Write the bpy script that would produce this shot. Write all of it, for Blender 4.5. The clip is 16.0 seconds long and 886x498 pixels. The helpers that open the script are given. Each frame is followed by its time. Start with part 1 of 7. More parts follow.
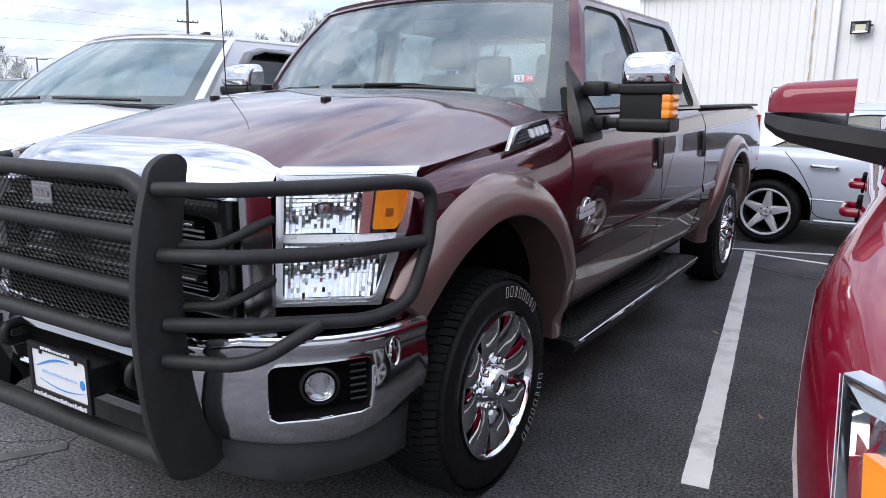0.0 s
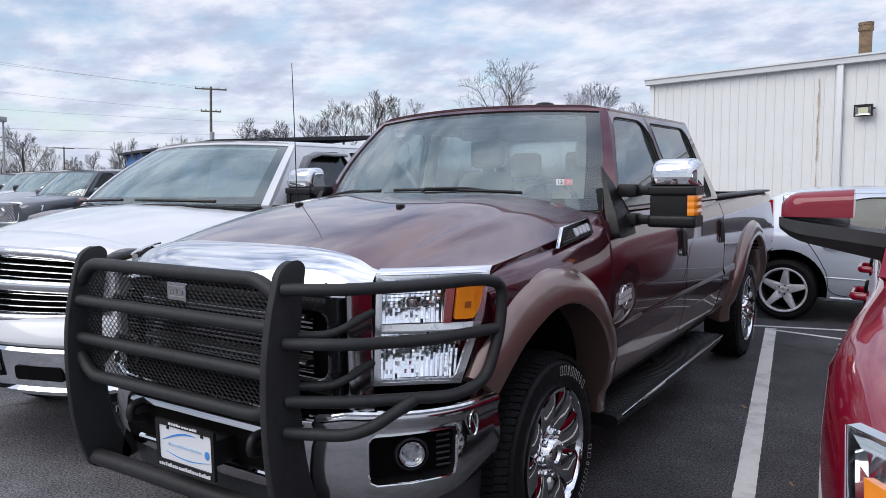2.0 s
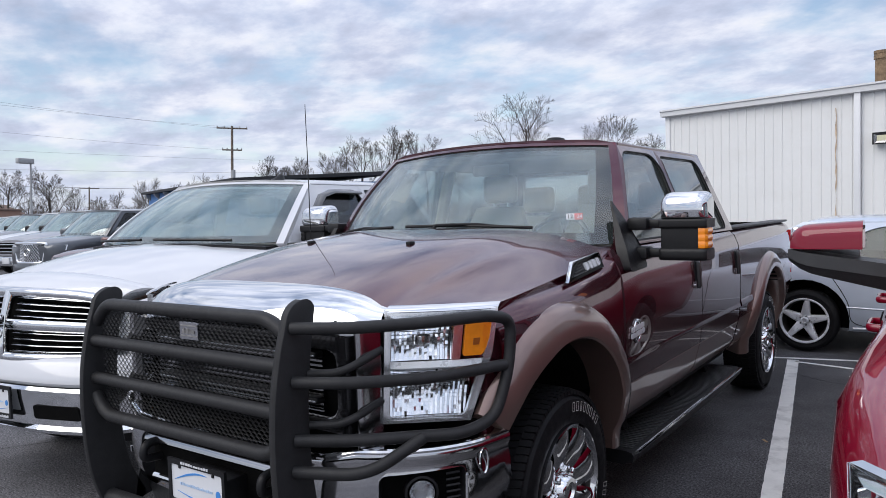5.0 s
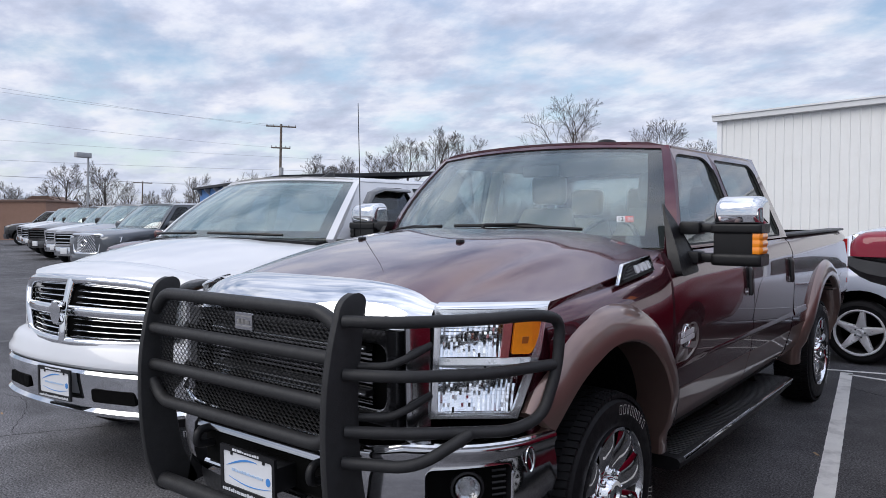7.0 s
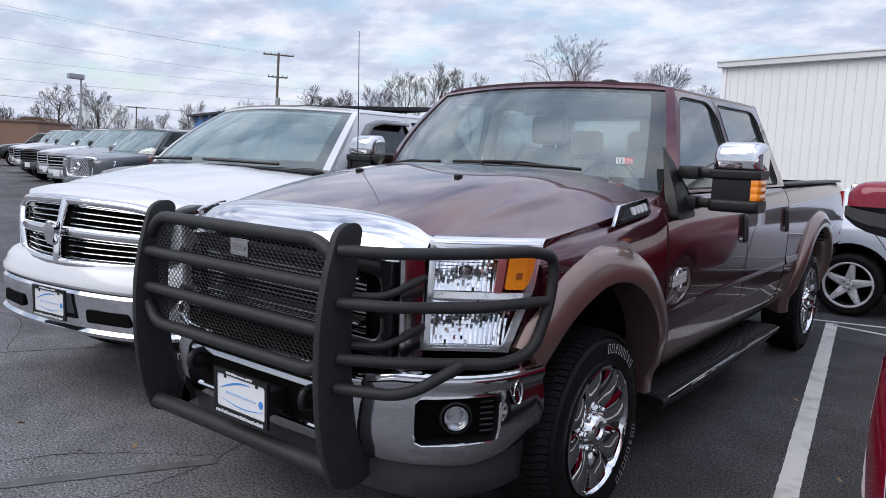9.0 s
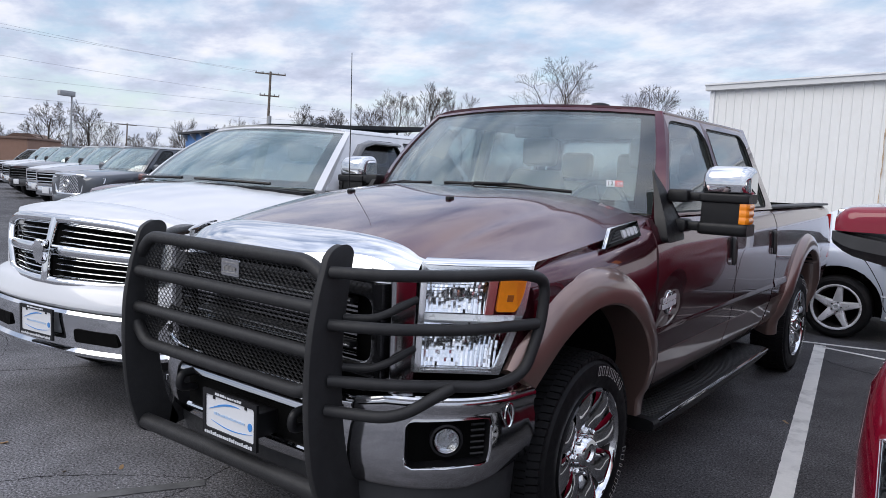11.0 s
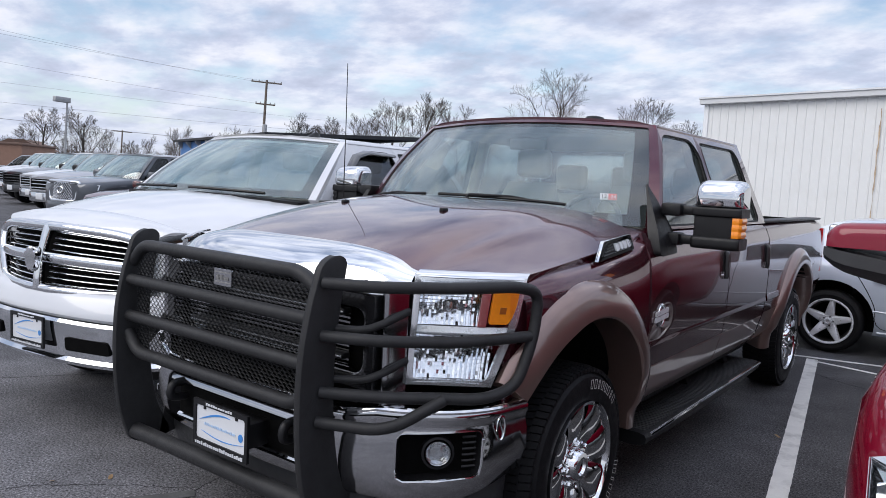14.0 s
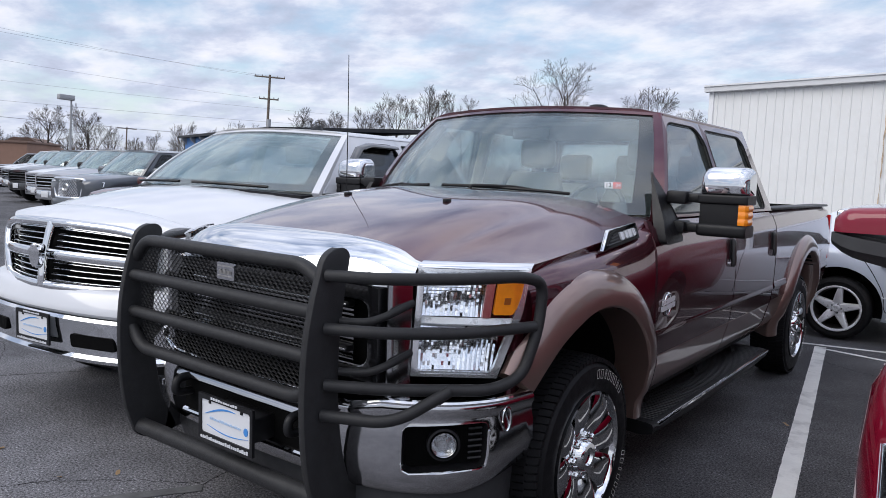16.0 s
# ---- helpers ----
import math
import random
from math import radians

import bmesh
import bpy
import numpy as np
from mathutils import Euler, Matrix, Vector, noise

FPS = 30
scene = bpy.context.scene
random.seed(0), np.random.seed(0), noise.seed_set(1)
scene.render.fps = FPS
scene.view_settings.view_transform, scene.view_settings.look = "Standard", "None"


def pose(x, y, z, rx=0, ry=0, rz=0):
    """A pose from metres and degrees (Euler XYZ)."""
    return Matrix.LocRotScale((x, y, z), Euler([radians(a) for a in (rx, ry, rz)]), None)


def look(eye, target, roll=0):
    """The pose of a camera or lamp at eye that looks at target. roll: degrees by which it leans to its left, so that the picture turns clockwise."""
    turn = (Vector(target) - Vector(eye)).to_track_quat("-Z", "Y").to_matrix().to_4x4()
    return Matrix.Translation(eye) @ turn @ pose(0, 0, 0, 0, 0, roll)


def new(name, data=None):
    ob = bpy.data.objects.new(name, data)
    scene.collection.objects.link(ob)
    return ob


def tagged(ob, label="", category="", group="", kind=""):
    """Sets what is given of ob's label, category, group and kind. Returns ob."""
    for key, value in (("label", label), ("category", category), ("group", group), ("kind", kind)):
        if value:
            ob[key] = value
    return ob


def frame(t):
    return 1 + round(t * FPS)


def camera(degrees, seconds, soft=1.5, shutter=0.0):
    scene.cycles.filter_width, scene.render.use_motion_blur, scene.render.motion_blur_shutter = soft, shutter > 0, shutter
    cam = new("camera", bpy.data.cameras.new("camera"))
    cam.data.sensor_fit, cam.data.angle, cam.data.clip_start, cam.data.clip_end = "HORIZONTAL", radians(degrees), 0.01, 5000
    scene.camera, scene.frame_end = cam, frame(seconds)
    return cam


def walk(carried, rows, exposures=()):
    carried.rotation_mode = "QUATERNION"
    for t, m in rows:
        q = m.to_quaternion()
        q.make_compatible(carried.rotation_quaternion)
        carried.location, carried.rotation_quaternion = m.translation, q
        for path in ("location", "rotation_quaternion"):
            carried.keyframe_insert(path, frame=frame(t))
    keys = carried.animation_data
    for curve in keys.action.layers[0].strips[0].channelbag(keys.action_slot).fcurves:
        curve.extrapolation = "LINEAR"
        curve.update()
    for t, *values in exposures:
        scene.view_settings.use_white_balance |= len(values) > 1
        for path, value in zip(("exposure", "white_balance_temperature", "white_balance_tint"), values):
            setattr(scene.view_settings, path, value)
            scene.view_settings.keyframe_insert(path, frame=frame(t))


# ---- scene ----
cam = camera(62.9, 16.0, 0.8)
PATH = [
    (0, (2.177, -1.327, 1.494), (1.122, 0.321, 1.082), 0.2),
    (0.5, (2.169, -1.56, 1.571), (1.166, 0.131, 1.2), -0.6),
    (1, (2.204, -1.717, 1.603), (1.146, -0.047, 1.298), -0.5),
    (1.5, (2.202, -1.803, 1.622), (1.103, -0.15, 1.38), -0.8),
    (2, (2.237, -1.791, 1.613), (1.132, -0.136, 1.414), -0.8),
    (2.5, (2.248, -1.774, 1.601), (1.141, -0.118, 1.424), -0.6),
    (3, (2.247, -1.79, 1.609), (1.125, -0.141, 1.453), -0.7),
    (3.5, (2.259, -1.808, 1.606), (1.12, -0.169, 1.464), -0.8),
    (4, (2.28, -1.797, 1.635), (1.127, -0.168, 1.51), -1.4),
    (4.2, (2.289, -1.773, 1.633), (1.144, -0.137, 1.512), -1.6),
    (6.5, (2.27, -1.805, 1.623), (1.073, -0.205, 1.546), -1.4),
    (7, (2.272, -1.818, 1.615), (1.025, -0.257, 1.515), -0.4),
    (7.5, (2.254, -1.866, 1.585), (0.919, -0.389, 1.401), -0.9),
    (8, (2.268, -1.805, 1.604), (1.002, -0.271, 1.392), -3.1),
    (8.5, (2.264, -1.822, 1.6), (1.032, -0.268, 1.341), 0.0),
    (9, (2.264, -1.822, 1.597), (1.041, -0.263, 1.328), 1.9),
    (9.5, (2.265, -1.824, 1.613), (1.045, -0.256, 1.378), 2.5),
    (9.7, (2.275, -1.826, 1.612), (1.057, -0.255, 1.393), 2.5),
    (12, (2.256, -1.83, 1.608), (1.053, -0.247, 1.39), 2.3),
    (12.5, (2.258, -1.823, 1.609), (1.059, -0.238, 1.392), 2.2),
    (13, (2.262, -1.816, 1.608), (1.069, -0.224, 1.4), 2.2),
    (13.5, (2.264, -1.823, 1.618), (1.07, -0.231, 1.418), 2.6),
    (14, (2.267, -1.828, 1.616), (1.069, -0.237, 1.428), 2.9),
    (14.5, (2.256, -1.832, 1.612), (1.053, -0.244, 1.431), 3.1),
    (15, (2.258, -1.829, 1.61), (1.053, -0.243, 1.427), 3.2),
    (15.5, (2.26, -1.825, 1.608), (1.057, -0.239, 1.418), 2.8),
    (16, (2.262, -1.807, 1.608), (1.054, -0.227, 1.399), 2.1),
]
walk(cam, [(t, look(eye, target, roll)) for t, eye, target, roll in PATH], [(0.0, 0.90, 6600, 10), (0.5, 0.80, 6600, 10), (1.0, 0.70, 6600, 10), (1.5, 0.61, 6600, 10), (2.0, 0.50, 6600, 10), (4.2, 0.47, 6600, 10), (6.5, 0.45, 6600, 10), (7.5, 0.44, 6600, 10), (9.0, 0.52, 6600, 10), (16.0, 0.51, 6600, 10)])

# ---- world and light ----
world = bpy.data.worlds.new("sky")
scene.world = world
world.use_nodes = True
wn, wl = world.node_tree.nodes, world.node_tree.links
wn.clear()
w_out, w_bg = wn.new("ShaderNodeOutputWorld"), wn.new("ShaderNodeBackground")
sky = wn.new("ShaderNodeTexSky")
sky.sky_type, sky.sun_disc = "NISHITA", False
SUN_EL, SUN_AZ = 42.0, 150.0
sky.sun_elevation, sky.sun_rotation = radians(SUN_EL), radians(SUN_AZ)
sky_gain = wn.new("ShaderNodeVectorMath")
sky_gain.operation = "SCALE"
sky_gain.inputs["Scale"].default_value = 0.13
tc, sep = wn.new("ShaderNodeTexCoord"), wn.new("ShaderNodeSeparateXYZ")
wl.new(tc.outputs["Generated"], sep.inputs[0])


def wmath(op, a, b=None, c=None):
    n = wn.new("ShaderNodeMath")
    n.operation = op
    for k, v in enumerate((a, b, c)):
        if v is None:
            continue
        if isinstance(v, (int, float)):
            n.inputs[k].default_value = v
        else:
            wl.new(v, n.inputs[k])
    return n.outputs[0]


up = wmath("ADD", wmath("MAXIMUM", sep.outputs["Z"], 0.0), 0.20)
flat = wn.new("ShaderNodeCombineXYZ")
wl.new(wmath("DIVIDE", sep.outputs["X"], up), flat.inputs[0])
wl.new(wmath("DIVIDE", sep.outputs["Y"], up), flat.inputs[1])


def wnoise(scale, detail, rough, stretch):
    m = wn.new("ShaderNodeMapping")
    m.inputs["Rotation"].default_value = (0, 0, radians(35))
    m.inputs["Scale"].default_value = stretch
    wl.new(flat.outputs[0], m.inputs[0])
    n = wn.new("ShaderNodeTexNoise")
    n.inputs["Scale"].default_value, n.inputs["Detail"].default_value, n.inputs["Roughness"].default_value = scale, detail, rough
    wl.new(m.outputs[0], n.inputs["Vector"])
    return n.outputs["Fac"]


def wramp(fac, stops):
    r = wn.new("ShaderNodeValToRGB")
    e = r.color_ramp.elements
    e[0].position, e[0].color = stops[0][0], (*stops[0][1], 1)
    e[1].position, e[1].color = stops[-1][0], (*stops[-1][1], 1)
    for p, c in stops[1:-1]:
        x = e.new(p)
        x.color = (*c, 1)
    wl.new(fac, r.inputs[0])
    return r.outputs[0]


def wmix(fac, a, b):
    m = wn.new("ShaderNodeMix")
    m.data_type = "RGBA"
    wl.new(fac, m.inputs[0])
    wl.new(a, m.inputs[6])
    wl.new(b, m.inputs[7])
    return m.outputs[2]


wl.new(sky.outputs[0], sky_gain.inputs[0])
body = wnoise(2.1, 7, 0.55, (1.0, 1.15, 1))
tone = wnoise(3.4, 7, 0.58, (1.0, 1.2, 1))
cloud = wramp(tone, [(0.28, (0.44, 0.49, 0.64)), (0.45, (0.58, 0.64, 0.82)), (0.58, (0.80, 0.84, 0.97)), (0.72, (0.93, 0.94, 1.0))])
cover = wramp(body, [(0.34, (0.12, 0.12, 0.12)), (0.50, (0.85, 0.85, 0.85)), (0.60, (1, 1, 1))])
haze = wramp(sep.outputs["Z"], [(0.0, (0.85, 0.85, 0.85)), (0.05, (0.35, 0.35, 0.35)), (0.13, (0, 0, 0))])
hz = wn.new("ShaderNodeRGB")
hz.outputs[0].default_value = (0.66, 0.73, 0.90, 1)
col = wmix(haze, wmix(cover, sky_gain.outputs[0], cloud), hz.outputs[0])
# an overcast sky grows brighter towards the zenith
zenith = wn.new("ShaderNodeVectorMath")
zenith.operation = "SCALE"
wl.new(col, zenith.inputs[0])
wl.new(wmath("MULTIPLY_ADD", wmath("MAXIMUM", wmath("SUBTRACT", sep.outputs["Z"], 0.22), 0.0), 1.3, 1.0), zenith.inputs["Scale"])
wl.new(zenith.outputs[0], w_bg.inputs["Color"])
w_bg.inputs["Strength"].default_value = 0.74
wl.new(w_bg.outputs[0], w_out.inputs[0])

sun = new("sun", bpy.data.lights.new("sun", "SUN"))
sun.data.energy, sun.data.angle, sun.data.color = 1.3, radians(46), (1.0, 0.96, 0.9)
sun.matrix_world = look((-20 * math.sin(radians(SUN_AZ)), 20 * math.cos(radians(SUN_AZ)), 18), (0, 0, 0))

# ---- materials ----
MATS = {}


def material(name, color, rough=0.5, metal=0.0, coat=0.0, var=0.0, scale=8.0, bump=0.0, bscale=60.0, spec=0.5, coat_rough=0.03,
             transmission=0.0, ior=1.45, emit=0.0, dirt=None, dirt_amount=0.0, flake=0.0, obj_var=0.0, island=False):
    if name in MATS:
        return MATS[name]
    m = bpy.data.materials.new(name)
    m.use_nodes = True
    nt = m.node_tree
    b = nt.nodes["Principled BSDF"]
    ins = b.inputs
    ins["Base Color"].default_value = (*color, 1)
    ins["Roughness"].default_value, ins["Metallic"].default_value = rough, metal
    ins["Coat Weight"].default_value, ins["Coat Roughness"].default_value = coat, coat_rough
    ins["Specular IOR Level"].default_value, ins["IOR"].default_value = spec, ior
    ins["Transmission Weight"].default_value = transmission
    if emit:
        ins["Emission Color"].default_value, ins["Emission Strength"].default_value = (*color, 1), emit
    co = nt.nodes.new("ShaderNodeTexCoord").outputs["Object"]

    def nz(s, d=4.0, r=0.55):
        n = nt.nodes.new("ShaderNodeTexNoise")
        n.inputs["Scale"].default_value, n.inputs["Detail"].default_value, n.inputs["Roughness"].default_value = s, d, r
        nt.links.new(co, n.inputs["Vector"])
        return n.outputs["Fac"]

    def mixc(fac, a, bb, mode="MIX"):
        x = nt.nodes.new("ShaderNodeMix")
        x.data_type, x.blend_type = "RGBA", mode
        for k, v in ((0, fac), (6, a), (7, bb)):
            if isinstance(v, (int, float)):
                x.inputs[k].default_value = v
            elif isinstance(v, tuple):
                x.inputs[k].default_value = (*v, 1)
            else:
                nt.links.new(v, x.inputs[k])
        return x.outputs[2]

    def ramp(fac, lo, hi, a=0.0, c=1.0):
        r = nt.nodes.new("ShaderNodeMapRange")
        r.inputs["From Min"].default_value, r.inputs["From Max"].default_value = lo, hi
        r.inputs["To Min"].default_value, r.inputs["To Max"].default_value = a, c
        nt.links.new(fac, r.inputs["Value"])
        return r.outputs[0]

    out = None
    if var:
        dark = tuple(max(0.0, c * (1 - var)) for c in color)
        light = tuple(min(1.0, c * (1 + var)) for c in color)
        out = mixc(ramp(nz(scale), 0.3, 0.7), dark, light)
        out = mixc(ramp(nz(scale * 9), 0.35, 0.65, 0, 0.5), out, dark)
    if obj_var:
        src = nt.nodes.new("ShaderNodeNewGeometry").outputs["Random Per Island"] if island else nt.nodes.new("ShaderNodeObjectInfo").outputs["Random"]
        dark = tuple(c * (1 - obj_var) for c in color)
        out = mixc(ramp(src, 0, 1, 0, 0.8), out if out else color, dark)
    if dirt:
        out = mixc(ramp(nz(3.1, 6, 0.65), 0.5, 0.72, 0, dirt_amount), out if out else color, dirt)
    if out:
        nt.links.new(out, ins["Base Color"])
    if var or dirt:
        nt.links.new(ramp(nz(scale * 2.3), 0.3, 0.7, max(0.02, rough * 0.85), min(1, rough * 1.15)), ins["Roughness"])
    if bump:
        bp = nt.nodes.new("ShaderNodeBump")
        bp.inputs["Strength"].default_value, bp.inputs["Distance"].default_value = bump, 0.004
        nt.links.new(nz(bscale, 5, 0.6), bp.inputs["Height"])
        nt.links.new(bp.outputs[0], ins["Normal"])
    MATS[name] = m
    return m


def asphalt_material():
    m = bpy.data.materials.new("asphalt")
    m.use_nodes = True
    nt = m.node_tree
    b = nt.nodes["Principled BSDF"]
    co = nt.nodes.new("ShaderNodeTexCoord").outputs["Object"]

    def tex(kind, s, **kw):
        n = nt.nodes.new(kind)
        n.inputs["Scale"].default_value = s
        for k, v in kw.items():
            n.inputs[k].default_value = v
        nt.links.new(co, n.inputs["Vector"])
        return n

    def rmp(fac, stops):
        r = nt.nodes.new("ShaderNodeValToRGB")
        e = r.color_ramp.elements
        e[0].position, e[0].color = stops[0][0], (*stops[0][1], 1)
        e[1].position, e[1].color = stops[1][0], (*stops[1][1], 1)
        nt.links.new(fac, r.inputs[0])
        return r.outputs[0]

    big = rmp(tex("ShaderNodeTexNoise", 0.35, Detail=6, Roughness=0.6).outputs["Fac"], [(0.3, (0.036, 0.036, 0.039)), (0.7, (0.080, 0.079, 0.083))])
    mid = rmp(tex("ShaderNodeTexNoise", 2.2, Detail=8, Roughness=0.7).outputs["Fac"], [(0.35, (0.75, 0.75, 0.75)), (0.7, (1.25, 1.25, 1.26))])
    fine = tex("ShaderNodeTexNoise", 78.0, Detail=6, Roughness=0.8)
    grit = rmp(fine.outputs["Fac"], [(0.40, (0.22, 0.22, 0.22)), (0.61, (2.0, 1.99, 1.97))])
    spk = rmp(tex("ShaderNodeTexNoise", 95.0, Detail=3).outputs["Fac"], [(0.60, (1, 1, 1)), (0.72, (2.6, 2.55, 2.5))])
    cur = big
    for other in (mid, grit, spk):
        x = nt.nodes.new("ShaderNodeMix")
        x.data_type, x.blend_type = "RGBA", "MULTIPLY"
        x.inputs[0].default_value = 1.0
        nt.links.new(cur, x.inputs[6])
        nt.links.new(other, x.inputs[7])
        cur = x.outputs[2]
    # light and shade put into the colour: open lane brighter, bays between trucks darker
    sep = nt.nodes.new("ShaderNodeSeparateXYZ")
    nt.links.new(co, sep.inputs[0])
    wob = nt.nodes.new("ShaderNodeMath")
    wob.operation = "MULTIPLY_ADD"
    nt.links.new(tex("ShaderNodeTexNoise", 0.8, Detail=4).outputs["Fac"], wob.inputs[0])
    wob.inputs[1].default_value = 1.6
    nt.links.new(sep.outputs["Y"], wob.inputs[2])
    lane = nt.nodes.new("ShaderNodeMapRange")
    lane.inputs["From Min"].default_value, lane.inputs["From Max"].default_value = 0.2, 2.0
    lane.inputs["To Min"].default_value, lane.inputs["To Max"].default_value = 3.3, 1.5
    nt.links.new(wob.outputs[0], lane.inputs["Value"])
    shade_gain = nt.nodes.new("ShaderNodeVectorMath")
    shade_gain.operation = "SCALE"
    nt.links.new(cur, shade_gain.inputs[0])
    nt.links.new(lane.outputs[0], shade_gain.inputs["Scale"])
    nt.links.new(shade_gain.outputs[0], b.inputs["Base Color"])
    b.inputs["Specular IOR Level"].default_value = 0.15
    b.inputs["Roughness"].default_value = 0.75
    bp = nt.nodes.new("ShaderNodeBump")
    bp.inputs["Strength"].default_value, bp.inputs["Distance"].default_value = 1.0, 0.012
    nt.links.new(fine.outputs["Fac"], bp.inputs["Height"])
    nt.links.new(bp.outputs[0], b.inputs["Normal"])
    return m


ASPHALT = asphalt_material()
MAROON = material("maroon_paint", (0.070, 0.0074, 0.0160), 0.22, 0.70, 1.0, var=0.08, scale=400, coat_rough=0.008, spec=0.3)
MAROON.node_tree.nodes["Principled BSDF"].inputs["Coat IOR"].default_value = 1.62
TAN = material("tan_paint", (0.22, 0.146, 0.126), 0.34, 0.6, 1.0, var=0.06, scale=300, coat_rough=0.02, spec=0.3)
WHITE = material("white_paint", (0.55, 0.56, 0.58), 0.4, 0.0, 1.0, var=0.02, scale=2, coat_rough=0.03)
RED = material("red_paint", (0.19, 0.0025, 0.017), 0.4, 0.0, 1.0, var=0.05, scale=300, coat_rough=0.01, spec=0.05)
SILVER = material("silver_paint", (0.44, 0.49, 0.57), 0.45, 0.1, 1.0, var=0.04, scale=300)
DARKGREY = material("dark_grey_paint", (0.06, 0.068, 0.08), 0.35, 0.4, 1.0, var=0.05, scale=200)
BLACKP = material("black_paint", (0.012, 0.012, 0.013), 0.3, 0.1, 1.0, var=0.1, scale=200)
CHROME = material("chrome", (0.70, 0.71, 0.72), 0.05, 1.0, var=0.03, scale=3)
DULLCHROME = material("dull_chrome", (0.45, 0.45, 0.46), 0.16, 1.0, var=0.08, scale=4)
# chrome with the dark asphalt it mirrors put into its base colour
BUMPCHROME = material("dim_chrome", (0.46, 0.46, 0.47), 0.10, 1.0, var=0.06, scale=4)
SATINCHROME = material("satin_chrome", (0.80, 0.81, 0.83), 0.20, 0.85, var=0.05, scale=6)
ALLOY = material("alloy", (0.80, 0.81, 0.83), 0.3, 0.3, var=0.05, scale=10)
POWDER = material("black_powder_coat", (0.021, 0.021, 0.022), 0.5, 0.0, spec=0.32, var=0.2, scale=20, bump=0.35, bscale=260)
PLASTIC = material("black_plastic", (0.008, 0.008, 0.009), 0.45, spec=0.35, var=0.15, scale=14, bump=0.2, bscale=300)
GREYPL = material("grey_plastic", (0.034, 0.035, 0.037), 0.48, var=0.12, scale=14, bump=0.2, bscale=300)
RUBBER = material("tyre_rubber", (0.007, 0.007, 0.008), 0.6, spec=0.22, var=0.2, scale=12, bump=0.25, bscale=120, dirt=(0.03, 0.029, 0.028), dirt_amount=0.3)
# near-black: black trim, and the shade painted inside openings and recesses
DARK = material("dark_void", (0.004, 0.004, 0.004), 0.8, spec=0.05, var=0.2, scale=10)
UNDER = material("underbody", (0.008, 0.008, 0.008), 0.8, spec=0.1, var=0.3, scale=6)
TINT = material("tinted_glass", (0.20, 0.24, 0.24), 0.0, transmission=1.0, ior=1.45)


def sky_veiled(name, color, sky_veil, amount, ior=1.5):
    """Glass with a pale diffuse tint that stands in for reflected sky."""
    m = material(name, color, 0.0, transmission=1.0, ior=ior)
    nt = m.node_tree
    mix, dif = nt.nodes.new("ShaderNodeMixShader"), nt.nodes.new("ShaderNodeBsdfDiffuse")
    dif.inputs["Color"].default_value = (*sky_veil, 1)
    n = nt.nodes.new("ShaderNodeTexNoise")
    n.inputs["Scale"].default_value = 2.5
    r = nt.nodes.new("ShaderNodeMapRange")
    r.inputs["To Min"].default_value, r.inputs["To Max"].default_value = amount * 0.6, amount * 1.4
    nt.links.new(n.outputs["Fac"], r.inputs["Value"])
    nt.links.new(r.outputs[0], mix.inputs[0])
    nt.links.new(nt.nodes["Principled BSDF"].outputs[0], mix.inputs[1])
    nt.links.new(dif.outputs[0], mix.inputs[2])
    nt.links.new(mix.outputs[0], nt.nodes["Material Output"].inputs[0])
    return m


WSGLASS = sky_veiled("windscreen_glass", (0.60, 0.72, 0.71), (0.36, 0.53, 0.55), 0.035, 1.85)
DARKSCREEN = sky_veiled("dark_windscreen_glass", (0.52, 0.66, 0.66), (0.44, 0.64, 0.66), 0.09, 2.0)
SIDEGLASS = sky_veiled("door_glass", (0.36, 0.42, 0.42), (0.5, 0.55, 0.55), 0.03, 2.1)
# rim barrel much darker than the spokes
BARREL = material("dark_barrel", (0.045, 0.042, 0.04), 0.5, 0.3, var=0.3, scale=10)
LENS = material("clear_lens", (0.95, 0.97, 0.98), 0.0, transmission=1.0, ior=1.45)
AMBER = material("amber_lens", (0.88, 0.27, 0.015), 0.18, coat=1.0, var=0.08, scale=40)
REDLENS = material("red_lens", (0.55, 0.01, 0.012), 0.15, coat=1.0, var=0.06, scale=40)
REFLECT = material("reflector", (0.86, 0.87, 0.89), 0.11, 1.0)
LEATHER = material("tan_leather", (0.36, 0.34, 0.29), 0.5, var=0.08, scale=9, bump=0.2, bscale=120)
HEADLINING = material("grey_headlining", (0.13, 0.13, 0.125), 0.9, var=0.06, scale=20)
BLKLEATHER = material("dark_trim", (0.03, 0.03, 0.032), 0.55, var=0.12, scale=12, bump=0.2, bscale=160)
WHITEPL = material("white_print", (0.62, 0.63, 0.65), 0.45, var=0.03, scale=10)
BLUEPR = material("blue_print", (0.05, 0.22, 0.55), 0.45)
LETTER = material("raised_white_letter", (0.78, 0.78, 0.76), 0.6, var=0.15, scale=30)
LINE = material("road_paint", (0.72, 0.71, 0.68), 0.7, var=0.07, scale=7, dirt=(0.32, 0.31, 0.30), dirt_amount=0.85, bump=0.6, bscale=80)
LINEOLD = material("worn_road_paint", (0.105, 0.105, 0.107), 0.8, var=0.3, scale=9, dirt=(0.05, 0.05, 0.05), dirt_amount=0.9)
SIDING = material("white_metal_siding", (0.74, 0.745, 0.735), 0.45, 0.0, var=0.025, scale=1.2, dirt=(0.64, 0.62, 0.58), dirt_amount=0.2)
TRIMW = material("white_metal_trim", (0.70, 0.71, 0.72), 0.45, var=0.03, scale=2)
RUST = material("rust", (0.52, 0.40, 0.29), 0.85, var=0.4, scale=14, bump=0.4, bscale=90)
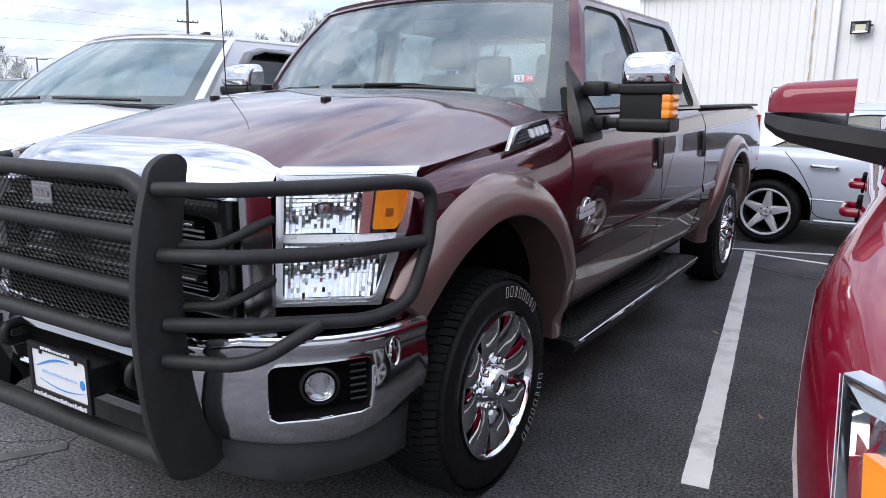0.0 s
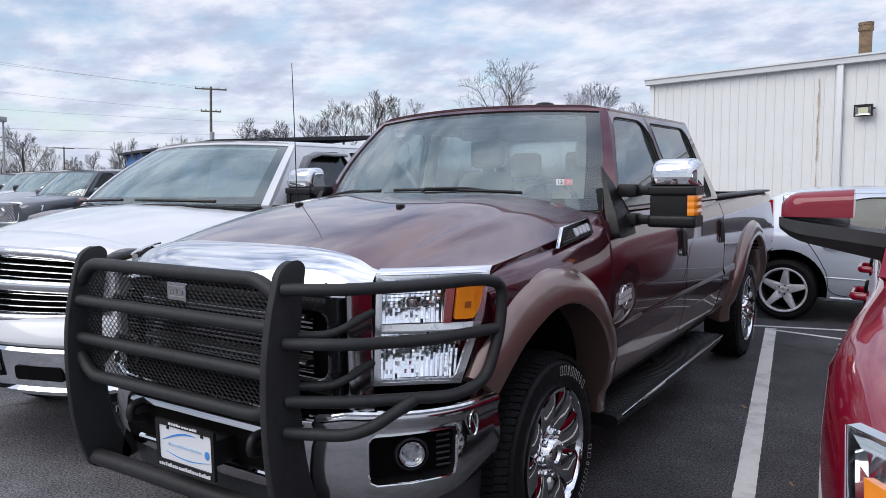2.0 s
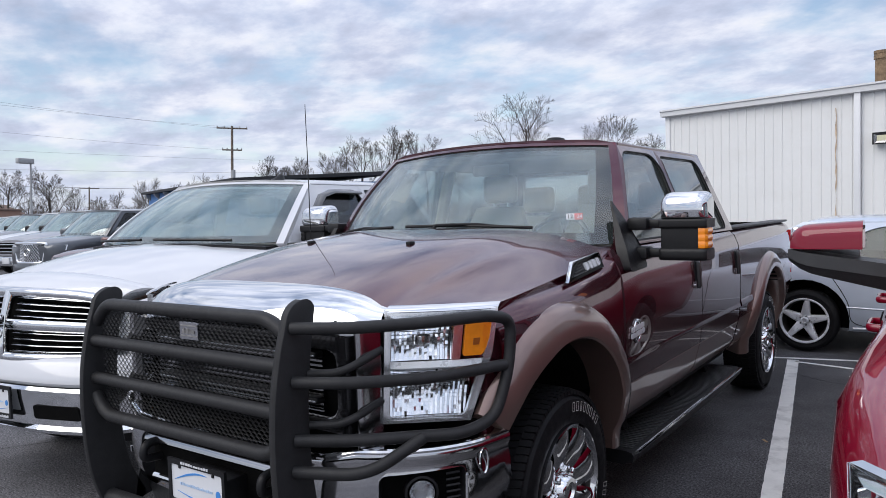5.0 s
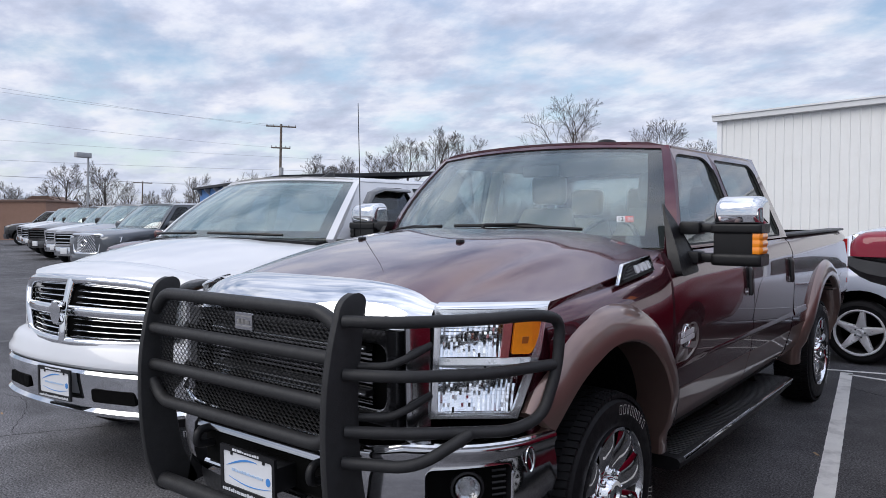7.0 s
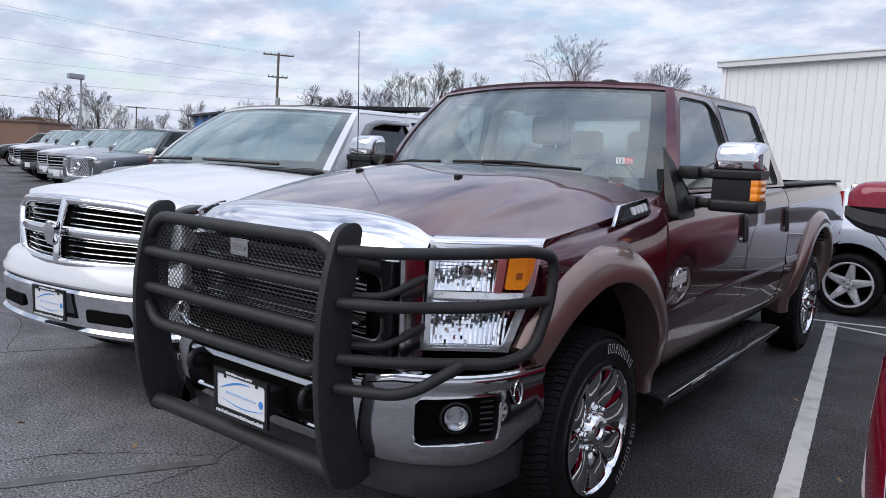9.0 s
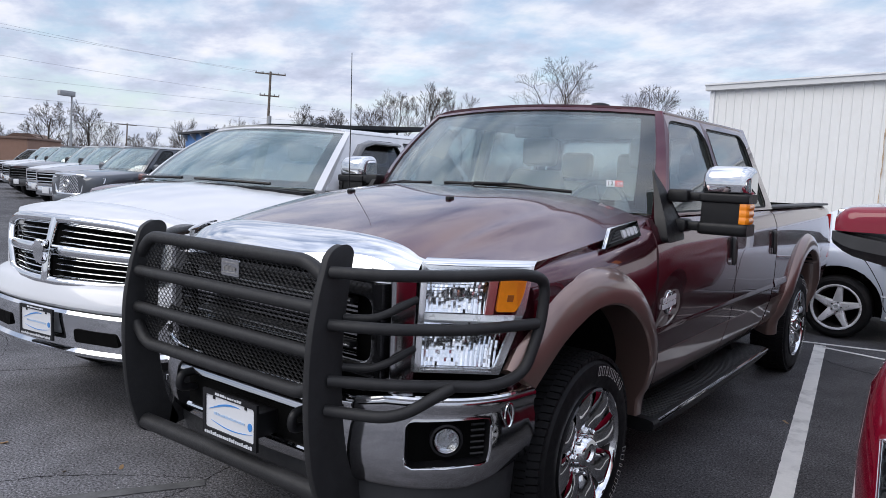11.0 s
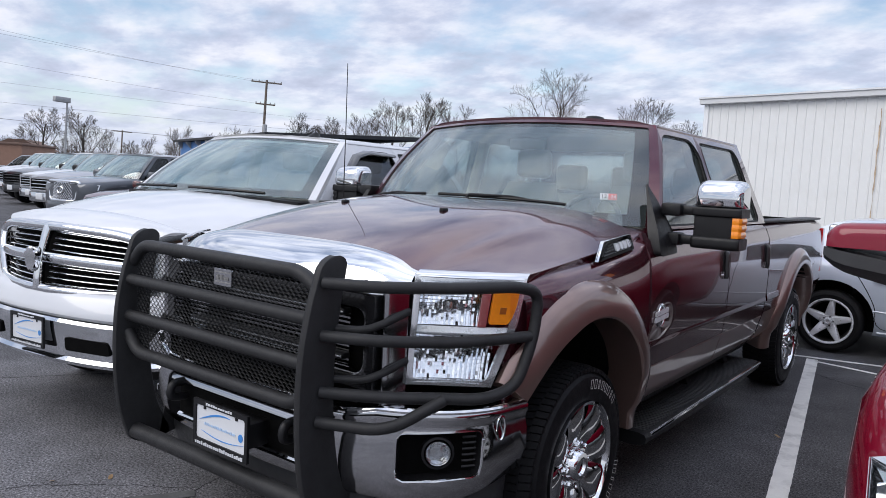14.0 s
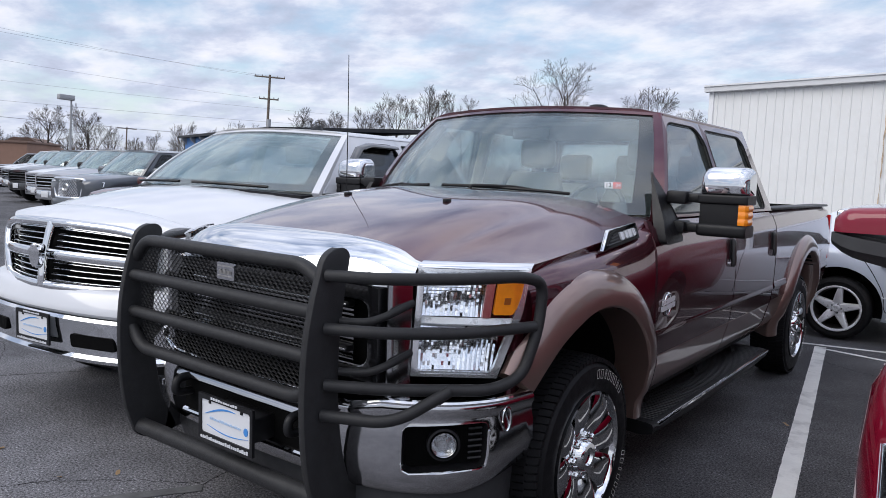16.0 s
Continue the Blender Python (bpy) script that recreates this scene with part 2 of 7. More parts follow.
BROWNW = material("brown_stucco", (0.30, 0.18, 0.13), 0.9, var=0.1, scale=0.5, bump=0.3, bscale=20)
BLUEW = material("blue_siding", (0.06, 0.17, 0.40), 0.6, var=0.12, scale=1.0)
ROOFD = material("dark_roofing", (0.03, 0.032, 0.036), 0.85, var=0.25, scale=2)
GREYW = material("grey_metal", (0.36, 0.37, 0.38), 0.5, 0.3, var=0.08, scale=3)
TIMBER = material("weathered_timber", (0.16, 0.13, 0.105), 0.9, var=0.3, scale=4, bump=0.4, bscale=30)
BARK = material("bark", (0.065, 0.055, 0.048), 0.95, var=0.3, scale=5)
BRUSH = material("winter_brush", (0.12, 0.085, 0.062), 0.95, var=0.35, scale=0.8, obj_var=0.5, island=True)
CABLE = material("cable", (0.22, 0.22, 0.24), 0.6)
LEAF = material("dry_leaf", (0.42, 0.28, 0.15), 0.8, var=0.2, scale=60)


# ---- mesh helpers ----
def smooth(me, angle=38):
    me.shade_smooth()
    me.set_sharp_from_angle(angle=radians(angle))


def part(name, bm, mat, parent=None, label="", angle=38, m=None):
    """Links a bmesh as one mesh object under a thing or a part. mat: one material or a list by slot."""
    me = bpy.data.meshes.new(name)
    bmesh.ops.recalc_face_normals(bm, faces=bm.faces[:])
    bm.to_mesh(me)
    bm.free()
    for x in (mat if isinstance(mat, (list, tuple)) else [mat]):
        me.materials.append(x)
    smooth(me, angle)
    ob = new(name, me)
    ob.parent = parent
    if m is not None:
        ob.matrix_basis = m
    if label:
        tagged(ob, label)
    return ob


def share(name, ob, parent, m):
    """Another object on ob's mesh."""
    o = new(name, ob.data)
    o.parent, o.matrix_basis = parent, m
    return o


def thing(name, label, category, m=None, group="", kind=""):
    ob = new(name)
    ob.empty_display_size = 0.2
    if m is not None:
        ob.matrix_basis = m
    return tagged(ob, label, category, group, kind)


def box(bm, x0, x1, y0, y1, z0, z1, bevel=0.0, seg=2, mi=0):
    r = bmesh.ops.create_cube(bm, size=1.0)
    vs = r["verts"]
    for v in vs:
        v.co = (x0 + (v.co.x + .5) * (x1 - x0), y0 + (v.co.y + .5) * (y1 - y0), z0 + (v.co.z + .5) * (z1 - z0))
    fs = list({f for v in vs for f in v.link_faces})
    for f in fs:
        f.material_index = mi
    if bevel:
        es = list({e for v in vs for e in v.link_edges})
        bmesh.ops.bevel(bm, geom=es, offset=bevel, segments=seg, profile=0.5, affect="EDGES")
    return vs


def loft(bm, rings, closed=True, caps=True, mi=0):
    """Joins rings of equal length; closed: each ring is a loop."""
    vv = [[bm.verts.new(p) for p in r] for r in rings]
    n = len(rings[0])
    fs = []
    for a, b in zip(vv, vv[1:]):
        for k in range(n if closed else n - 1):
            j = (k + 1) % n
            fs.append(bm.faces.new((a[k], a[j], b[j], b[k])))
    if caps and closed:
        fs.append(bm.faces.new(vv[0][::-1]))
        fs.append(bm.faces.new(vv[-1]))
    for f in fs:
        f.material_index = mi
    return vv


def patch(bm, fn, nu, nv, thick=0.0, mi=0):
    """A grid of fn(u, v) with u, v in 0..1, given thickness away from its normal."""
    g = [[bm.verts.new(fn(i / nu, j / nv)) for i in range(nu + 1)] for j in range(nv + 1)]
    fs = []
    for j in range(nv):
        for i in range(nu):
            fs.append(bm.faces.new((g[j][i], g[j][i + 1], g[j + 1][i + 1], g[j + 1][i])))
    for f in fs:
        f.material_index = mi
    if thick:
        bm.normal_update()
        bmesh.ops.solidify(bm, geom=fs, thickness=thick)
    return g


def spline(pts, n):
    """n points on a smooth line through pts."""
    P = [Vector(p) for p in pts]
    P = [P[0] * 2 - P[1]] + P + [P[-1] * 2 - P[-2]]
    out = []
    segs = len(P) - 3
    for k in range(n):
        t = k / (n - 1) * segs
        i = min(int(t), segs - 1)
        f = t - i
        a, b, c, d = P[i:i + 4]
        out.append(0.5 * ((2 * b) + (c - a) * f + (2 * a - 5 * b + 4 * c - d) * f * f + (3 * b - a - 3 * c + d) * f ** 3))
    return out


def tube(bm, pts, r, sides=12, caps=True, mi=0, flatten=1.0):
    """A round bar along pts; r: one radius or one a point."""
    P = [Vector(p) for p in pts]
    rs = r if isinstance(r, (list, tuple)) else [r] * len(P)
    rings, ref = [], None
    for i, p in enumerate(P):
        d = (P[min(i + 1, len(P) - 1)] - P[max(i - 1, 0)]).normalized()
        if ref is None:
            ref = Vector((0, 0, 1)) if abs(d.z) < 0.9 else Vector((1, 0, 0))
        a = d.cross(ref).normalized()
        b = a.cross(d).normalized()
        ref = b
        rings.append([p + rs[i] * (math.cos(2 * math.pi * k / sides) * a + flatten * math.sin(2 * math.pi * k / sides) * b) for k in range(sides)])
    loft(bm, rings, True, caps, mi)


def bent(pts, r=0.05, n=5):
    """pts with their corners rounded to about radius r."""
    P = [Vector(p) for p in pts]
    out = [P[0]]
    for a, b, c in zip(P, P[1:], P[2:]):
        u, v = (a - b), (c - b)
        k = min(r, u.length * 0.45, v.length * 0.45)
        p, q = b + u.normalized() * k, b + v.normalized() * k
        for i in range(n + 1):
            t = i / n
            out.append(p * (1 - t) ** 2 + b * 2 * t * (1 - t) + q * t * t)
    out.append(P[-1])
    return out


def revolve(bm, prof, n=48, mi=0, full=True):
    """prof: (x, r) pairs turned round the x axis."""
    vv = []
    for k in range(n):
        a = 2 * math.pi * k / n
        vv.append([bm.verts.new((x, r * math.cos(a), r * math.sin(a))) for x, r in prof])
    for k in range(n):
        a, b = vv[k], vv[(k + 1) % n]
        for i in range(len(prof) - 1):
            f = bm.faces.new((a[i], a[i + 1], b[i + 1], b[i]))
            f.material_index = mi


def prism(bm, poly, fn, depth, mi=0):
    """A flat outline poly of (a, b), placed by fn(a, b, d) at d = 0 and d = depth."""
    n = len(poly)
    lo = [bm.verts.new(fn(a, b, 0)) for a, b in poly]
    hi = [bm.verts.new(fn(a, b, depth)) for a, b in poly]
    fs = [bm.faces.new(lo[::-1]), bm.faces.new(hi)]
    for k in range(n):
        fs.append(bm.faces.new((lo[k], lo[(k + 1) % n], hi[(k + 1) % n], hi[k])))
    for f in fs:
        f.material_index = mi


def rounded(poly, r=0.04, n=4):
    """A closed outline with rounded corners; r: one radius or one a corner."""
    out = []
    m = len(poly)
    for i in range(m):
        a, b, c = Vector(poly[i - 1]), Vector(poly[i]), Vector(poly[(i + 1) % m])
        rr = r[i] if isinstance(r, (list, tuple)) else r
        u, v = a - b, c - b
        k = min(rr, u.length * 0.48, v.length * 0.48)
        p, q = b + u.normalized() * k, b + v.normalized() * k
        for j in range(n + 1):
            t = j / n
            x = p * (1 - t) ** 2 + b * 2 * t * (1 - t) + q * t * t
            out.append((x.x, x.y))
    return out


def ring_cell(bm, outer, inner_r, inset, fn, thick, mi=0, back=None):
    """A panel with a rounded opening: outer corners, and the opening's corners set in by inset. Returns the opening's outline."""
    n = 5
    m = len(outer)
    cx, cy = sum(p[0] for p in outer) / m, sum(p[1] for p in outer) / m
    ins = inset if isinstance(inset, (list, tuple)) else [inset] * m
    lines = []
    for i in range(m):
        a, b = Vector(outer[i]), Vector(outer[(i + 1) % m])
        d = (b - a).normalized()
        nrm = Vector((-d.y, d.x))
        if nrm.dot(Vector((cx, cy)) - a) < 0:
            nrm = -nrm
        lines.append((a + nrm * ins[i], d))
    inner = []
    for i in range(m):
        (p, d), (q, e) = lines[i - 1], lines[i]
        den = d.x * e.y - d.y * e.x
        t = ((q.x - p.x) * e.y - (q.y - p.y) * e.x) / den
        inner.append(tuple(p + d * t))
    rin = rounded(inner, inner_r, n)
    out = [outer[i] for i in range(m) for _ in range(n + 1)]
    front = []
    for dep in (0, thick):
        a = [bm.verts.new(fn(x, y, dep)) for x, y in out]
        b = [bm.verts.new(fn(x, y, dep)) for x, y in rin]
        front.append((a, b))
        k = len(out)
        for i in range(k):
            j = (i + 1) % k
            bm.faces.new((a[i], a[j], b[j], b[i])).material_index = back if back is not None and dep else mi
    (a0, b0), (a1, b1) = front
    k = len(out)
    for i in range(k):
        j = (i + 1) % k
        bm.faces.new((b0[i], b0[j], b1[j], b1[i])).material_index = mi if back is None else back
        bm.faces.new((a0[i], a0[j], a1[j], a1[i])).material_index = mi
    bmesh.ops.remove_doubles(bm, verts=bm.verts[:], dist=1e-5)
    return rin


def carve(ob, cutters, slot):
    """Cuts the solids (bmeshes) out of ob for good; the cut faces take ob's material of that slot."""
    for bm in cutters:
        me = bpy.data.meshes.new("cut")
        bmesh.ops.recalc_face_normals(bm, faces=bm.faces[:])
        bm.to_mesh(me)
        bm.free()
        for x in ob.data.materials:
            me.materials.append(x)
        for p in me.polygons:
            p.material_index = slot
        tmp = new("cut", me)
        bpy.context.view_layer.update()
        tmp.matrix_world = ob.matrix_world.copy()
        mod = ob.modifiers.new("cut", "BOOLEAN")
        mod.operation, mod.solver, mod.object = "DIFFERENCE", "EXACT", tmp
        bpy.context.view_layer.update()
        dg = bpy.context.evaluated_depsgraph_get()
        done = bpy.data.meshes.new_from_object(ob.evaluated_get(dg))
        ob.modifiers.clear()
        old = ob.data
        ob.data = done
        bpy.data.objects.remove(tmp)
        bpy.data.meshes.remove(old)
        bpy.data.meshes.remove(me)
    smooth(ob.data)


def cyl_cut(y, z, r, x0, x1, n=48):
    bm = bmesh.new()
    loft(bm, [[(x, y + r * math.cos(2 * math.pi * k / n), z + r * math.sin(2 * math.pi * k / n)) for k in range(n)] for x in (x0, x1)])
    return bm


def box_cut(*a, bevel=0.0):
    bm = bmesh.new()
    box(bm, *a, bevel=bevel)
    return bm


def lerp(a, b, t):
    return a + (b - a) * t


def curve_at(table, y):
    """Straight interpolation in rows of (y, values...)."""
    if y <= table[0][0]:
        return table[0][1:]
    for a, b in zip(table, table[1:]):
        if y <= b[0]:
            t = (y - a[0]) / (b[0] - a[0])
            return tuple(lerp(p, q, t) for p, q in zip(a[1:], b[1:]))
    return table[-1][1:]

# ---- vehicle kit: x across, y to the rear from the nose, z up ----
def half_profile(w, zb, ze, crown, wide=1.0):
    """The outline of a body's section from the sill's middle round one side to the top's middle."""
    zm = lerp(zb, ze, 0.56)
    return [(0, zb), (w * 0.82, zb), (w * 0.905, zb + 0.02), (w * 0.945, zb + 0.09), (w * 0.986, lerp(zb, zm, 0.50)), (w * 0.998, lerp(zb, zm, 0.80)), (w, lerp(zm, ze, 0.1)), (w * 0.998, lerp(zm, ze, 0.42)),
            (w * 0.986, lerp(zm, ze, 0.72)), (w * 0.960, ze - 0.040), (w * 0.928, ze - 0.010), (w * 0.885, ze + 0.002),
            (w * 0.7, ze + crown * 0.45), (w * 0.4, ze + crown * 0.85), (0, ze + crown)]


def side_x(rows, y, z):
    w, zb, ze, crown = curve_at(rows, y)
    p = half_profile(w, zb, ze, crown)[2:11]
    for a, b in zip(p, p[1:]):
        if a[1] <= z <= b[1]:
            return lerp(a[0], b[0], (z - a[1]) / max(1e-6, b[1] - a[1]))
    return p[0][0] if z < p[0][1] else p[-1][0]


def body_mesh(bm, rows, step=0.12, two_tone=None):
    ys = []
    for a, b in zip(rows, rows[1:]):
        n = max(1, int((b[0] - a[0]) / step))
        ys += [lerp(a[0], b[0], k / n) for k in range(n)]
    ys.append(rows[-1][0])
    rings = []
    for y in ys:
        h = half_profile(*curve_at(rows, y))
        rings.append([(x, y, z) for x, z in h] + [(-x, y, z) for x, z in h[-2:0:-1]])
    loft(bm, rings)
    if two_tone:
        for f in bm.faces:
            if f.calc_center_median().z < two_tone:
                f.material_index = 1


def tyre_mesh(bm, r, rim, width):
    """A tyre round the x axis, its outer wall at x = 0 and its body towards -x."""
    w = width
    prof = [(-0.02, rim - 0.012), (-0.004, rim + 0.006), (0.0, rim + 0.03), (0.004, lerp(rim, r, 0.45)), (-0.004, lerp(rim, r, 0.72)), (-0.016, r - 0.03), (-0.034, r - 0.010), (-0.05, r - 0.004)]
    back = [(-w - x, rr) for x, rr in prof[::-1]]
    revolve(bm, prof + [(-w * 0.5, r - 0.001)] + back, 64)


def tread_mesh(bm, r, w, blocks):
    """Rows of raised blocks round a tyre."""
    if blocks:
        for k in range(blocks):
            for lane, (xc, hw) in enumerate(((-0.038, 0.026), (-w * 0.32, 0.03), (-w * 0.5, 0.028), (-w * 0.68, 0.03), (-w + 0.038, 0.026))):
                a = 2 * math.pi * (k + 0.5 * (lane % 2)) / blocks
                da = 2 * math.pi / blocks * 0.40
                sk = 0.35 * da * (1 if lane < 2 else -1)
                r0, r1 = r - 0.012, r + 0.006
                vs = []
                for rr in (r0, r1):
                    for x, ang in ((xc - hw, a - da + sk), (xc + hw, a - da - sk), (xc + hw, a + da - sk), (xc - hw, a + da + sk)):
                        rq = rr - (0.009 if lane in (0, 4) and (x == xc + hw) == (lane == 0) else 0)
                        vs.append(bm.verts.new((x, rq * math.cos(ang), rq * math.sin(ang))))
                for q in ((4, 5, 6, 7), (0, 1, 5, 4), (1, 2, 6, 5), (2, 3, 7, 6), (3, 0, 4, 7)):
                    bm.faces.new([vs[i] for i in q])


def spoke_rim(bm, rim, spokes, twin=True, depth=0.05, hub=0.075, wide=0.05, taper=(0.42, 0.70)):
    """A wheel's lip, well and spokes, its face at x = 0."""
    revolve(bm, [(-0.012, rim - 0.001), (0.006, rim - 0.002), (0.008, rim - 0.012), (-0.004, rim - 0.020), (-0.02, rim - 0.026)], 64)
    for k in range(spokes):
        a = 2 * math.pi * k / spokes + 0.2
        c, s = math.cos(a), math.sin(a)
        for off in ((-1, 1) if twin else (0,)):
            rings = []
            for t in (0.0, 0.25, 0.5, 0.75, 1.0):
                rr = lerp(hub, rim - 0.010, t)
                o = off * (wide * lerp(0.55, 0.80, t))
                hw = wide * (0.34 if twin else lerp(*taper, t))
                x = -depth * (1 - t) * 0.55 - 0.006 + 0.012 * math.sin(t * math.pi)
                g = -0.004 * math.sin(t * math.pi) if not twin else 0
                q = [(x - 0.06, o - hw), (x - 0.012, o - hw), (x, o - hw * 0.72), (x - g * 0.6, o - hw * 0.35), (x - g, o), (x - g * 0.6, o + hw * 0.35), (x, o + hw * 0.72), (x - 0.012, o + hw), (x - 0.06, o + hw)]
                rings.append([(px, rr * c - t2 * s, rr * s + t2 * c) for px, t2 in q])
            loft(bm, rings)


def wheel(parent, x, y, r, rim, width, spokes=8, twin=True, metal=None, blocks=0, lugs=8, hub_r=0.075, letters=False, wide=0.05, tilt=0.0, taper=(0.42, 0.70)):
    """One wheel; x is its outer face's place, the sign of x the side it faces."""
    side = 1 if x > 0 else -1
    m = pose(x, y, r, tilt, 0, 0) if side > 0 else pose(x, y, r, tilt, 0, 180)
    root = new("wheel")
    root.parent, root.matrix_basis = parent, m
    bm = bmesh.new()
    tyre_mesh(bm, r, rim, width)
    part("tyre", bm, RUBBER, root)
    if blocks:
        bm = bmesh.new()
        tread_mesh(bm, r, width, blocks)
        tagged(part("tread", bm, RUBBER, root), kind="stuff")
    if letters:
        for start, count in ((0.75, 8), (3.75 + math.pi / 2, 8)):
            bars = bmesh.new()
            for k in range(count):
                a = start + k * 0.105
                rm = lerp(rim, r, 0.52)
                hw = (0.032, 0.018, 0.034, 0.030)[k % 4]
                for r0, r1, d0, d1 in ((-0.020, 0.020, -hw, -hw + 0.008), (-0.020, 0.020, hw - 0.008, hw), (-0.020, -0.0175, -hw, hw), (0.0175, 0.020, -hw, hw)):
                    vs = [bars.verts.new((0.0065, (rm + rr) * math.cos(a + da), (rm + rr) * math.sin(a + da))) for rr, da in ((r0, d0), (r1, d0), (r1, d1), (r0, d1))]
                    bars.faces.new(vs)
            for v in bars.verts:
                v.co.x += 0.004
            part("sidewall_mark", bars, LETTER, root)
    bm = bmesh.new()
    spoke_rim(bm, rim, spokes, twin, hub=hub_r, wide=wide, taper=taper)
    part("rim", bm, metal or ALLOY, root)
    bm = bmesh.new()
    revolve(bm, [(-0.018, rim - 0.024), (-0.05, rim - 0.035), (-0.16, rim - 0.05)], 48)
    part("rim_barrel", bm, BARREL, root)
    bm = bmesh.new()
    revolve(bm, [(-0.17, 0.001), (-0.17, rim - 0.03)], 32)
    part("brake_disc", bm, DARK, root)
    bm = bmesh.new()
    revolve(bm, [(-0.10, hub_r * 1.35), (-0.034, hub_r * 1.30), (-0.030, hub_r * 1.12), (-0.036, hub_r * 0.78), (-0.006, hub_r * 0.70), (0.004, hub_r * 0.60), (0.004, hub_r * 0.42), (-0.008, hub_r * 0.36), (-0.008, 0.0005)], 40)
    part("hub", bm, metal or ALLOY, root)
    if lugs:
        one = None
        for k in range(lugs):
            a = 2 * math.pi * k / lugs
            mm = Matrix.Translation((-0.034, hub_r * 1.0 * math.cos(a), hub_r * 1.0 * math.sin(a)))
            if one is None:
                bm = bmesh.new()
                rr = hub_r * 0.14
                revolve(bm, [(0, rr), (0.018, rr), (0.024, rr * 0.7), (0.026, 0.0005)], 8)
                one = part("lug_nut", bm, CHROME if metal else DARK, root, m=mm)
            else:
                share("lug_nut", one, root, mm)
    return root


def flare(bm, rows, yc, zc, r0, r1, out, a0, a1, side, n=28, inward=0.10):
    """A wheel-arch moulding: a band from r0 to r1 round (yc, zc), standing out from the body's side."""
    rings = []
    for k in range(n + 1):
        a = radians(lerp(a0, a1, k / n))
        ring = []
        for rr, o in ((r0, -inward), (r0, 0.75), (r0 + 0.012, 0.98), (lerp(r0, r1, 0.45), 1.0), (lerp(r0, r1, 0.8), 0.7), (r1 - 0.012, 0.28), (r1, -0.02), (r1 - 0.01, -0.3)):
            y, z = yc + rr * math.cos(a), zc + rr * math.sin(a)
            base = side_x(rows, y, z)
            x = base + out * o if o >= 0 else base + o * 0.6
            ring.append((side * x, y, z))
        rings.append(ring)
    loft(bm, rings)


def side_panel(bm, rows, outline, off=0.005, ny=10, nz=8, inner=-0.01):
    """A skin on the body's side inside a four-cornered outline (front low, rear low, rear high, front high) of (y, z)."""
    a, b, c, d = [Vector(p) for p in outline]

    def pos(u, v, o):
        p = lerp(lerp(a, b, u), lerp(d, c, u), v)
        return (side_x(rows, p.x, p.y) + o, p.x, p.y)
    g = [[bm.verts.new(pos(i / ny, j / nz, off)) for i in range(ny + 1)] for j in range(nz + 1)]
    for j in range(nz):
        for i in range(ny):
            bm.faces.new((g[j][i], g[j][i + 1], g[j + 1][i + 1], g[j + 1][i]))
    rim = [g[0][i] for i in range(ny + 1)] + [g[j][ny] for j in range(1, nz + 1)] + [g[nz][i] for i in range(ny - 1, -1, -1)] + [g[j][0] for j in range(nz - 1, 0, -1)]
    back = [bm.verts.new((v.co.x - off + inner, v.co.y, v.co.z)) for v in rim]
    for k in range(len(rim)):
        j = (k + 1) % len(rim)
        bm.faces.new((rim[k], rim[j], back[j], back[k]))


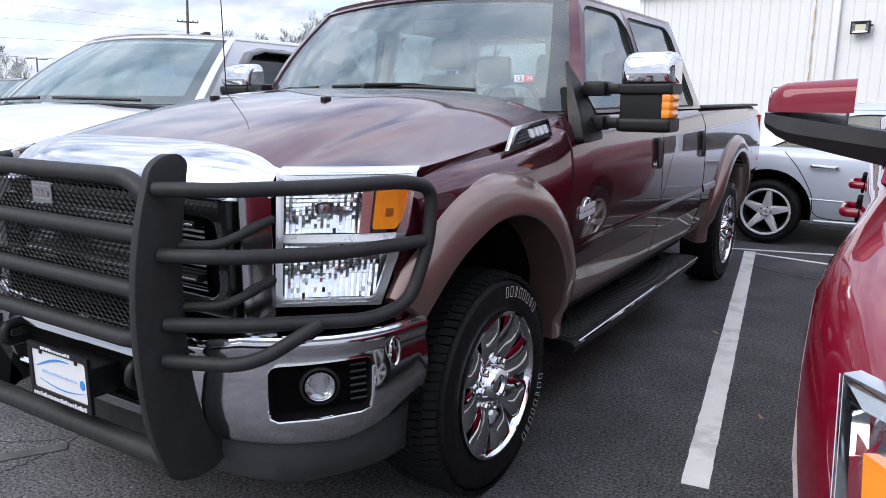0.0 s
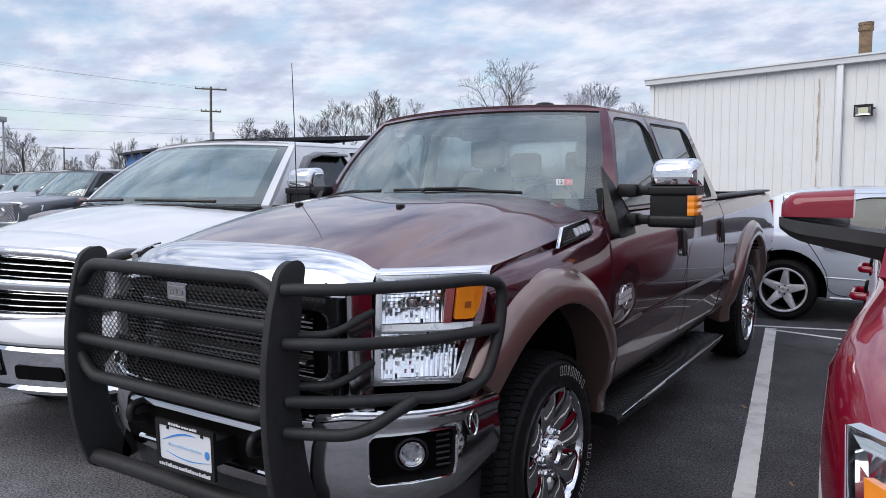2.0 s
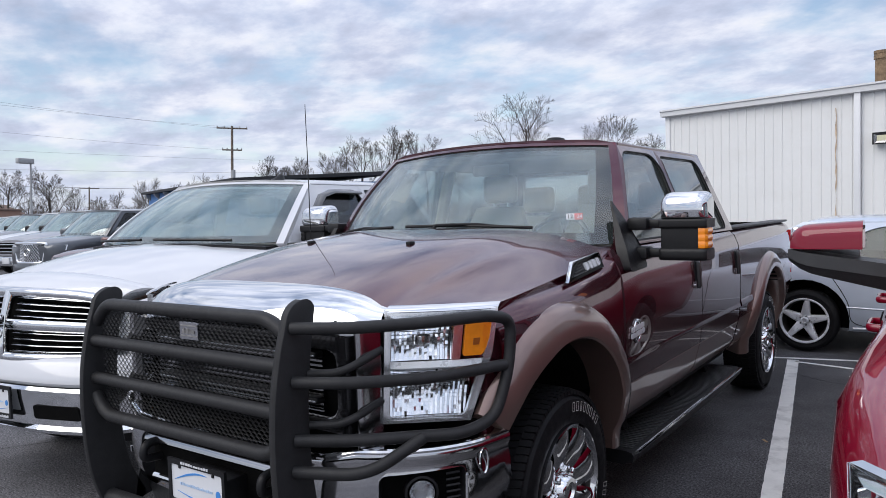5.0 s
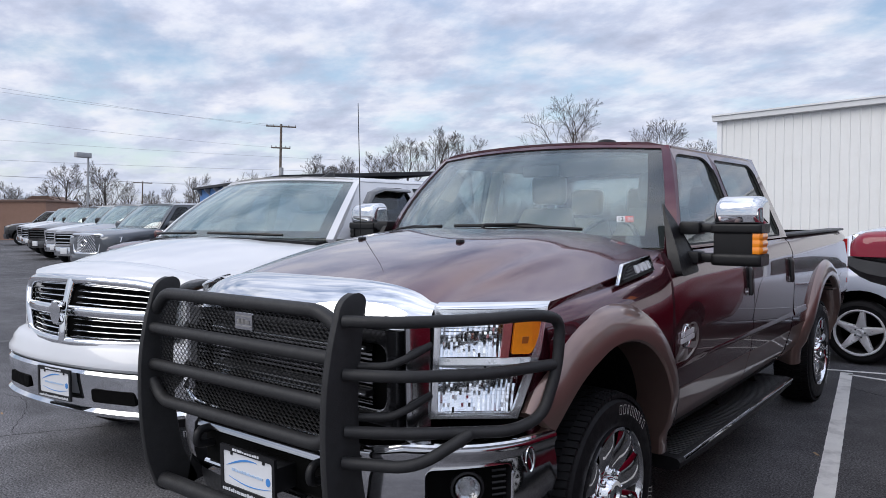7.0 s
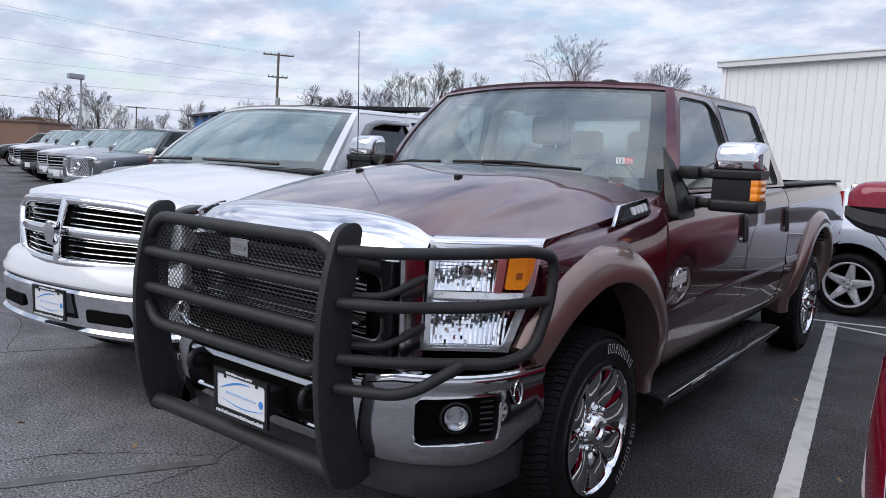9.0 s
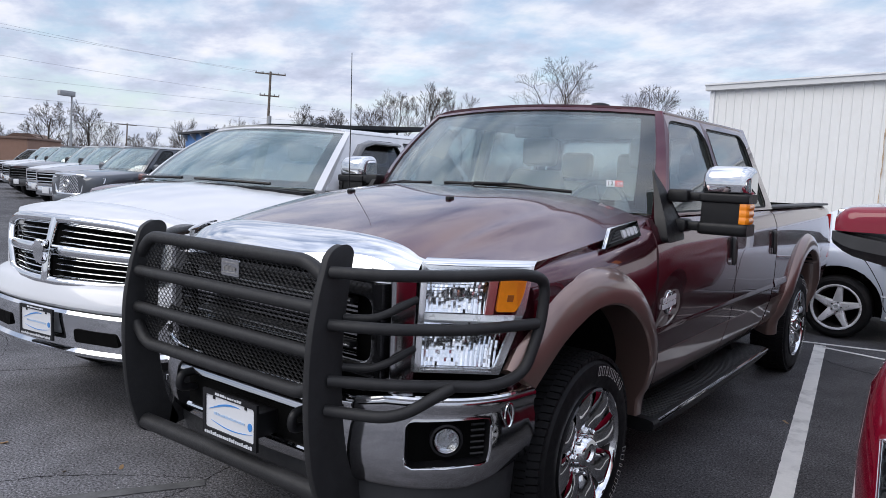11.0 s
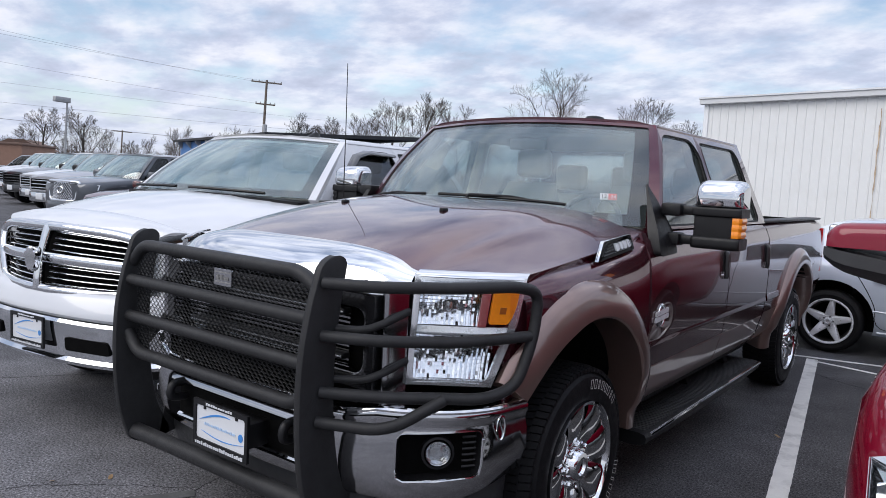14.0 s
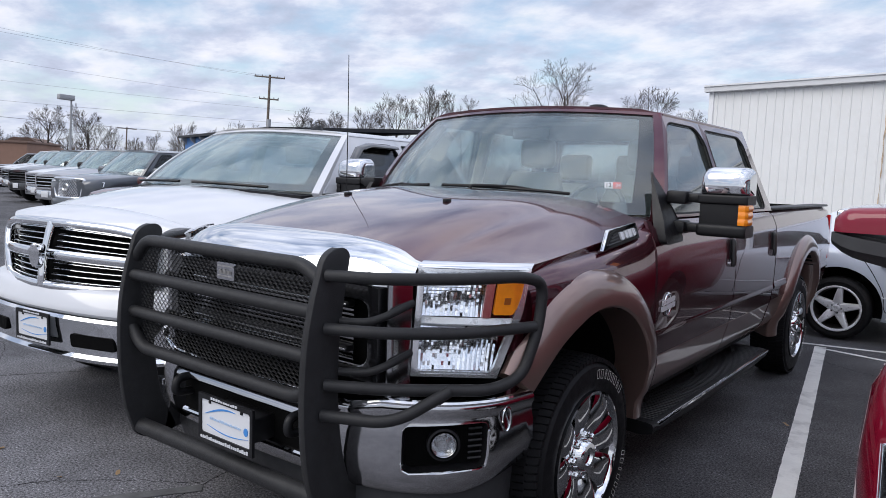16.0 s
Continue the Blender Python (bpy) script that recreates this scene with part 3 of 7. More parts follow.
def greenhouse(parent, paint, belt, roof, wind, back, windows, glass=None, side_glass=None, pillar=None, thick=0.05, roof_crown=0.05, lining=None):
    """The upper cab. belt: (half width, z); roof: (half width, z); wind: (base y middle, base y edge, top y middle, top y edge);
    back: (base y, top y); windows: per side, outer outline corners (y, z), insets, radii."""
    (bw, bz), (rw, rz) = belt, roof
    lining = lining or BLKLEATHER
    glass, side_glass = glass or WSGLASS, side_glass or SIDEGLASS

    def xz(z):
        t = (z - bz) / (rz - bz)
        return lerp(bw, rw, t) + 0.03 * math.sin(max(0, min(1, t)) * math.pi)
    wb0, wb1, wt0, wt1 = wind

    def front(u, v, d=0.0):
        s = 2 * u - 1
        z = lerp(bz, rz + roof_crown * 0.6 * (1 - s * s), v)
        y = lerp(lerp(wb0, wb1, s * s), lerp(wt0, wt1, s * s), v) - 0.04 * math.sin(v * math.pi)
        return Vector((s * xz(min(z, rz)), y + d, z))
    bm = bmesh.new()
    patch(bm, lambda u, v: front(lerp(0.022, 0.978, u), lerp(0.02, 0.968, v)) + Vector((0, 0.012, 0)), 14, 8, 0.006)
    ws = part("windscreen", bm, glass, parent, "laminated glass windscreen")
    ws.visible_shadow = False
    # frame round the windscreen
    bm = bmesh.new()
    for lo, hi, vl, vh in ((0.0, 0.026, 0, 1), (0.974, 1.0, 0, 1)):
        patch(bm, lambda u, v: front(lerp(lo, hi, u), lerp(vl, vh, v)), 2, 8, thick)
    patch(bm, lambda u, v: front(lerp(0.026, 0.974, u), lerp(0.965, 1.0, v)), 14, 2, thick)
    part("windscreen_frame", bm, paint, parent)
    bm = bmesh.new()
    for lo, hi, vl, vh, nu, nv in ((0.022, 0.072, 0.02, 0.96, 2, 8), (0.928, 0.978, 0.02, 0.96, 2, 8), (0.07, 0.93, 0.02, 0.12, 14, 2), (0.07, 0.93, 0.91, 0.968, 14, 2)):
        patch(bm, lambda u, v: front(lerp(lo, hi, u), lerp(vl, vh, v)) + Vector((0, 0.020, 0)), nu, nv, 0.004)
    part("windscreen_border", bm, DARK, parent)
    # roof
    by0, by1 = back
    rings = []
    for k in range(13):
        t = k / 12
        ring, low = [], []
        for i in range(15):
            s = i / 7 - 1
            y = lerp(lerp(wt0, wt1, s * s), by1, t)
            drop = 0.03 * max(0, (t - 0.85) / 0.15) ** 2
            edge = max(0.0, abs(s) - 0.88) / 0.12
            z = rz + roof_crown * (1 - s * s) * (0.6 + 0.4 * math.sin(t * math.pi)) - drop - 0.02 * edge ** 2 + 0.012
            ring.append((s * (rw + 0.012), y, z))
            low.append((s * rw, y, z - thick))
        rings.append(ring + low[::-1])
    bm = bmesh.new()
    loft(bm, rings)
    part("roof", bm, paint, parent)
    bm = bmesh.new()
    box(bm, -rw * 0.96, rw * 0.96, wt1 + 0.02, by1 - 0.05, rz - 0.07, rz - 0.045, bevel=0.008)
    part("headliner", bm, lining, parent)
    # sides
    for side in (1, -1):
        bm = bmesh.new()
        gl = []
        for outer, inset, rad in windows:
            fn = lambda y, z, d, sd=side: (sd * (xz(z) - d), y, z)
            gl.append(ring_cell(bm, outer, rad, inset, fn, thick, back=1))
        part("cab_side", bm, [pillar or paint, lining], parent)
        for rin in gl:
            bm = bmesh.new()
            prism(bm, rin, lambda y, z, d, sd=side: (sd * (xz(z) - 0.014 - d), y, z), 0.005)
            w = part("side_window", bm, side_glass, parent)
            w.visible_shadow = False
            bm = bmesh.new()
            cy, cz = sum(p[0] for p in rin) / len(rin), sum(p[1] for p in rin) / len(rin)
            a = [bm.verts.new((side * (xz(z) + 0.002), y, z)) for y, z in rin]
            b = [bm.verts.new((side * (xz(cz + (z - cz) * 0.96) - 0.004), cy + (y - cy) * 0.97, cz + (z - cz) * 0.96)) for y, z in rin]
            for k in range(len(rin)):
                j = (k + 1) % len(rin)
                bm.faces.new((a[k], a[j], b[j], b[k]))
            bmesh.ops.solidify(bm, geom=bm.faces[:], thickness=0.008)
            part("window_seal", bm, PLASTIC, parent)
    # back
    bm = bmesh.new()
    fn = lambda x, z, d: (x, lerp(by0, by1, (z - bz) / (rz - bz)) - d, z)
    rin = ring_cell(bm, [(-bw, bz), (bw, bz), (rw, rz), (-rw, rz)], 0.06, [0.04, 0.16, 0.10, 0.16], fn, thick)
    part("cab_back", bm, paint, parent)
    bm = bmesh.new()
    prism(bm, rin, lambda x, z, d: fn(x, z, 0.02 + d), 0.005)
    r = part("rear_window", bm, side_glass, parent)
    r.visible_shadow = False


def seat(parent, x, y, z, mat, h=0.62, w=0.5):
    root = new("seat")
    root.parent, root.matrix_basis = parent, pose(x, y, z)
    bm = bmesh.new()
    box(bm, -w / 2, w / 2, -0.05, 0.5, -0.12, 0.06, bevel=0.05, seg=3)
    part("cushion", bm, mat, root)
    bm = bmesh.new()
    rings = []
    for k in range(9):
        t = k / 8
        ww = w / 2 * (1.0 if t < 0.7 else lerp(1.0, 0.72, (t - 0.7) / 0.3))
        yy, zz = 0.47 + 0.16 * t, h * t
        dp = 0.07 * (1 - 0.4 * t)
        rings.append([(ww * math.copysign(abs(math.cos(a)) ** 0.5, math.cos(a)), yy + dp * math.copysign(abs(math.sin(a)) ** 0.6, math.sin(a)), zz) for a in [2 * math.pi * i / 20 for i in range(20)]])
    loft(bm, rings)
    part("backrest", bm, mat, root)
    bm = bmesh.new()
    box(bm, -0.14, 0.14, 0.60, 0.70, h + 0.03, h + 0.24, bevel=0.045, seg=3)
    part("headrest", bm, mat, root)
    bm = bmesh.new()
    for xx in (-0.06, 0.06):
        tube(bm, [(xx, 0.64, h - 0.05), (xx, 0.65, h + 0.06)], 0.007, 8)
    part("headrest_post", bm, CHROME, root)
    return root

# ---- ground ----
bm = bmesh.new()
bmesh.ops.create_grid(bm, x_segments=60, y_segments=60, size=60)
for v in bm.verts:
    v.co.z = 0.006 * noise.noise(Vector((v.co.x * 0.12, v.co.y * 0.12, 0)))
    if max(abs(v.co.x), abs(v.co.y)) > 59.9:
        v.co.x *= 14
        v.co.y *= 14
    elif abs(v.co.x) < 16 and abs(v.co.y) < 16:
        v.co.z = 0
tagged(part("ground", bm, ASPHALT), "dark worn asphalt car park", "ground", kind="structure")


def stripe(name, a, b, wide, mat, label, seed=0):
    """A painted line with uneven edges from a to b."""
    rnd = random.Random(seed)
    a, b = Vector((*a, 0)), Vector((*b, 0))
    d = (b - a).normalized()
    nrm = Vector((-d.y, d.x, 0))
    n = max(4, int((b - a).length / 0.06))
    lo, hi = [], []
    for k in range(n + 1):
        p = a + (b - a) * k / n
        lo.append(p + nrm * (wide / 2 + rnd.uniform(-0.002, 0.002)))
        hi.append(p - nrm * (wide / 2 + rnd.uniform(-0.002, 0.002)))
    bm = bmesh.new()
    loft(bm, [[(*p.xy, 0.003), (*q.xy, 0.003), (*q.xy, 0.0055), (*p.xy, 0.0055)] for p, q in zip(lo, hi)])
    return tagged(part(name, bm, mat), label, "parking line", kind="structure")


stripe("parking_line", (1.615, 1.385), (0.955, 6.22), 0.105, LINE, "worn white painted bay line on asphalt", 1)
stripe("parking_line", (0.55, 6.22), (3.2, 6.86), 0.055, LINE, "thin white painted line across the bay ends", 2)
stripe("parking_line", (0.98, 6.15), (3.0, 5.75), 0.05, LINE, "thin white painted line at an angle", 3)

stripe("parking_line", (-1.30, -0.66), (-0.76, 0.24), 0.07, LINEOLD, "faded old parking line on the asphalt", 4)
stripe("parking_line", (-9.6, -0.3), (-7.2, 2.8), 0.09, LINEOLD, "faded old parking line in the driving lane", 6)


def crack(pts, wide, seed):
    """A tar-dark crack that wanders along pts."""
    rnd = random.Random(seed)
    line = spline([(x, y, 0) for x, y in pts], 60)
    bm = bmesh.new()
    rings = []
    for k, p in enumerate(line):
        d = (line[min(k + 1, 59)] - line[max(k - 1, 0)]).normalized()
        q = p + Vector((-d.y, d.x, 0)) * rnd.uniform(-0.012, 0.012)
        w = wide * rnd.uniform(0.10, 0.36)
        rings.append([(q.x - d.y * w, q.y + d.x * w, 0.0012), (q.x + d.y * w, q.y - d.x * w, 0.0012), (q.x + d.y * w, q.y - d.x * w, 0.0022), (q.x - d.y * w, q.y + d.x * w, 0.0022)])
    loft(bm, rings)
    tagged(part("crack", bm, UNDER), "dark crack in the asphalt", "crack", kind="structure")


crack([(-0.80, -0.45), (-0.76, -0.10), (-0.80, 0.30), (-1.0, 0.9)], 0.006, 1)
crack([(-1.62, -0.66), (-1.40, -0.25), (-1.10, 0.05), (-0.80, 0.30)], 0.005, 2)
crack([(-3.9, -0.9), (-3.62, -0.2), (-3.5, 0.3), (-3.1, 0.97), (-2.9, 1.6)], 0.008, 3)
crack([(-6.5, -0.6), (-5.6, 0.4), (-4.6, 0.8), (-3.5, 0.3)], 0.007, 4)
crack([(1.05, 5.6), (1.5, 5.35), (2.1, 5.3)], 0.012, 5)
rnd = random.Random(9)
leaf_m = None
for k, (x, y) in enumerate(((-1.23, 0.06), (-1.39, -0.16), (-4.19, 0.49), (-2.0, -0.2), (-3.0, -0.5), (1.72, 2.2), (1.25, 3.4), (1.9, 3.0))):
    bm = bmesh.new()
    s_ = rnd.uniform(0.018, 0.03)
    pts = [(s_ * a, s_ * b * 0.6) for a, b in ((-1, 0), (-0.4, 0.8), (0.4, 0.7), (1, 0), (0.4, -0.7), (-0.4, -0.8))]
    vs = [bm.verts.new((a, b, 0.006 + 0.006 * math.sin(a * 90))) for a, b in pts]
    bm.faces.new(vs)
    bmesh.ops.solidify(bm, geom=bm.faces[:], thickness=0.0012)
    lf = part("fallen_leaf", bm, LEAF, m=pose(x, y, 0, 0, 0, rnd.uniform(0, 360)))
    tagged(lf, "small dry brown leaf lying on asphalt", "leaf", "fallen leaves")

# ---- white metal building ----
WALL_ROT = -12.0
bld = pose(-3.62, 16.5, 0, 0, 0, WALL_ROT)
root = thing("metal_building", "white ribbed metal building with gutter and downspout", "building", bld, kind="structure")
EAVE, LENGTH, DEPTH = 3.93, 26.0, 18.0
bm = bmesh.new()
prof = []
x = 0.0
while x < LENGTH:
    prof += [(x, 0), (x + 0.165, 0), (x + 0.176, -0.013), (x + 0.192, -0.013), (x + 0.203, 0)]
    x += 0.203
lo = [bm.verts.new((a, b, 0)) for a, b in prof]
hi = [bm.verts.new((a, b, EAVE)) for a, b in prof]
for k in range(len(prof) - 1):
    if (Vector(prof[k]) - Vector(prof[k + 1])).length > 1e-6:
        bm.faces.new((lo[k], lo[k + 1], hi[k + 1], hi[k]))
bmesh.ops.remove_doubles(bm, verts=bm.verts[:], dist=1e-5)
part("front_wall", bm, SIDING, root, angle=20)
bm = bmesh.new()
box(bm, 0, LENGTH, 0.03, DEPTH, 0, EAVE - 0.02)
part("wall_core", bm, SIDING, root)
bm = bmesh.new()
prism(bm, [(-0.12, EAVE + 0.02), (DEPTH / 2, EAVE + 0.75), (DEPTH, EAVE + 0.02), (DEPTH, EAVE), (-0.12, EAVE)], lambda a, b, d: (-0.08 + d, a, b), LENGTH + 0.2)
part("roof", bm, TRIMW, root)
bm = bmesh.new()
prism(bm, [(-0.03, -0.13), (-0.15, -0.12), (-0.16, -0.02), (-0.19, 0.0), (-0.19, 0.035), (-0.15, 0.035), (-0.03, 0.035)], lambda a, b, d: (-0.10 + d, a, EAVE + b), LENGTH + 0.2)
part("gutter", bm, TRIMW, root)
bm = bmesh.new()
box(bm, 4.32, 4.44, -0.12, -0.03, 0, EAVE - 0.10, bevel=0.012)
part("downspout", bm, TRIMW, root)
bm = bmesh.new()
box(bm, -0.03, 0.09, -0.035, 0.06, 0, EAVE - 0.10, bevel=0.006)
part("corner_trim", bm, TRIMW, root)
bm = bmesh.new()
rnd = random.Random(5)
prism(bm, [(3.935 + rnd.uniform(-0.006, 0.006), 3.55), (3.955, 3.55)] + [(3.957 + rnd.uniform(-0.012, 0.012), 3.55 - 0.16 * k) for k in range(1, 16)] + [(3.94 + rnd.uniform(-0.012, 0.012), 1.1 + 0.16 * k) for k in range(0, 15)],
      lambda a, b, d: (a, -0.031 - d, b), 0.003)
part("rust_streak", bm, RUST, root, "rust streak")
fl = thing("flood_light", "small square flood light on white siding", "wall light", bld @ pose(4.85, -0.06, 2.83))
bm = bmesh.new()
ring_cell(bm, [(-0.17, -0.12), (0.17, -0.12), (0.17, 0.12), (-0.17, 0.12)], 0.01, 0.025, lambda a, b, d: (a, -0.12 + d, b), 0.03)
box(bm, -0.165, 0.165, -0.09, -0.02, -0.115, 0.115, bevel=0.01)
part("housing", bm, PLASTIC, fl)
bm = bmesh.new()
for q in (((-0.145, -0.095), (0.145, -0.095), (0.09, -0.05), (-0.09, -0.05)), ((0.145, -0.095), (0.145, 0.095), (0.09, 0.06), (0.09, -0.05)), ((0.145, 0.095), (-0.145, 0.095), (-0.09, 0.06), (0.09, 0.06)), ((-0.145, 0.095), (-0.145, -0.095), (-0.09, -0.05), (-0.09, 0.06))):
    bm.faces.new([bm.verts.new((a, -0.112 if k < 2 else -0.095, b)) for k, (a, b) in enumerate(q)])
bmesh.ops.solidify(bm, geom=bm.faces[:], thickness=0.002)
part("reflector", bm, DULLCHROME, fl)
bm = bmesh.new()
box(bm, -0.09, 0.09, -0.099, -0.092, -0.05, 0.06)
part("emitter", bm, material("yellowish_lens", (0.62, 0.60, 0.42), 0.3), fl)
bm = bmesh.new()
box(bm, -0.05, 0.05, -0.03, 0.05, -0.02, 0.02, bevel=0.005)
part("bracket", bm, PLASTIC, fl)
bm = bmesh.new()
box(bm, 0.16, 0.21, -0.07, -0.04, 0.02, 0.05, bevel=0.005)
part("sensor", bm, PLASTIC, fl)
st = thing("roof_stack", "rusty round metal flue on the roof", "flue", bld @ pose(4.34, 1.6, EAVE + 0.15))
bm = bmesh.new()
revolve(bm, [(-0.1, 0.13), (0.62, 0.13), (0.62, 0.155), (0.70, 0.155), (0.70, 0.145), (0.74, 0.145), (0.74, 0.155), (0.80, 0.155), (0.80, 0.12), (0.5, 0.12)], 28)
for v in bm.verts:
    v.co = (v.co.y, v.co.z, v.co.x)
part("pipe", bm, material("sooty_flue", (0.25, 0.17, 0.10), 0.7, 0.3, var=0.5, scale=5, dirt=(0.03, 0.028, 0.026), dirt_amount=0.95), st)

# ---- maroon pickup ----
def oval_cut(y, z, ry, rz, x0, x1, n=48):
    bm = bmesh.new()
    ring = [(y + ry * math.cos(2 * math.pi * k / n), z + rz * math.sin(2 * math.pi * k / n)) for k in range(n)]
    loft(bm, [[(x, a, b) for a, b in ring] for x in (x0, x1)])
    return bm


def arch(bm, rows, yc, zc, inner, outer, out, a0, a1, side, n=36):
    """A wheel-arch flare between two ovals (half length, height)."""
    rings = []
    for k in range(n + 1):
        a = radians(lerp(a0, a1, k / n))
        ring = []
        for t, o in ((0, -2.6), (0, 0.80), (0.06, 0.99), (0.30, 1.06), (0.62, 0.92), (0.86, 0.55), (0.97, 0.16), (1.0, -0.03), (0.93, -0.5)):
            y = yc + lerp(inner[0], outer[0], t) * math.cos(a)
            z = zc + lerp(inner[1], outer[1], t) * math.sin(a)
            ring.append((side * (side_x(rows, max(y, 0.42), z) + out * o), y, z))
        rings.append(ring)
    loft(bm, rings)


BUMP_PLAN = spline([(-1.02, 0.50, 0), (-0.96, 0.31, 0), (-0.80, 0.13, 0), (-0.60, 0.035, 0), (-0.30, 0.0, 0), (0, -0.01, 0), (0.30, 0.0, 0), (0.60, 0.035, 0), (0.80, 0.13, 0),
                    (0.96, 0.31, 0), (1.02, 0.50, 0)], 81)


def bumper_at(s, out=0.0):
    """A place on the bumper's plan, s from -1 to 1, and its outward normal."""
    t = (s + 1) / 2 * 80
    i = min(int(t), 79)
    p = BUMP_PLAN[i].lerp(BUMP_PLAN[i + 1], t - i)
    d = (BUMP_PLAN[min(i + 2, 80)] - BUMP_PLAN[max(i - 1, 0)]).normalized()
    nrm = Vector((d.y, -d.x, 0))
    return p + nrm * out, nrm


def guard_post(bm, x):
    """An upright of the grille guard: a deep plate with a rounded head and foot, its front edge turned over into a flange from x to x + 0.035."""
    front = spline([(0, -0.118, 1.285), (0, -0.160, 1.14), (0, -0.188, 0.97), (0, -0.192, 0.75), (0, -0.170, 0.545), (0, -0.124, 0.40)], 25)
    rear = spline([(0, 0.012, 1.285), (0, -0.012, 1.14), (0, -0.030, 0.97), (0, -0.025, 0.75), (0, 0.010, 0.545), (0, 0.075, 0.40)], 25)

    def ring(fy, ry, z):
        a, b = x, x + 0.036
        m_ = fy + min(0.02, (ry - fy) * 0.3)
        return [(a, m_, z), (a + 0.003, fy + 0.005, z), (a + 0.011, fy, z), (b - 0.008, fy, z), (b - 0.002, fy + 0.003, z), (b, fy + 0.010, z), (b, ry - 0.004, z), (b - 0.004, ry, z), (b - 0.010, ry, z), (b - 0.010, m_, z)]
    rings = [ring(f.y, r.y, f.z) for f, r in zip(front, rear)]
    f, r = front[0], rear[0]
    c, h = (f.y + r.y) / 2, (r.y - f.y) / 2
    for k in range(1, 6):
        t = k / 6 * math.pi / 2
        rings.insert(0, ring(c - h * math.cos(t) + 0.018 * math.sin(t), c + h * math.cos(t) + 0.018 * math.sin(t), f.z + 0.052 * math.sin(t)))
    f, r = front[-1], rear[-1]
    c, h = (f.y + r.y) / 2, (r.y - f.y) / 2
    for k in range(1, 6):
        t = k / 6 * math.pi / 2
        rings.append(ring(c - h * math.cos(t) ** 0.8 + 0.02 * math.sin(t), c + h * math.cos(t) ** 0.8 + 0.02 * math.sin(t), f.z - 0.046 * math.sin(t)))
    loft(bm, rings)


def mesh_screen(bm, x0, x1, z0, z1, y, px=0.0285, pz=0.0137):
    """Flattened expanded metal: a net of six-sided openings."""
    nz = int((z1 - z0) / pz)
    nx = int((x1 - x0) / px)
    for j in range(nz):
        for i in range(nx):
            cx, cz = x0 + (i + 0.5 + 0.5 * (j % 2)) * px, z0 + (j + 0.5) * pz
            if cx > x1 - px * 0.4:
                continue
            o = [(cx + px * a, cz + pz * b) for a, b in ((-0.5, -0.18), (-0.5, 0.18), (0, 0.68), (0.5, 0.18), (0.5, -0.18), (0, -0.68))]
            n = [(cx + (a - cx) * 0.82, cz + (b - cz) * 0.76) for a, b in o]
            ov = [bm.verts.new((a, y, b)) for a, b in o]
            nv = [bm.verts.new((a, y - 0.002, b)) for a, b in n]
            dv = [bm.verts.new((a, y + 0.0012, b)) for a, b in n]
            for k in range(6):
                m = (k + 1) % 6
                bm.faces.new((ov[k], ov[m], nv[m], nv[k]))
                bm.faces.new((nv[k], nv[m], dv[m], dv[k]))


def lamp_optics(name, parent, pos, u0, u1, v0, v1, nu, nv, seed, mat_list):
    """A bowl of small mirror facets, a few painted near-black as dark reflections."""
    rnd = random.Random(seed)
    bm = bmesh.new()
    for j in range(nv):
        for i in range(nu):
            ua, ub = lerp(u0, u1, i / nu), lerp(u0, u1, (i + 1) / nu)
            va, vb = lerp(v0, v1, j / nv), lerp(v0, v1, (j + 1) / nv)
            du, dv = (i + 0.5) / nu - 0.5, (j + 0.5) / nv - 0.5
            deep = 0.045 * (1 - 1.7 * (du * du + dv * dv))
            q = []
            tilt = (vb - va) * (0.070 if rnd.random() < 0.93 else 0.015) * rnd.uniform(0.85, 1.15)
            bow = (ub - ua) * (0.035 if i % 2 else -0.035)
            for u, v in ((ua, va), (ub, va), (ub, vb), (ua, vb)):
                q.append(bm.verts.new(pos(u, v, -deep - 0.010 + (tilt if v == va else -tilt) + (bow if u == ua else -bow))))
            f = bm.faces.new(q)
            f.material_index = 1 if rnd.random() < 0.03 else 0
    return part(name, bm, mat_list, parent, angle=5)


def quad_at(a, b, c, d, bulge=0.0):
    """Places on a four-cornered patch (low inner, low outer, high outer, high inner) with an offset along its normal."""
    a, b, c, d = map(Vector, (a, b, c, d))
    nrm = (b - a).cross(d - a).normalized()
    if nrm.y > 0:
        nrm = -nrm

    def pos(u, v, off=0.0):
        p = lerp(lerp(a, b, u), lerp(d, c, u), v)
        return p + nrm * (off + bulge * (4 * u * (1 - u)))
    return pos


def bars_of_writing(bm, x0, x1, z0, z1, y, n, seed):
    """Plain bars in place of writing."""
    rnd = random.Random(seed)
    w = (x1 - x0) / n
    for k in range(n):
        box(bm, x0 + k * w, x0 + k * w + w * rnd.uniform(0.55, 0.8), y - 0.0025, y, z0, z0 + (z1 - z0) * rnd.choice((0.7, 0.75, 1.0)))


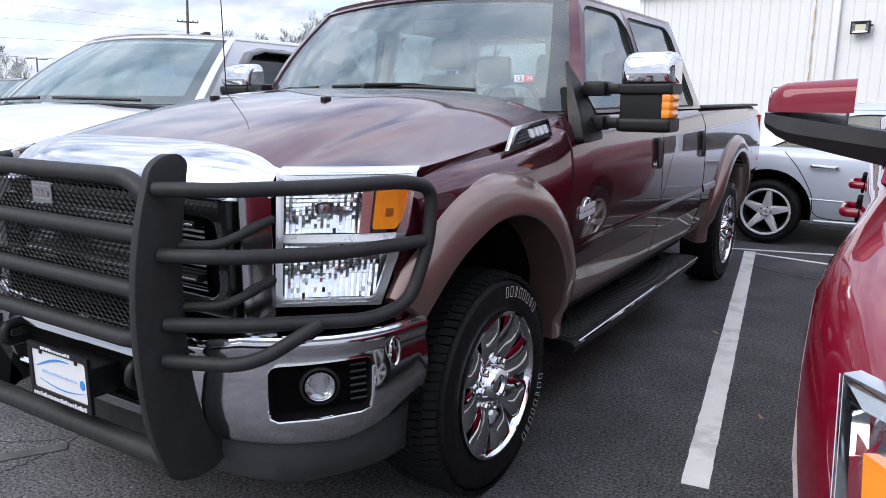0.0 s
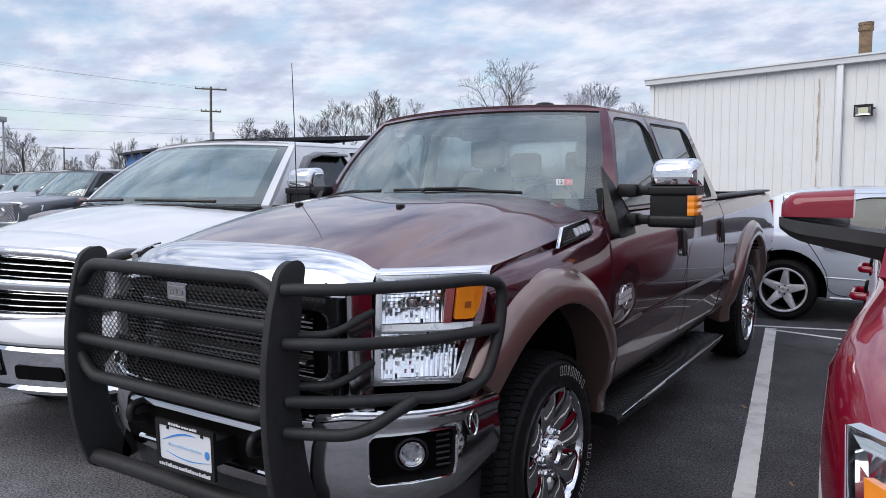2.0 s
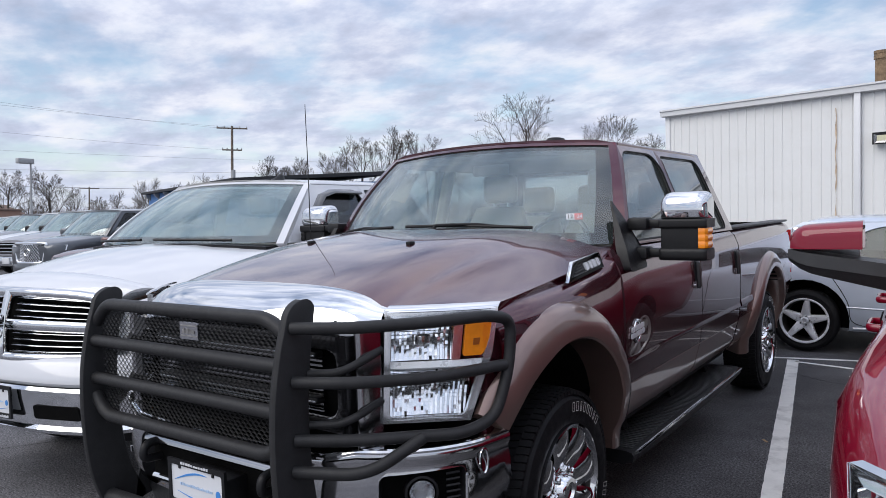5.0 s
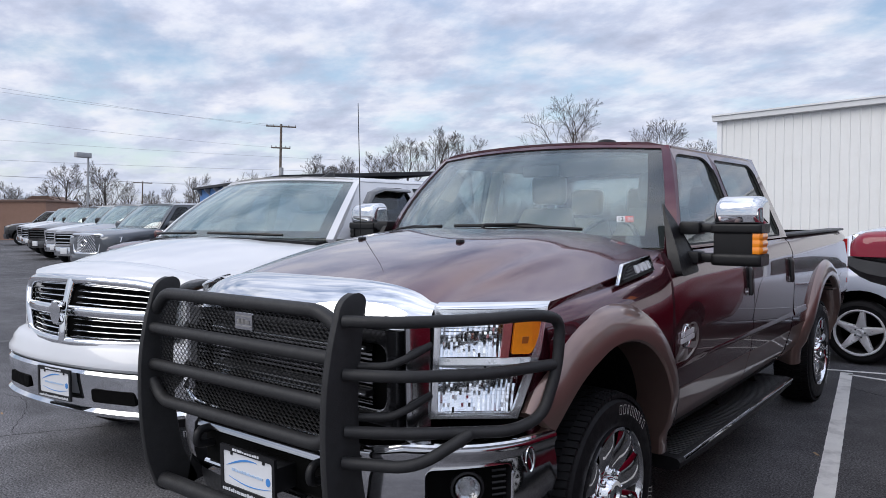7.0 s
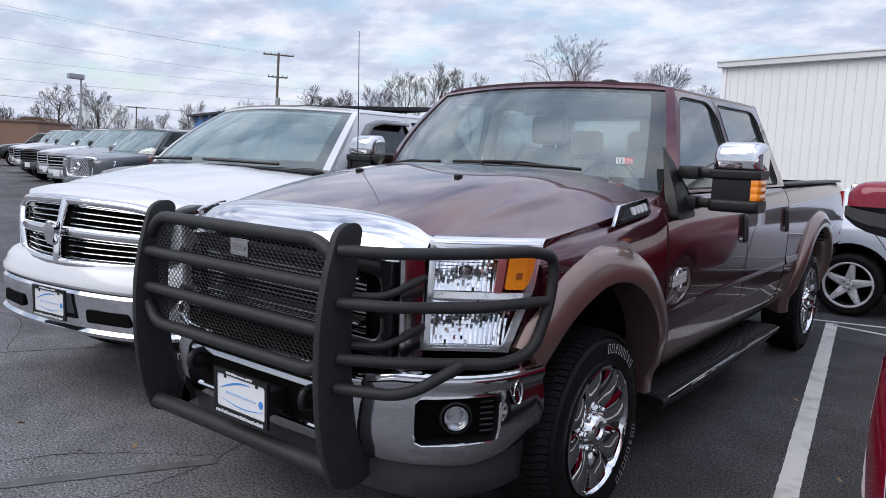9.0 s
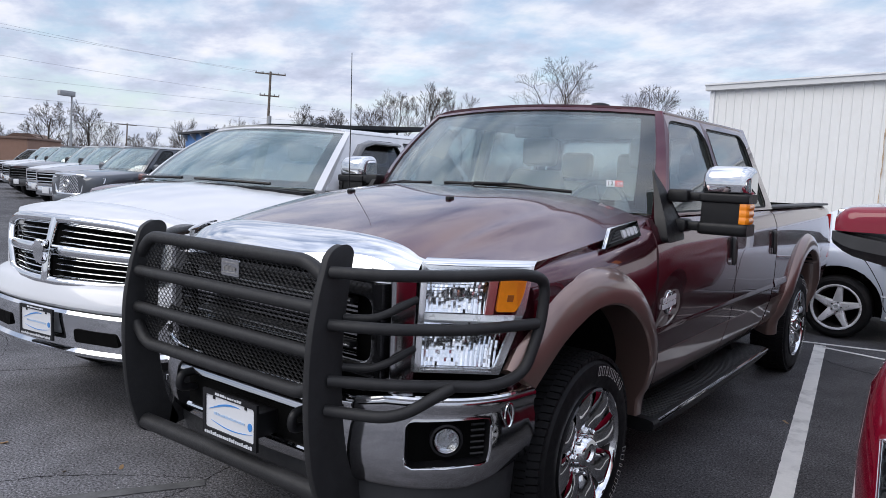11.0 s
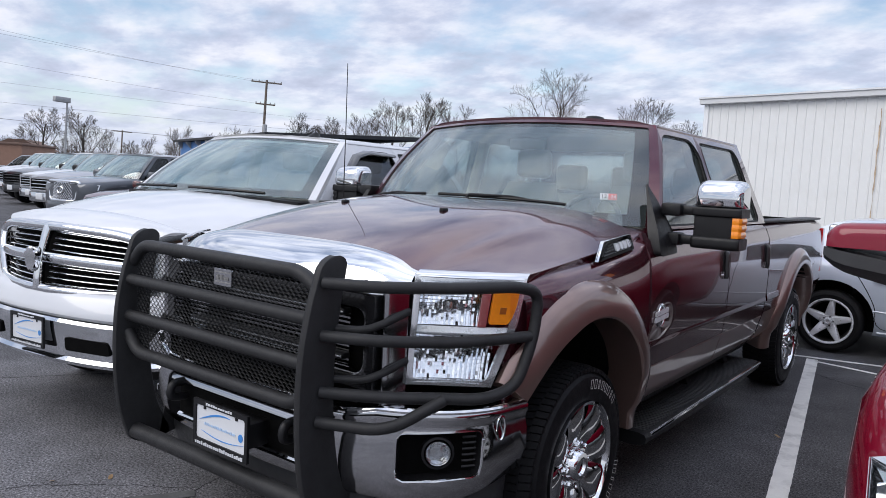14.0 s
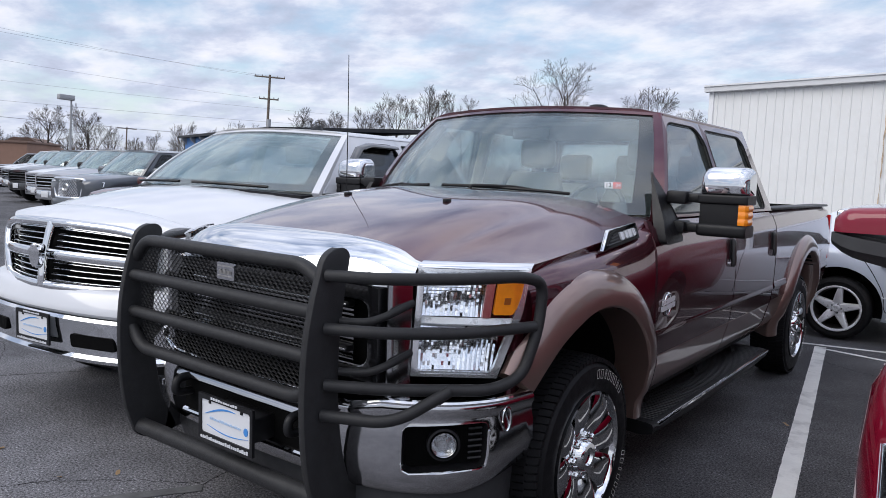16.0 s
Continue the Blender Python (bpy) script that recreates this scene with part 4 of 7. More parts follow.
def dealer_plate(parent, m):
    pl = new("dealer_plate")
    pl.parent, pl.matrix_basis = parent, m
    bm = bmesh.new()
    ring_cell(bm, [(-0.17, -0.092), (0.17, -0.092), (0.17, 0.092), (-0.17, 0.092)], 0.012, [0.028, 0.016, 0.020, 0.016], lambda a, b, d: (a, -0.012 + d, b), 0.012)
    part("plate_frame", bm, PLASTIC, pl, "black plastic plate frame")
    bm = bmesh.new()
    prism(bm, rounded([(-0.158, -0.068), (0.158, -0.068), (0.158, 0.078), (-0.158, 0.078)], 0.012), lambda a, b, d: (a, -0.006 + d, b), 0.004)
    part("plate_panel", bm, WHITEPL, pl, "white advertising panel")
    bm = bmesh.new()
    up_ = [(lerp(-0.135, 0.06, t), 0.012 + 0.045 * math.sin(t * math.pi * 0.62)) for t in [k / 16 for k in range(17)]]
    lo_ = [(a, b - 0.007 * (1 - abs(2 * k / 16 - 1) ** 2) - 0.001) for k, (a, b) in enumerate(up_)]
    prism(bm, up_ + lo_[::-1], lambda a, b, d: (a, -0.008 + d, b), 0.002)
    low = [(lerp(-0.12, 0.14, t), -0.03 - 0.014 * math.sin(t * math.pi)) for t in [k / 16 for k in range(17)]]
    prism(bm, low + [(a, b - 0.003 * math.sin(k / 16 * math.pi) - 0.0006) for k, (a, b) in enumerate(low)][::-1], lambda a, b, d: (a, -0.008 + d, b), 0.002)
    prism(bm, [(0.125 + 0.013 * math.cos(k * math.pi / 8), -0.004 + 0.016 * math.sin(k * math.pi / 8)) for k in range(16)], lambda a, b, d: (a, -0.008 + d, b), 0.002)
    part("swoosh", bm, BLUEPR, pl, "blue curved line and disc")
    bm = bmesh.new()
    bars_of_writing(bm, -0.10, 0.095, -0.004, 0.006, -0.0065, 19, 3)
    part("faint_writing", bm, material("pale_blue_print", (0.42, 0.55, 0.72), 0.5), pl)
    bm = bmesh.new()
    bars_of_writing(bm, -0.152, 0.15, -0.087, -0.073, -0.0125, 23, 4)
    part("frame_writing", bm, WHITEPL, pl)
    bm = bmesh.new()
    bars_of_writing(bm, -0.085, 0.085, 0.079, 0.088, -0.0125, 11, 5)
    part("frame_writing", bm, WHITEPL, pl)
    for a in (-0.10, 0.10):
        bm = bmesh.new()
        box(bm, a - 0.006, a + 0.006, -0.011, -0.004, 0.058, 0.070, bevel=0.002)
        part("plate_screw", bm, PLASTIC, pl)
    return pl


def maroon_pickup():
    root = thing("pickup_truck", "maroon and tan crew-cab pickup with black grille guard", "pickup truck", pose(-0.08, 0, 0))
    rows = [(0.44, 0.975, 0.64, 1.256, 0.02), (0.50, 1.0, 0.62, 1.260, 0.03), (0.75, 1.04, 0.56, 1.280, 0.05), (1.10, 1.056, 0.52, 1.304, 0.07), (1.42, 1.064, 0.50, 1.334, 0.10),
            (1.50, 1.066, 0.50, 1.362, 0.09), (1.60, 1.068, 0.50, 1.412, 0.06), (1.80, 1.07, 0.50, 1.425, 0.0), (3.86, 1.07, 0.50, 1.425, 0.0)]
    bed_rows = [(3.90, 1.068, 0.50, 1.42, 0.0), (5.6, 1.066, 0.50, 1.42, 0.0), (6.08, 1.05, 0.56, 1.42, 0.0), (6.16, 1.02, 0.60, 1.41, 0.0)]
    bm = bmesh.new()
    body_mesh(bm, rows, 0.08, two_tone=0.735)
    cab = part("cab_body", bm, [MAROON, TAN, UNDER], root)
    carve(cab, [oval_cut(0.965, 0.44, 0.58, 0.64, 0.5, 1.4), oval_cut(0.965, 0.44, 0.58, 0.64, -1.4, -0.5), box_cut(-0.93, 0.93, 1.95, 3.78, 0.8, 2.2)], 2)
    bm = bmesh.new()
    body_mesh(bm, bed_rows, 0.12, two_tone=0.735)
    bed = part("cargo_bed", bm, [MAROON, TAN, UNDER], root)
    carve(bed, [oval_cut(4.933, 0.44, 0.57, 0.62, 0.5, 1.4), oval_cut(4.933, 0.44, 0.57, 0.62, -1.4, -0.5), box_cut(-0.86, 0.86, 3.98, 6.08, 0.85, 2.2)], 2)
    for side in (1, -1):
        bm = bmesh.new()
        arch(bm, rows, 0.965, 0.46, (0.565, 0.615), (0.70, 0.77), 0.050, -2, 146, side)
        part("wheel_flare", bm, TAN, root, "tan painted wheel-arch flare")
        bm = bmesh.new()
        arch(bm, bed_rows, 4.933, 0.46, (0.56, 0.60), (0.67, 0.74), 0.050, -2, 184, side)
        part("wheel_flare", bm, TAN, root, "tan painted wheel-arch flare")
    for y in (0.965, 4.933):
        for x in (1.045, -1.045):
            wheel(root, x, y, 0.425, 0.285, 0.28, 8, False, CHROME, 84, letters=True, hub_r=0.095, wide=0.122)
    greenhouse(root, MAROON, (1.0, 1.42), (0.80, 1.985), (1.42, 1.76, 2.02, 2.16), (3.95, 3.74),
               [([(1.78, 1.42), (2.86, 1.42), (2.74, 1.985), (2.15, 1.985)], [0.015, 0.05, 0.045, 0.03], [0.05, 0.04, 0.12, 0.10]),
                ([(2.86, 1.42), (3.95, 1.42), (3.74, 1.985), (2.74, 1.985)], [0.015, 0.17, 0.05, 0.05], [0.03, 0.05, 0.07, 0.05])], lining=HEADLINING)

    # bonnet skin with a raised middle
    nose_line = spline([(-0.18, 0.216, 1.354), (0, 0.215, 1.355), (0.18, 0.217, 1.354), (0.36, 0.223, 1.350), (0.50, 0.232, 1.336), (0.60, 0.238, 1.312), (0.675, 0.232, 1.282), (0.745, 0.262, 1.276), (0.86, 0.375, 1.276), (0.962, 0.520, 1.272)], 91)[10:]

    def hood(u, v):
        s = 2 * u - 1
        t = abs(s) * 80
        i = min(int(t), 79)
        f = nose_line[i].lerp(nose_line[i + 1], t - i)
        k = abs(s)
        dome = lerp(0.16, 0.02, v)
        rise = (1 - dome) * (1 - k ** lerp(2.3, 4.0, v))
        e = max(0, min(1, (0.66 - k) / 0.24))
        rise += dome * e * e * (3 - 2 * e)
        b = Vector((k * 0.975, 1.385 + 0.26 * s * s, 1.385 + 0.147 * rise))
        p = f.lerp(b, v)
        w = lerp(v ** 1.4, 1 - (1 - v) ** 1.85, 1 - k ** 4)
        p.z = lerp(f.z, b.z, w) + 0.012 * math.sin(v * math.pi) * k * k
        # the ridge that runs back from over the headlamp
        r = math.exp(-((k - lerp(0.66, 0.80, v)) / 0.055) ** 2)
        p.z += 0.007 * r * math.sin(min(1, v * 1.25) * math.pi)
        p.x = math.copysign(p.x, s)
        return p
    bm = bmesh.new()
    patch(bm, hood, 72, 34, 0.03)
    part("bonnet", bm, MAROON, root)
    for s in (0.385, 0.645):
        p = hood(s, 0.50)
        bm = bmesh.new()
        box(bm, p.x - 0.013, p.x + 0.013, p.y - 0.016, p.y + 0.024, p.z - 0.005, p.z + 0.013, bevel=0.006)
        part("washer_nozzle", bm, PLASTIC, root)
    # cowl and wipers
    bm = bmesh.new()
    patch(bm, lambda u, v: Vector(((2 * u - 1) * 0.95, lerp(lerp(1.36, 1.60, (2 * u - 1) ** 2), lerp(1.48, 1.80, (2 * u - 1) ** 2), v), 1.405 + 0.105 * (1 - (2 * u - 1) ** 2) + 0.002 * v)), 24, 3, 0.02)
    part("cowl_panel", bm, PLASTIC, root)
    for x0, x1 in ((0.02, 0.52), (-0.82, -0.36)):
        bm = bmesh.new()
        sg = -1 if x0 < 0 else 1
        f = lambda x: (x, lerp(1.44, 1.72, (x / 0.95) ** 2) + 0.015, 1.462 + 0.05 * (1 - (x / 0.95) ** 2))
        pa, pb = Vector(f(x0)), Vector(f(x1))
        tube(bm, [pa + Vector((0, -0.05, -0.02)), pa + Vector((0.03, -0.02, 0.035)), pa.lerp(pb, 0.5) + Vector((0, 0.01, 0.045)), pb + Vector((0, 0.02, 0.025))], [0.013, 0.010, 0.007, 0.005], 8)
        part("wiper_arm", bm, PLASTIC, root)
        bm = bmesh.new()
        tube(bm, [Vector(f(lerp(x0 - 0.22, x1 + 0.05, k / 8))) + Vector((0, 0.02, 0.03)) for k in range(9)], 0.006, 6, flatten=1.6)
        part("wiper_blade", bm, PLASTIC, root)
    # chrome header over the grille
    def header(u, v):
        s = 2 * u - 1
        for i in range(79):
            if nose_line[i + 1].x >= abs(s) * 0.69:
                break
        g = (abs(s) * 0.69 - nose_line[i].x) / max(1e-6, nose_line[i + 1].x - nose_line[i].x)
        top = nose_line[i].lerp(nose_line[i + 1], g)
        a = v * math.pi / 2
        y = lerp(0.030 + 0.13 * abs(s) ** 3, top.y - 0.003, (1 - math.cos(a)) * 0.75 + 0.25 * v)
        z = lerp(1.222 - 0.02 * abs(s) ** 4, top.z + 0.002, math.sin(a) * 0.8 + 0.2 * v)
        return Vector((s * lerp(0.712, 0.69, v), y, z))
    bm = bmesh.new()
    patch(bm, header, 48, 14, 0.03)
    part("grille_header", bm, CHROME, root, "chrome grille header")
    # grille
    bm = bmesh.new()
    ring_cell(bm, [(-0.66, 0.83), (0.66, 0.83), (0.66, 1.215), (-0.66, 1.215)], 0.06, 0.022, lambda a, b, d: (a, 0.045 + 0.09 * (a / 0.7) ** 4 + d, b), 0.05)
    part("grille_surround", bm, CHROME, root, "chrome grille surround")
    bm = bmesh.new()
    ring_cell(bm, [(-0.64, 0.85), (0.64, 0.85), (0.64, 1.195), (-0.64, 1.195)], 0.06, 0.045, lambda a, b, d: (a, 0.055 + d, b), 0.06)
    part("grille_liner", bm, material("gloss_black", (0.01, 0.01, 0.011), 0.15, coat=1.0, var=0.1, scale=20), root)
    bm = bmesh.new()
    ring_cell(bm, [(-0.60, 0.89), (0.60, 0.89), (0.60, 1.155), (-0.60, 1.155)], 0.05, 0.012, lambda a, b, d: (a, 0.062 + d, b), 0.05)
    part("grille_inner_trim", bm, CHROME, root)
    for k in range(3):
        bm = bmesh.new()
        z = 0.93 + 0.085 * k
        box(bm, -0.50, 0.47, 0.075, 0.12, z, z + 0.026, bevel=0.008)
        part("grille_bar", bm, PLASTIC, root)
        bm = bmesh.new()
        box(bm, -0.495, 0.465, 0.072, 0.080, z + 0.009, z + 0.016, bevel=0.002)
        part("grille_bar_trim", bm, CHROME, root)
    for k in range(14):
        bm = bmesh.new()
        box(bm, -0.56, 0.46, 0.12, 0.14, 0.90 + 0.018 * k, 0.908 + 0.018 * k)
        part("grille_louvre", bm, DULLCHROME, root)
    # near-black sheet in place of the shade behind the grille
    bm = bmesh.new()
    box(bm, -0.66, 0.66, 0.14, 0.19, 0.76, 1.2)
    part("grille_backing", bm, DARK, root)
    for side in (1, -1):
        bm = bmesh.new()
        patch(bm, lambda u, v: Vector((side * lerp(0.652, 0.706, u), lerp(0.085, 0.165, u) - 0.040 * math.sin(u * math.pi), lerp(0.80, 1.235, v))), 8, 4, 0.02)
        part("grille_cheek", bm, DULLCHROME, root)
        # dark slab painted as the shade behind the headlamp
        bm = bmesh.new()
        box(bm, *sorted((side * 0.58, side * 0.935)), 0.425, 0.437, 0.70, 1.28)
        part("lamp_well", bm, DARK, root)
        # headlamp
        S = lambda p: (side * p[0], p[1], p[2])
        pos = quad_at(S((0.705, 0.165, 0.875)), S((0.960, 0.430, 0.865)), S((0.998, 0.488, 1.272)), S((0.712, 0.185, 1.277)), 0.018)
        hl = new("headlamp")
        hl.parent = root
        bm = bmesh.new()
        ring_cell(bm, [(0, 0), (0.86, 0), (1.0, 0.60), (1.0, 1), (0, 1)], 0.05, [0.055, 0.075, 0.045, 0.10, 0.055], lambda u, v, d: pos(u, v, 0.012 - d), 0.024)
        part("bezel", bm, SATINCHROME, hl, "bright chrome headlamp bezel")
        bm = bmesh.new()
        patch(bm, lambda u, v: pos(lerp(0.04, 0.92, u), lerp(0.485, 0.54, v), 0.004 - 0.012 * v), 10, 2, 0.015)
        part("divider", bm, ALLOY, hl)
        bm = bmesh.new()
        patch(bm, lambda u, v: pos(lerp(0.0, 1.0, u), 0.985, 0.012 - 0.02 * v * v) + Vector((0, 0.03 * v * v, 0.020 * v)), 14, 4, 0.008)
        part("top_trim", bm, CHROME, hl, "chrome strip over the headlamp")
        bm = bmesh.new()
        patch(bm, lambda u, v: pos(u, v, -0.15), 4, 4, 0.01)
        part("lamp_box", bm, GREYPL, hl)
        lamp_optics("main_reflector", hl, pos, 0.05, 0.66, 0.54, 0.90, 26, 11, 11, [REFLECT, DARK])
        lamp_optics("lower_reflector", hl, pos, 0.05, 0.84, 0.05, 0.47, 34, 12, 12, [REFLECT, DARK])
        bm = bmesh.new()
        box(bm, -0.018, 0.018, -0.04, 0.03, -0.018, 0.018, bevel=0.008)
        q = pos(0.38, 0.72, -0.06)
        for v in bm.verts:
            v.co += q
        part("bulb", bm, DULLCHROME, hl)
        bm = bmesh.new()
        prism(bm, rounded([(0.715, 0.575), (0.90, 0.575), (0.955, 0.68), (0.955, 0.885), (0.715, 0.87)], 0.02), lambda u, v, d: pos(u, v, -0.012 + d), 0.022)
        part("indicator", bm, AMBER, hl, "amber indicator lens")
        bm = bmesh.new()
        prism(bm, [(0.80, 0.67), (0.86, 0.67), (0.86, 0.73), (0.80, 0.73)], lambda u, v, d: pos(u, v, 0.0105 + d), 0.002)
        part("indicator_mark", bm, material("dark_amber", (0.30, 0.08, 0.01), 0.3), hl)
        bm = bmesh.new()
        patch(bm, lambda u, v: pos(lerp(0.62, 0.70, u), lerp(0.54, 0.87, v), -0.004), 2, 4, 0.01)
        part("indicator_reflector", bm, material("pinkish_reflector", (0.75, 0.45, 0.42), 0.12, 0.9), hl)
        bm = bmesh.new()
        prism(bm, [(0.05, 0.03), (0.45, 0.03), (0.83, 0.03), (0.98, 0.60), (0.98, 0.95), (0.5, 0.95), (0.05, 0.95)], lambda u, v, d: pos(u, v, 0.009 + d), 0.003)
        c = part("lens", bm, LENS, hl, "clear headlamp lens")
        c.visible_shadow = False
        # bumper pocket and fog lamp
        fg = new("fog_lamp")
        fg.parent = root

        def bpos(s, z, o):
            p, nrm = bumper_at(side * s)
            return Vector((p.x, p.y, z)) + nrm * o
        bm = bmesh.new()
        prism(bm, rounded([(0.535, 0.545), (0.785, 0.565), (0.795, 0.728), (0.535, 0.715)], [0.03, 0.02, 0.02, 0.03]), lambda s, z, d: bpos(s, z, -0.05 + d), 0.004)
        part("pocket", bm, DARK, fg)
        for k in range(6):
            bm = bmesh.new()
            tube(bm, [bpos(0.742, 0.585 + 0.022 * k, -0.03), bpos(0.785, 0.59 + 0.022 * k, -0.02)], 0.005, 6)
            part("pocket_rib", bm, PLASTIC, fg)
        bm = bmesh.new()
        tube(bm, [bpos(s, z, 0.017) for s, z in [(0.535, 0.58), (0.538, 0.556), (0.56, 0.546), (0.66, 0.551), (0.76, 0.561), (0.785, 0.572), (0.793, 0.61), (0.795, 0.70)]], 0.006, 8)
        part("pocket_rim", bm, CHROME, fg, "bright chrome pocket rim")
        q = bpos(0.665, 0.645, -0.012)
        nrm = bumper_at(side * 0.665)[1]
        mm = Matrix.Translation(q) @ nrm.to_track_quat("X", "Z").to_matrix().to_4x4()
        bm = bmesh.new()
        revolve(bm, [(-0.02, 0.062), (0.004, 0.060), (0.006, 0.052), (-0.004, 0.049)], 28)
        part("fog_housing", bm, PLASTIC, fg, m=mm)
        bm = bmesh.new()
        revolve(bm, [(-0.004, 0.049), (0.008, 0.045), (0.004, 0.040), (-0.014, 0.026), (-0.018, 0.0005)], 28)
        part("fog_bowl", bm, DULLCHROME, fg, m=mm)
        bm = bmesh.new()
        revolve(bm, [(0.004, 0.046), (0.014, 0.032), (0.018, 0.0005), (0.0165, 0.0005), (0.0125, 0.032), (0.003, 0.045), (0.004, 0.046)], 28)
        l2 = part("fog_lens", bm, LENS, fg, m=mm)
        l2.visible_shadow = False
        # tow eye trim
        q, nrm = bumper_at(side * 0.865, 0.014)
        bm = bmesh.new()
        ring = [(0.018 * math.cos(a), 0.045 * math.sin(a) - 0.004) for a in [2 * math.pi * k / 16 for k in range(17)]]
        tube(bm, [Vector((q.x, q.y, 0.735)) + Vector((-nrm.y, nrm.x, 0)) * a + Vector((0, 0, b)) for a, b in ring], 0.005, 6)
        part("bumper_eye", bm, CHROME, root, "chrome oval bumper trim")
    # bumper
    bm = bmesh.new()
    sec = [(-0.12, 0.79), (-0.03, 0.808), (0.0, 0.804), (0.012, 0.79), (0.014, 0.77), (0.004, 0.752), (0.002, 0.735), (0.012, 0.70), (0.016, 0.62), (0.010, 0.54), (-0.006, 0.475), (-0.03, 0.452), (-0.06, 0.45), (-0.12, 0.52)]
    rings = []
    for k in range(61):
        s = -1 + 2 * k / 60
        mid = max(0, 1 - abs(s) / 0.45)
        dip = 0.03 * (1 if abs(s) < 0.36 else max(0, 1 - (abs(s) - 0.36) / 0.10))
        rise = 0.09 * max(0, abs(s) - 0.72) / 0.28
        ring = []
        for o, z in sec:
            p, nrm = bumper_at(s, o)
            zz = z - dip * (1 if z > 0.6 else 0) + (rise if z < 0.62 else 0.012 * max(0, abs(s) - 0.7) / 0.3)
            ring.append((p.x, p.y, zz))
        rings.append(ring)
    loft(bm, rings)
    bumper = part("front_bumper", bm, [BUMPCHROME, PLASTIC], root, "chrome front bumper")
    cuts = []
    for side in (1, -1):
        cut = bmesh.new()
        prism(cut, rounded([(0.535, 0.545), (0.785, 0.565), (0.795, 0.728), (0.535, 0.715)], [0.03, 0.02, 0.02, 0.03]), lambda s, z, d: bumper_at(side * s, -0.052 + d)[0] + Vector((0, 0, z)), 0.09)
        cuts.append(cut)
    carve(bumper, cuts, 1)
    bm = bmesh.new()
    for side in (1, -1):
        tube(bm, [(bumper_at(side * s, 0.006)[0].x, bumper_at(side * s, 0.006)[0].y, 0.800 - 0.03 * (1 if s < 0.36 else max(0, 1 - (s - 0.36) / 0.10)) + 0.012 * max(0, s - 0.7) / 0.3) for s in [0.02 + 0.97 * k / 40 for k in range(41)]], 0.011, 8)
    part("bumper_lip", bm, CHROME, root, "bright chrome bumper lip")
    bm = bmesh.new()
    rings = []
    for k in range(41):
        s = -0.93 + 1.86 * k / 40
        p, nrm = bumper_at(s, -0.05)
        b = max(0, abs(s) - 0.6)
        rings.append([(p.x, p.y, 0.50), (p.x, p.y - 0.005, 0.40), (p.x * 0.985, p.y + 0.02, 0.31 + 0.16 * b), (p.x * 0.98, p.y + 0.06, 0.285 + 0.16 * b), (p.x * 0.97, p.y + 0.1, 0.50)])
    loft(bm, rings)
    part("front_valance", bm, GREYPL, root, "black plastic air dam")
    # closed near-black box painted as the shade of the intake
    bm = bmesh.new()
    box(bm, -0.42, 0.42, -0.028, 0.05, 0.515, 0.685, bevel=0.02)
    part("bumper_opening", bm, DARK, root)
    bm = bmesh.new()
    prism(bm, [(-0.050, 0.698), (-0.030, 0.694), (0.010, 0.750), (-0.004, 0.758), (-0.020, 0.748), (-0.046, 0.712)], lambda a, b, d: (-0.44 + d, a, b), 0.92)
    part("bumper_step", bm, BUMPCHROME, root, "bright chrome step of the bumper")
    bm = bmesh.new()
    tube(bm, [(-0.40, -0.035, 0.545), (0.46, -0.035, 0.545)], 0.012, 8)
    part("intake_strip", bm, CHROME, root)
    for side in (1, -1):
        bm = bmesh.new()
        tube(bm, bent([(side * 0.36, 0.02, 0.70), (side * 0.36, -0.10, 0.70), (side * 0.36, -0.11, 0.64), (side * 0.36, 0.02, 0.63)], 0.04), 0.018, 10)
        part("tow_hook", bm, PLASTIC, root)
    dealer_plate(root, pose(0.045, -0.14, 0.612, 0, 0, 0))
    bm = bmesh.new()
    box(bm, -0.10, 0.19, -0.13, -0.02, 0.56, 0.66, bevel=0.01)
    part("plate_bracket", bm, PLASTIC, root)
    # grille guard
    gg = new("grille_guard")
    gg.parent = root
    tagged(gg, "black powder-coated steel grille guard")
    for x in (0.505, -0.685):
        bm = bmesh.new()
        guard_post(bm, x)
        part("guard_post", bm, POWDER, gg)
    for z, y, sag in ((1.272, -0.105, 0.0), (1.115, -0.125, 0), (0.955, -0.13, 0), (0.800, -0.128, 0.0)):
        bm = bmesh.new()
        if z > 1.2 or z < 0.85:
            sg = -1 if z > 1.2 else 1
            tube(bm, bent([(-0.66, y, z + 0.08 * sg), (-0.58, y, z), (0.43, y, z), (0.52, y, z + 0.05 * sg)], 0.06), 0.026, 14)
        else:
            tube(bm, [(-0.655, y, z), (0.51, y, z)], 0.025, 14)
        part("cross_bar", bm, POWDER, gg)
    bm = bmesh.new()
    tube(bm, [(-0.655, -0.09, 0.420), (0.51, -0.09, 0.432)], 0.036, 16)
    part("lower_tube", bm, POWDER, gg)
    bm = bmesh.new()
    mesh_screen(bm, -0.645, 0.505, 0.80, 1.265, -0.098)
    scr = part("mesh_screen", bm, POWDER, gg, "black expanded-metal screen", angle=10)
    tagged(scr, kind="stuff")
    bm = bmesh.new()
    prism(bm, rounded([(-0.055, -0.033), (0.055, -0.033), (0.055, 0.033), (-0.055, 0.033)], 0.006), lambda a, b, d: (a - 0.017, -0.106 + d, b + 1.197), 0.006)
    part("guard_badge", bm, DULLCHROME, gg, "small bright metal badge")
    bm = bmesh.new()
    bars_of_writing(bm, -0.055, 0.022, 1.186, 1.206, -0.1065, 9, 8)
    box(bm, -0.065, 0.033, -0.108, -0.105, 1.215, 1.219)
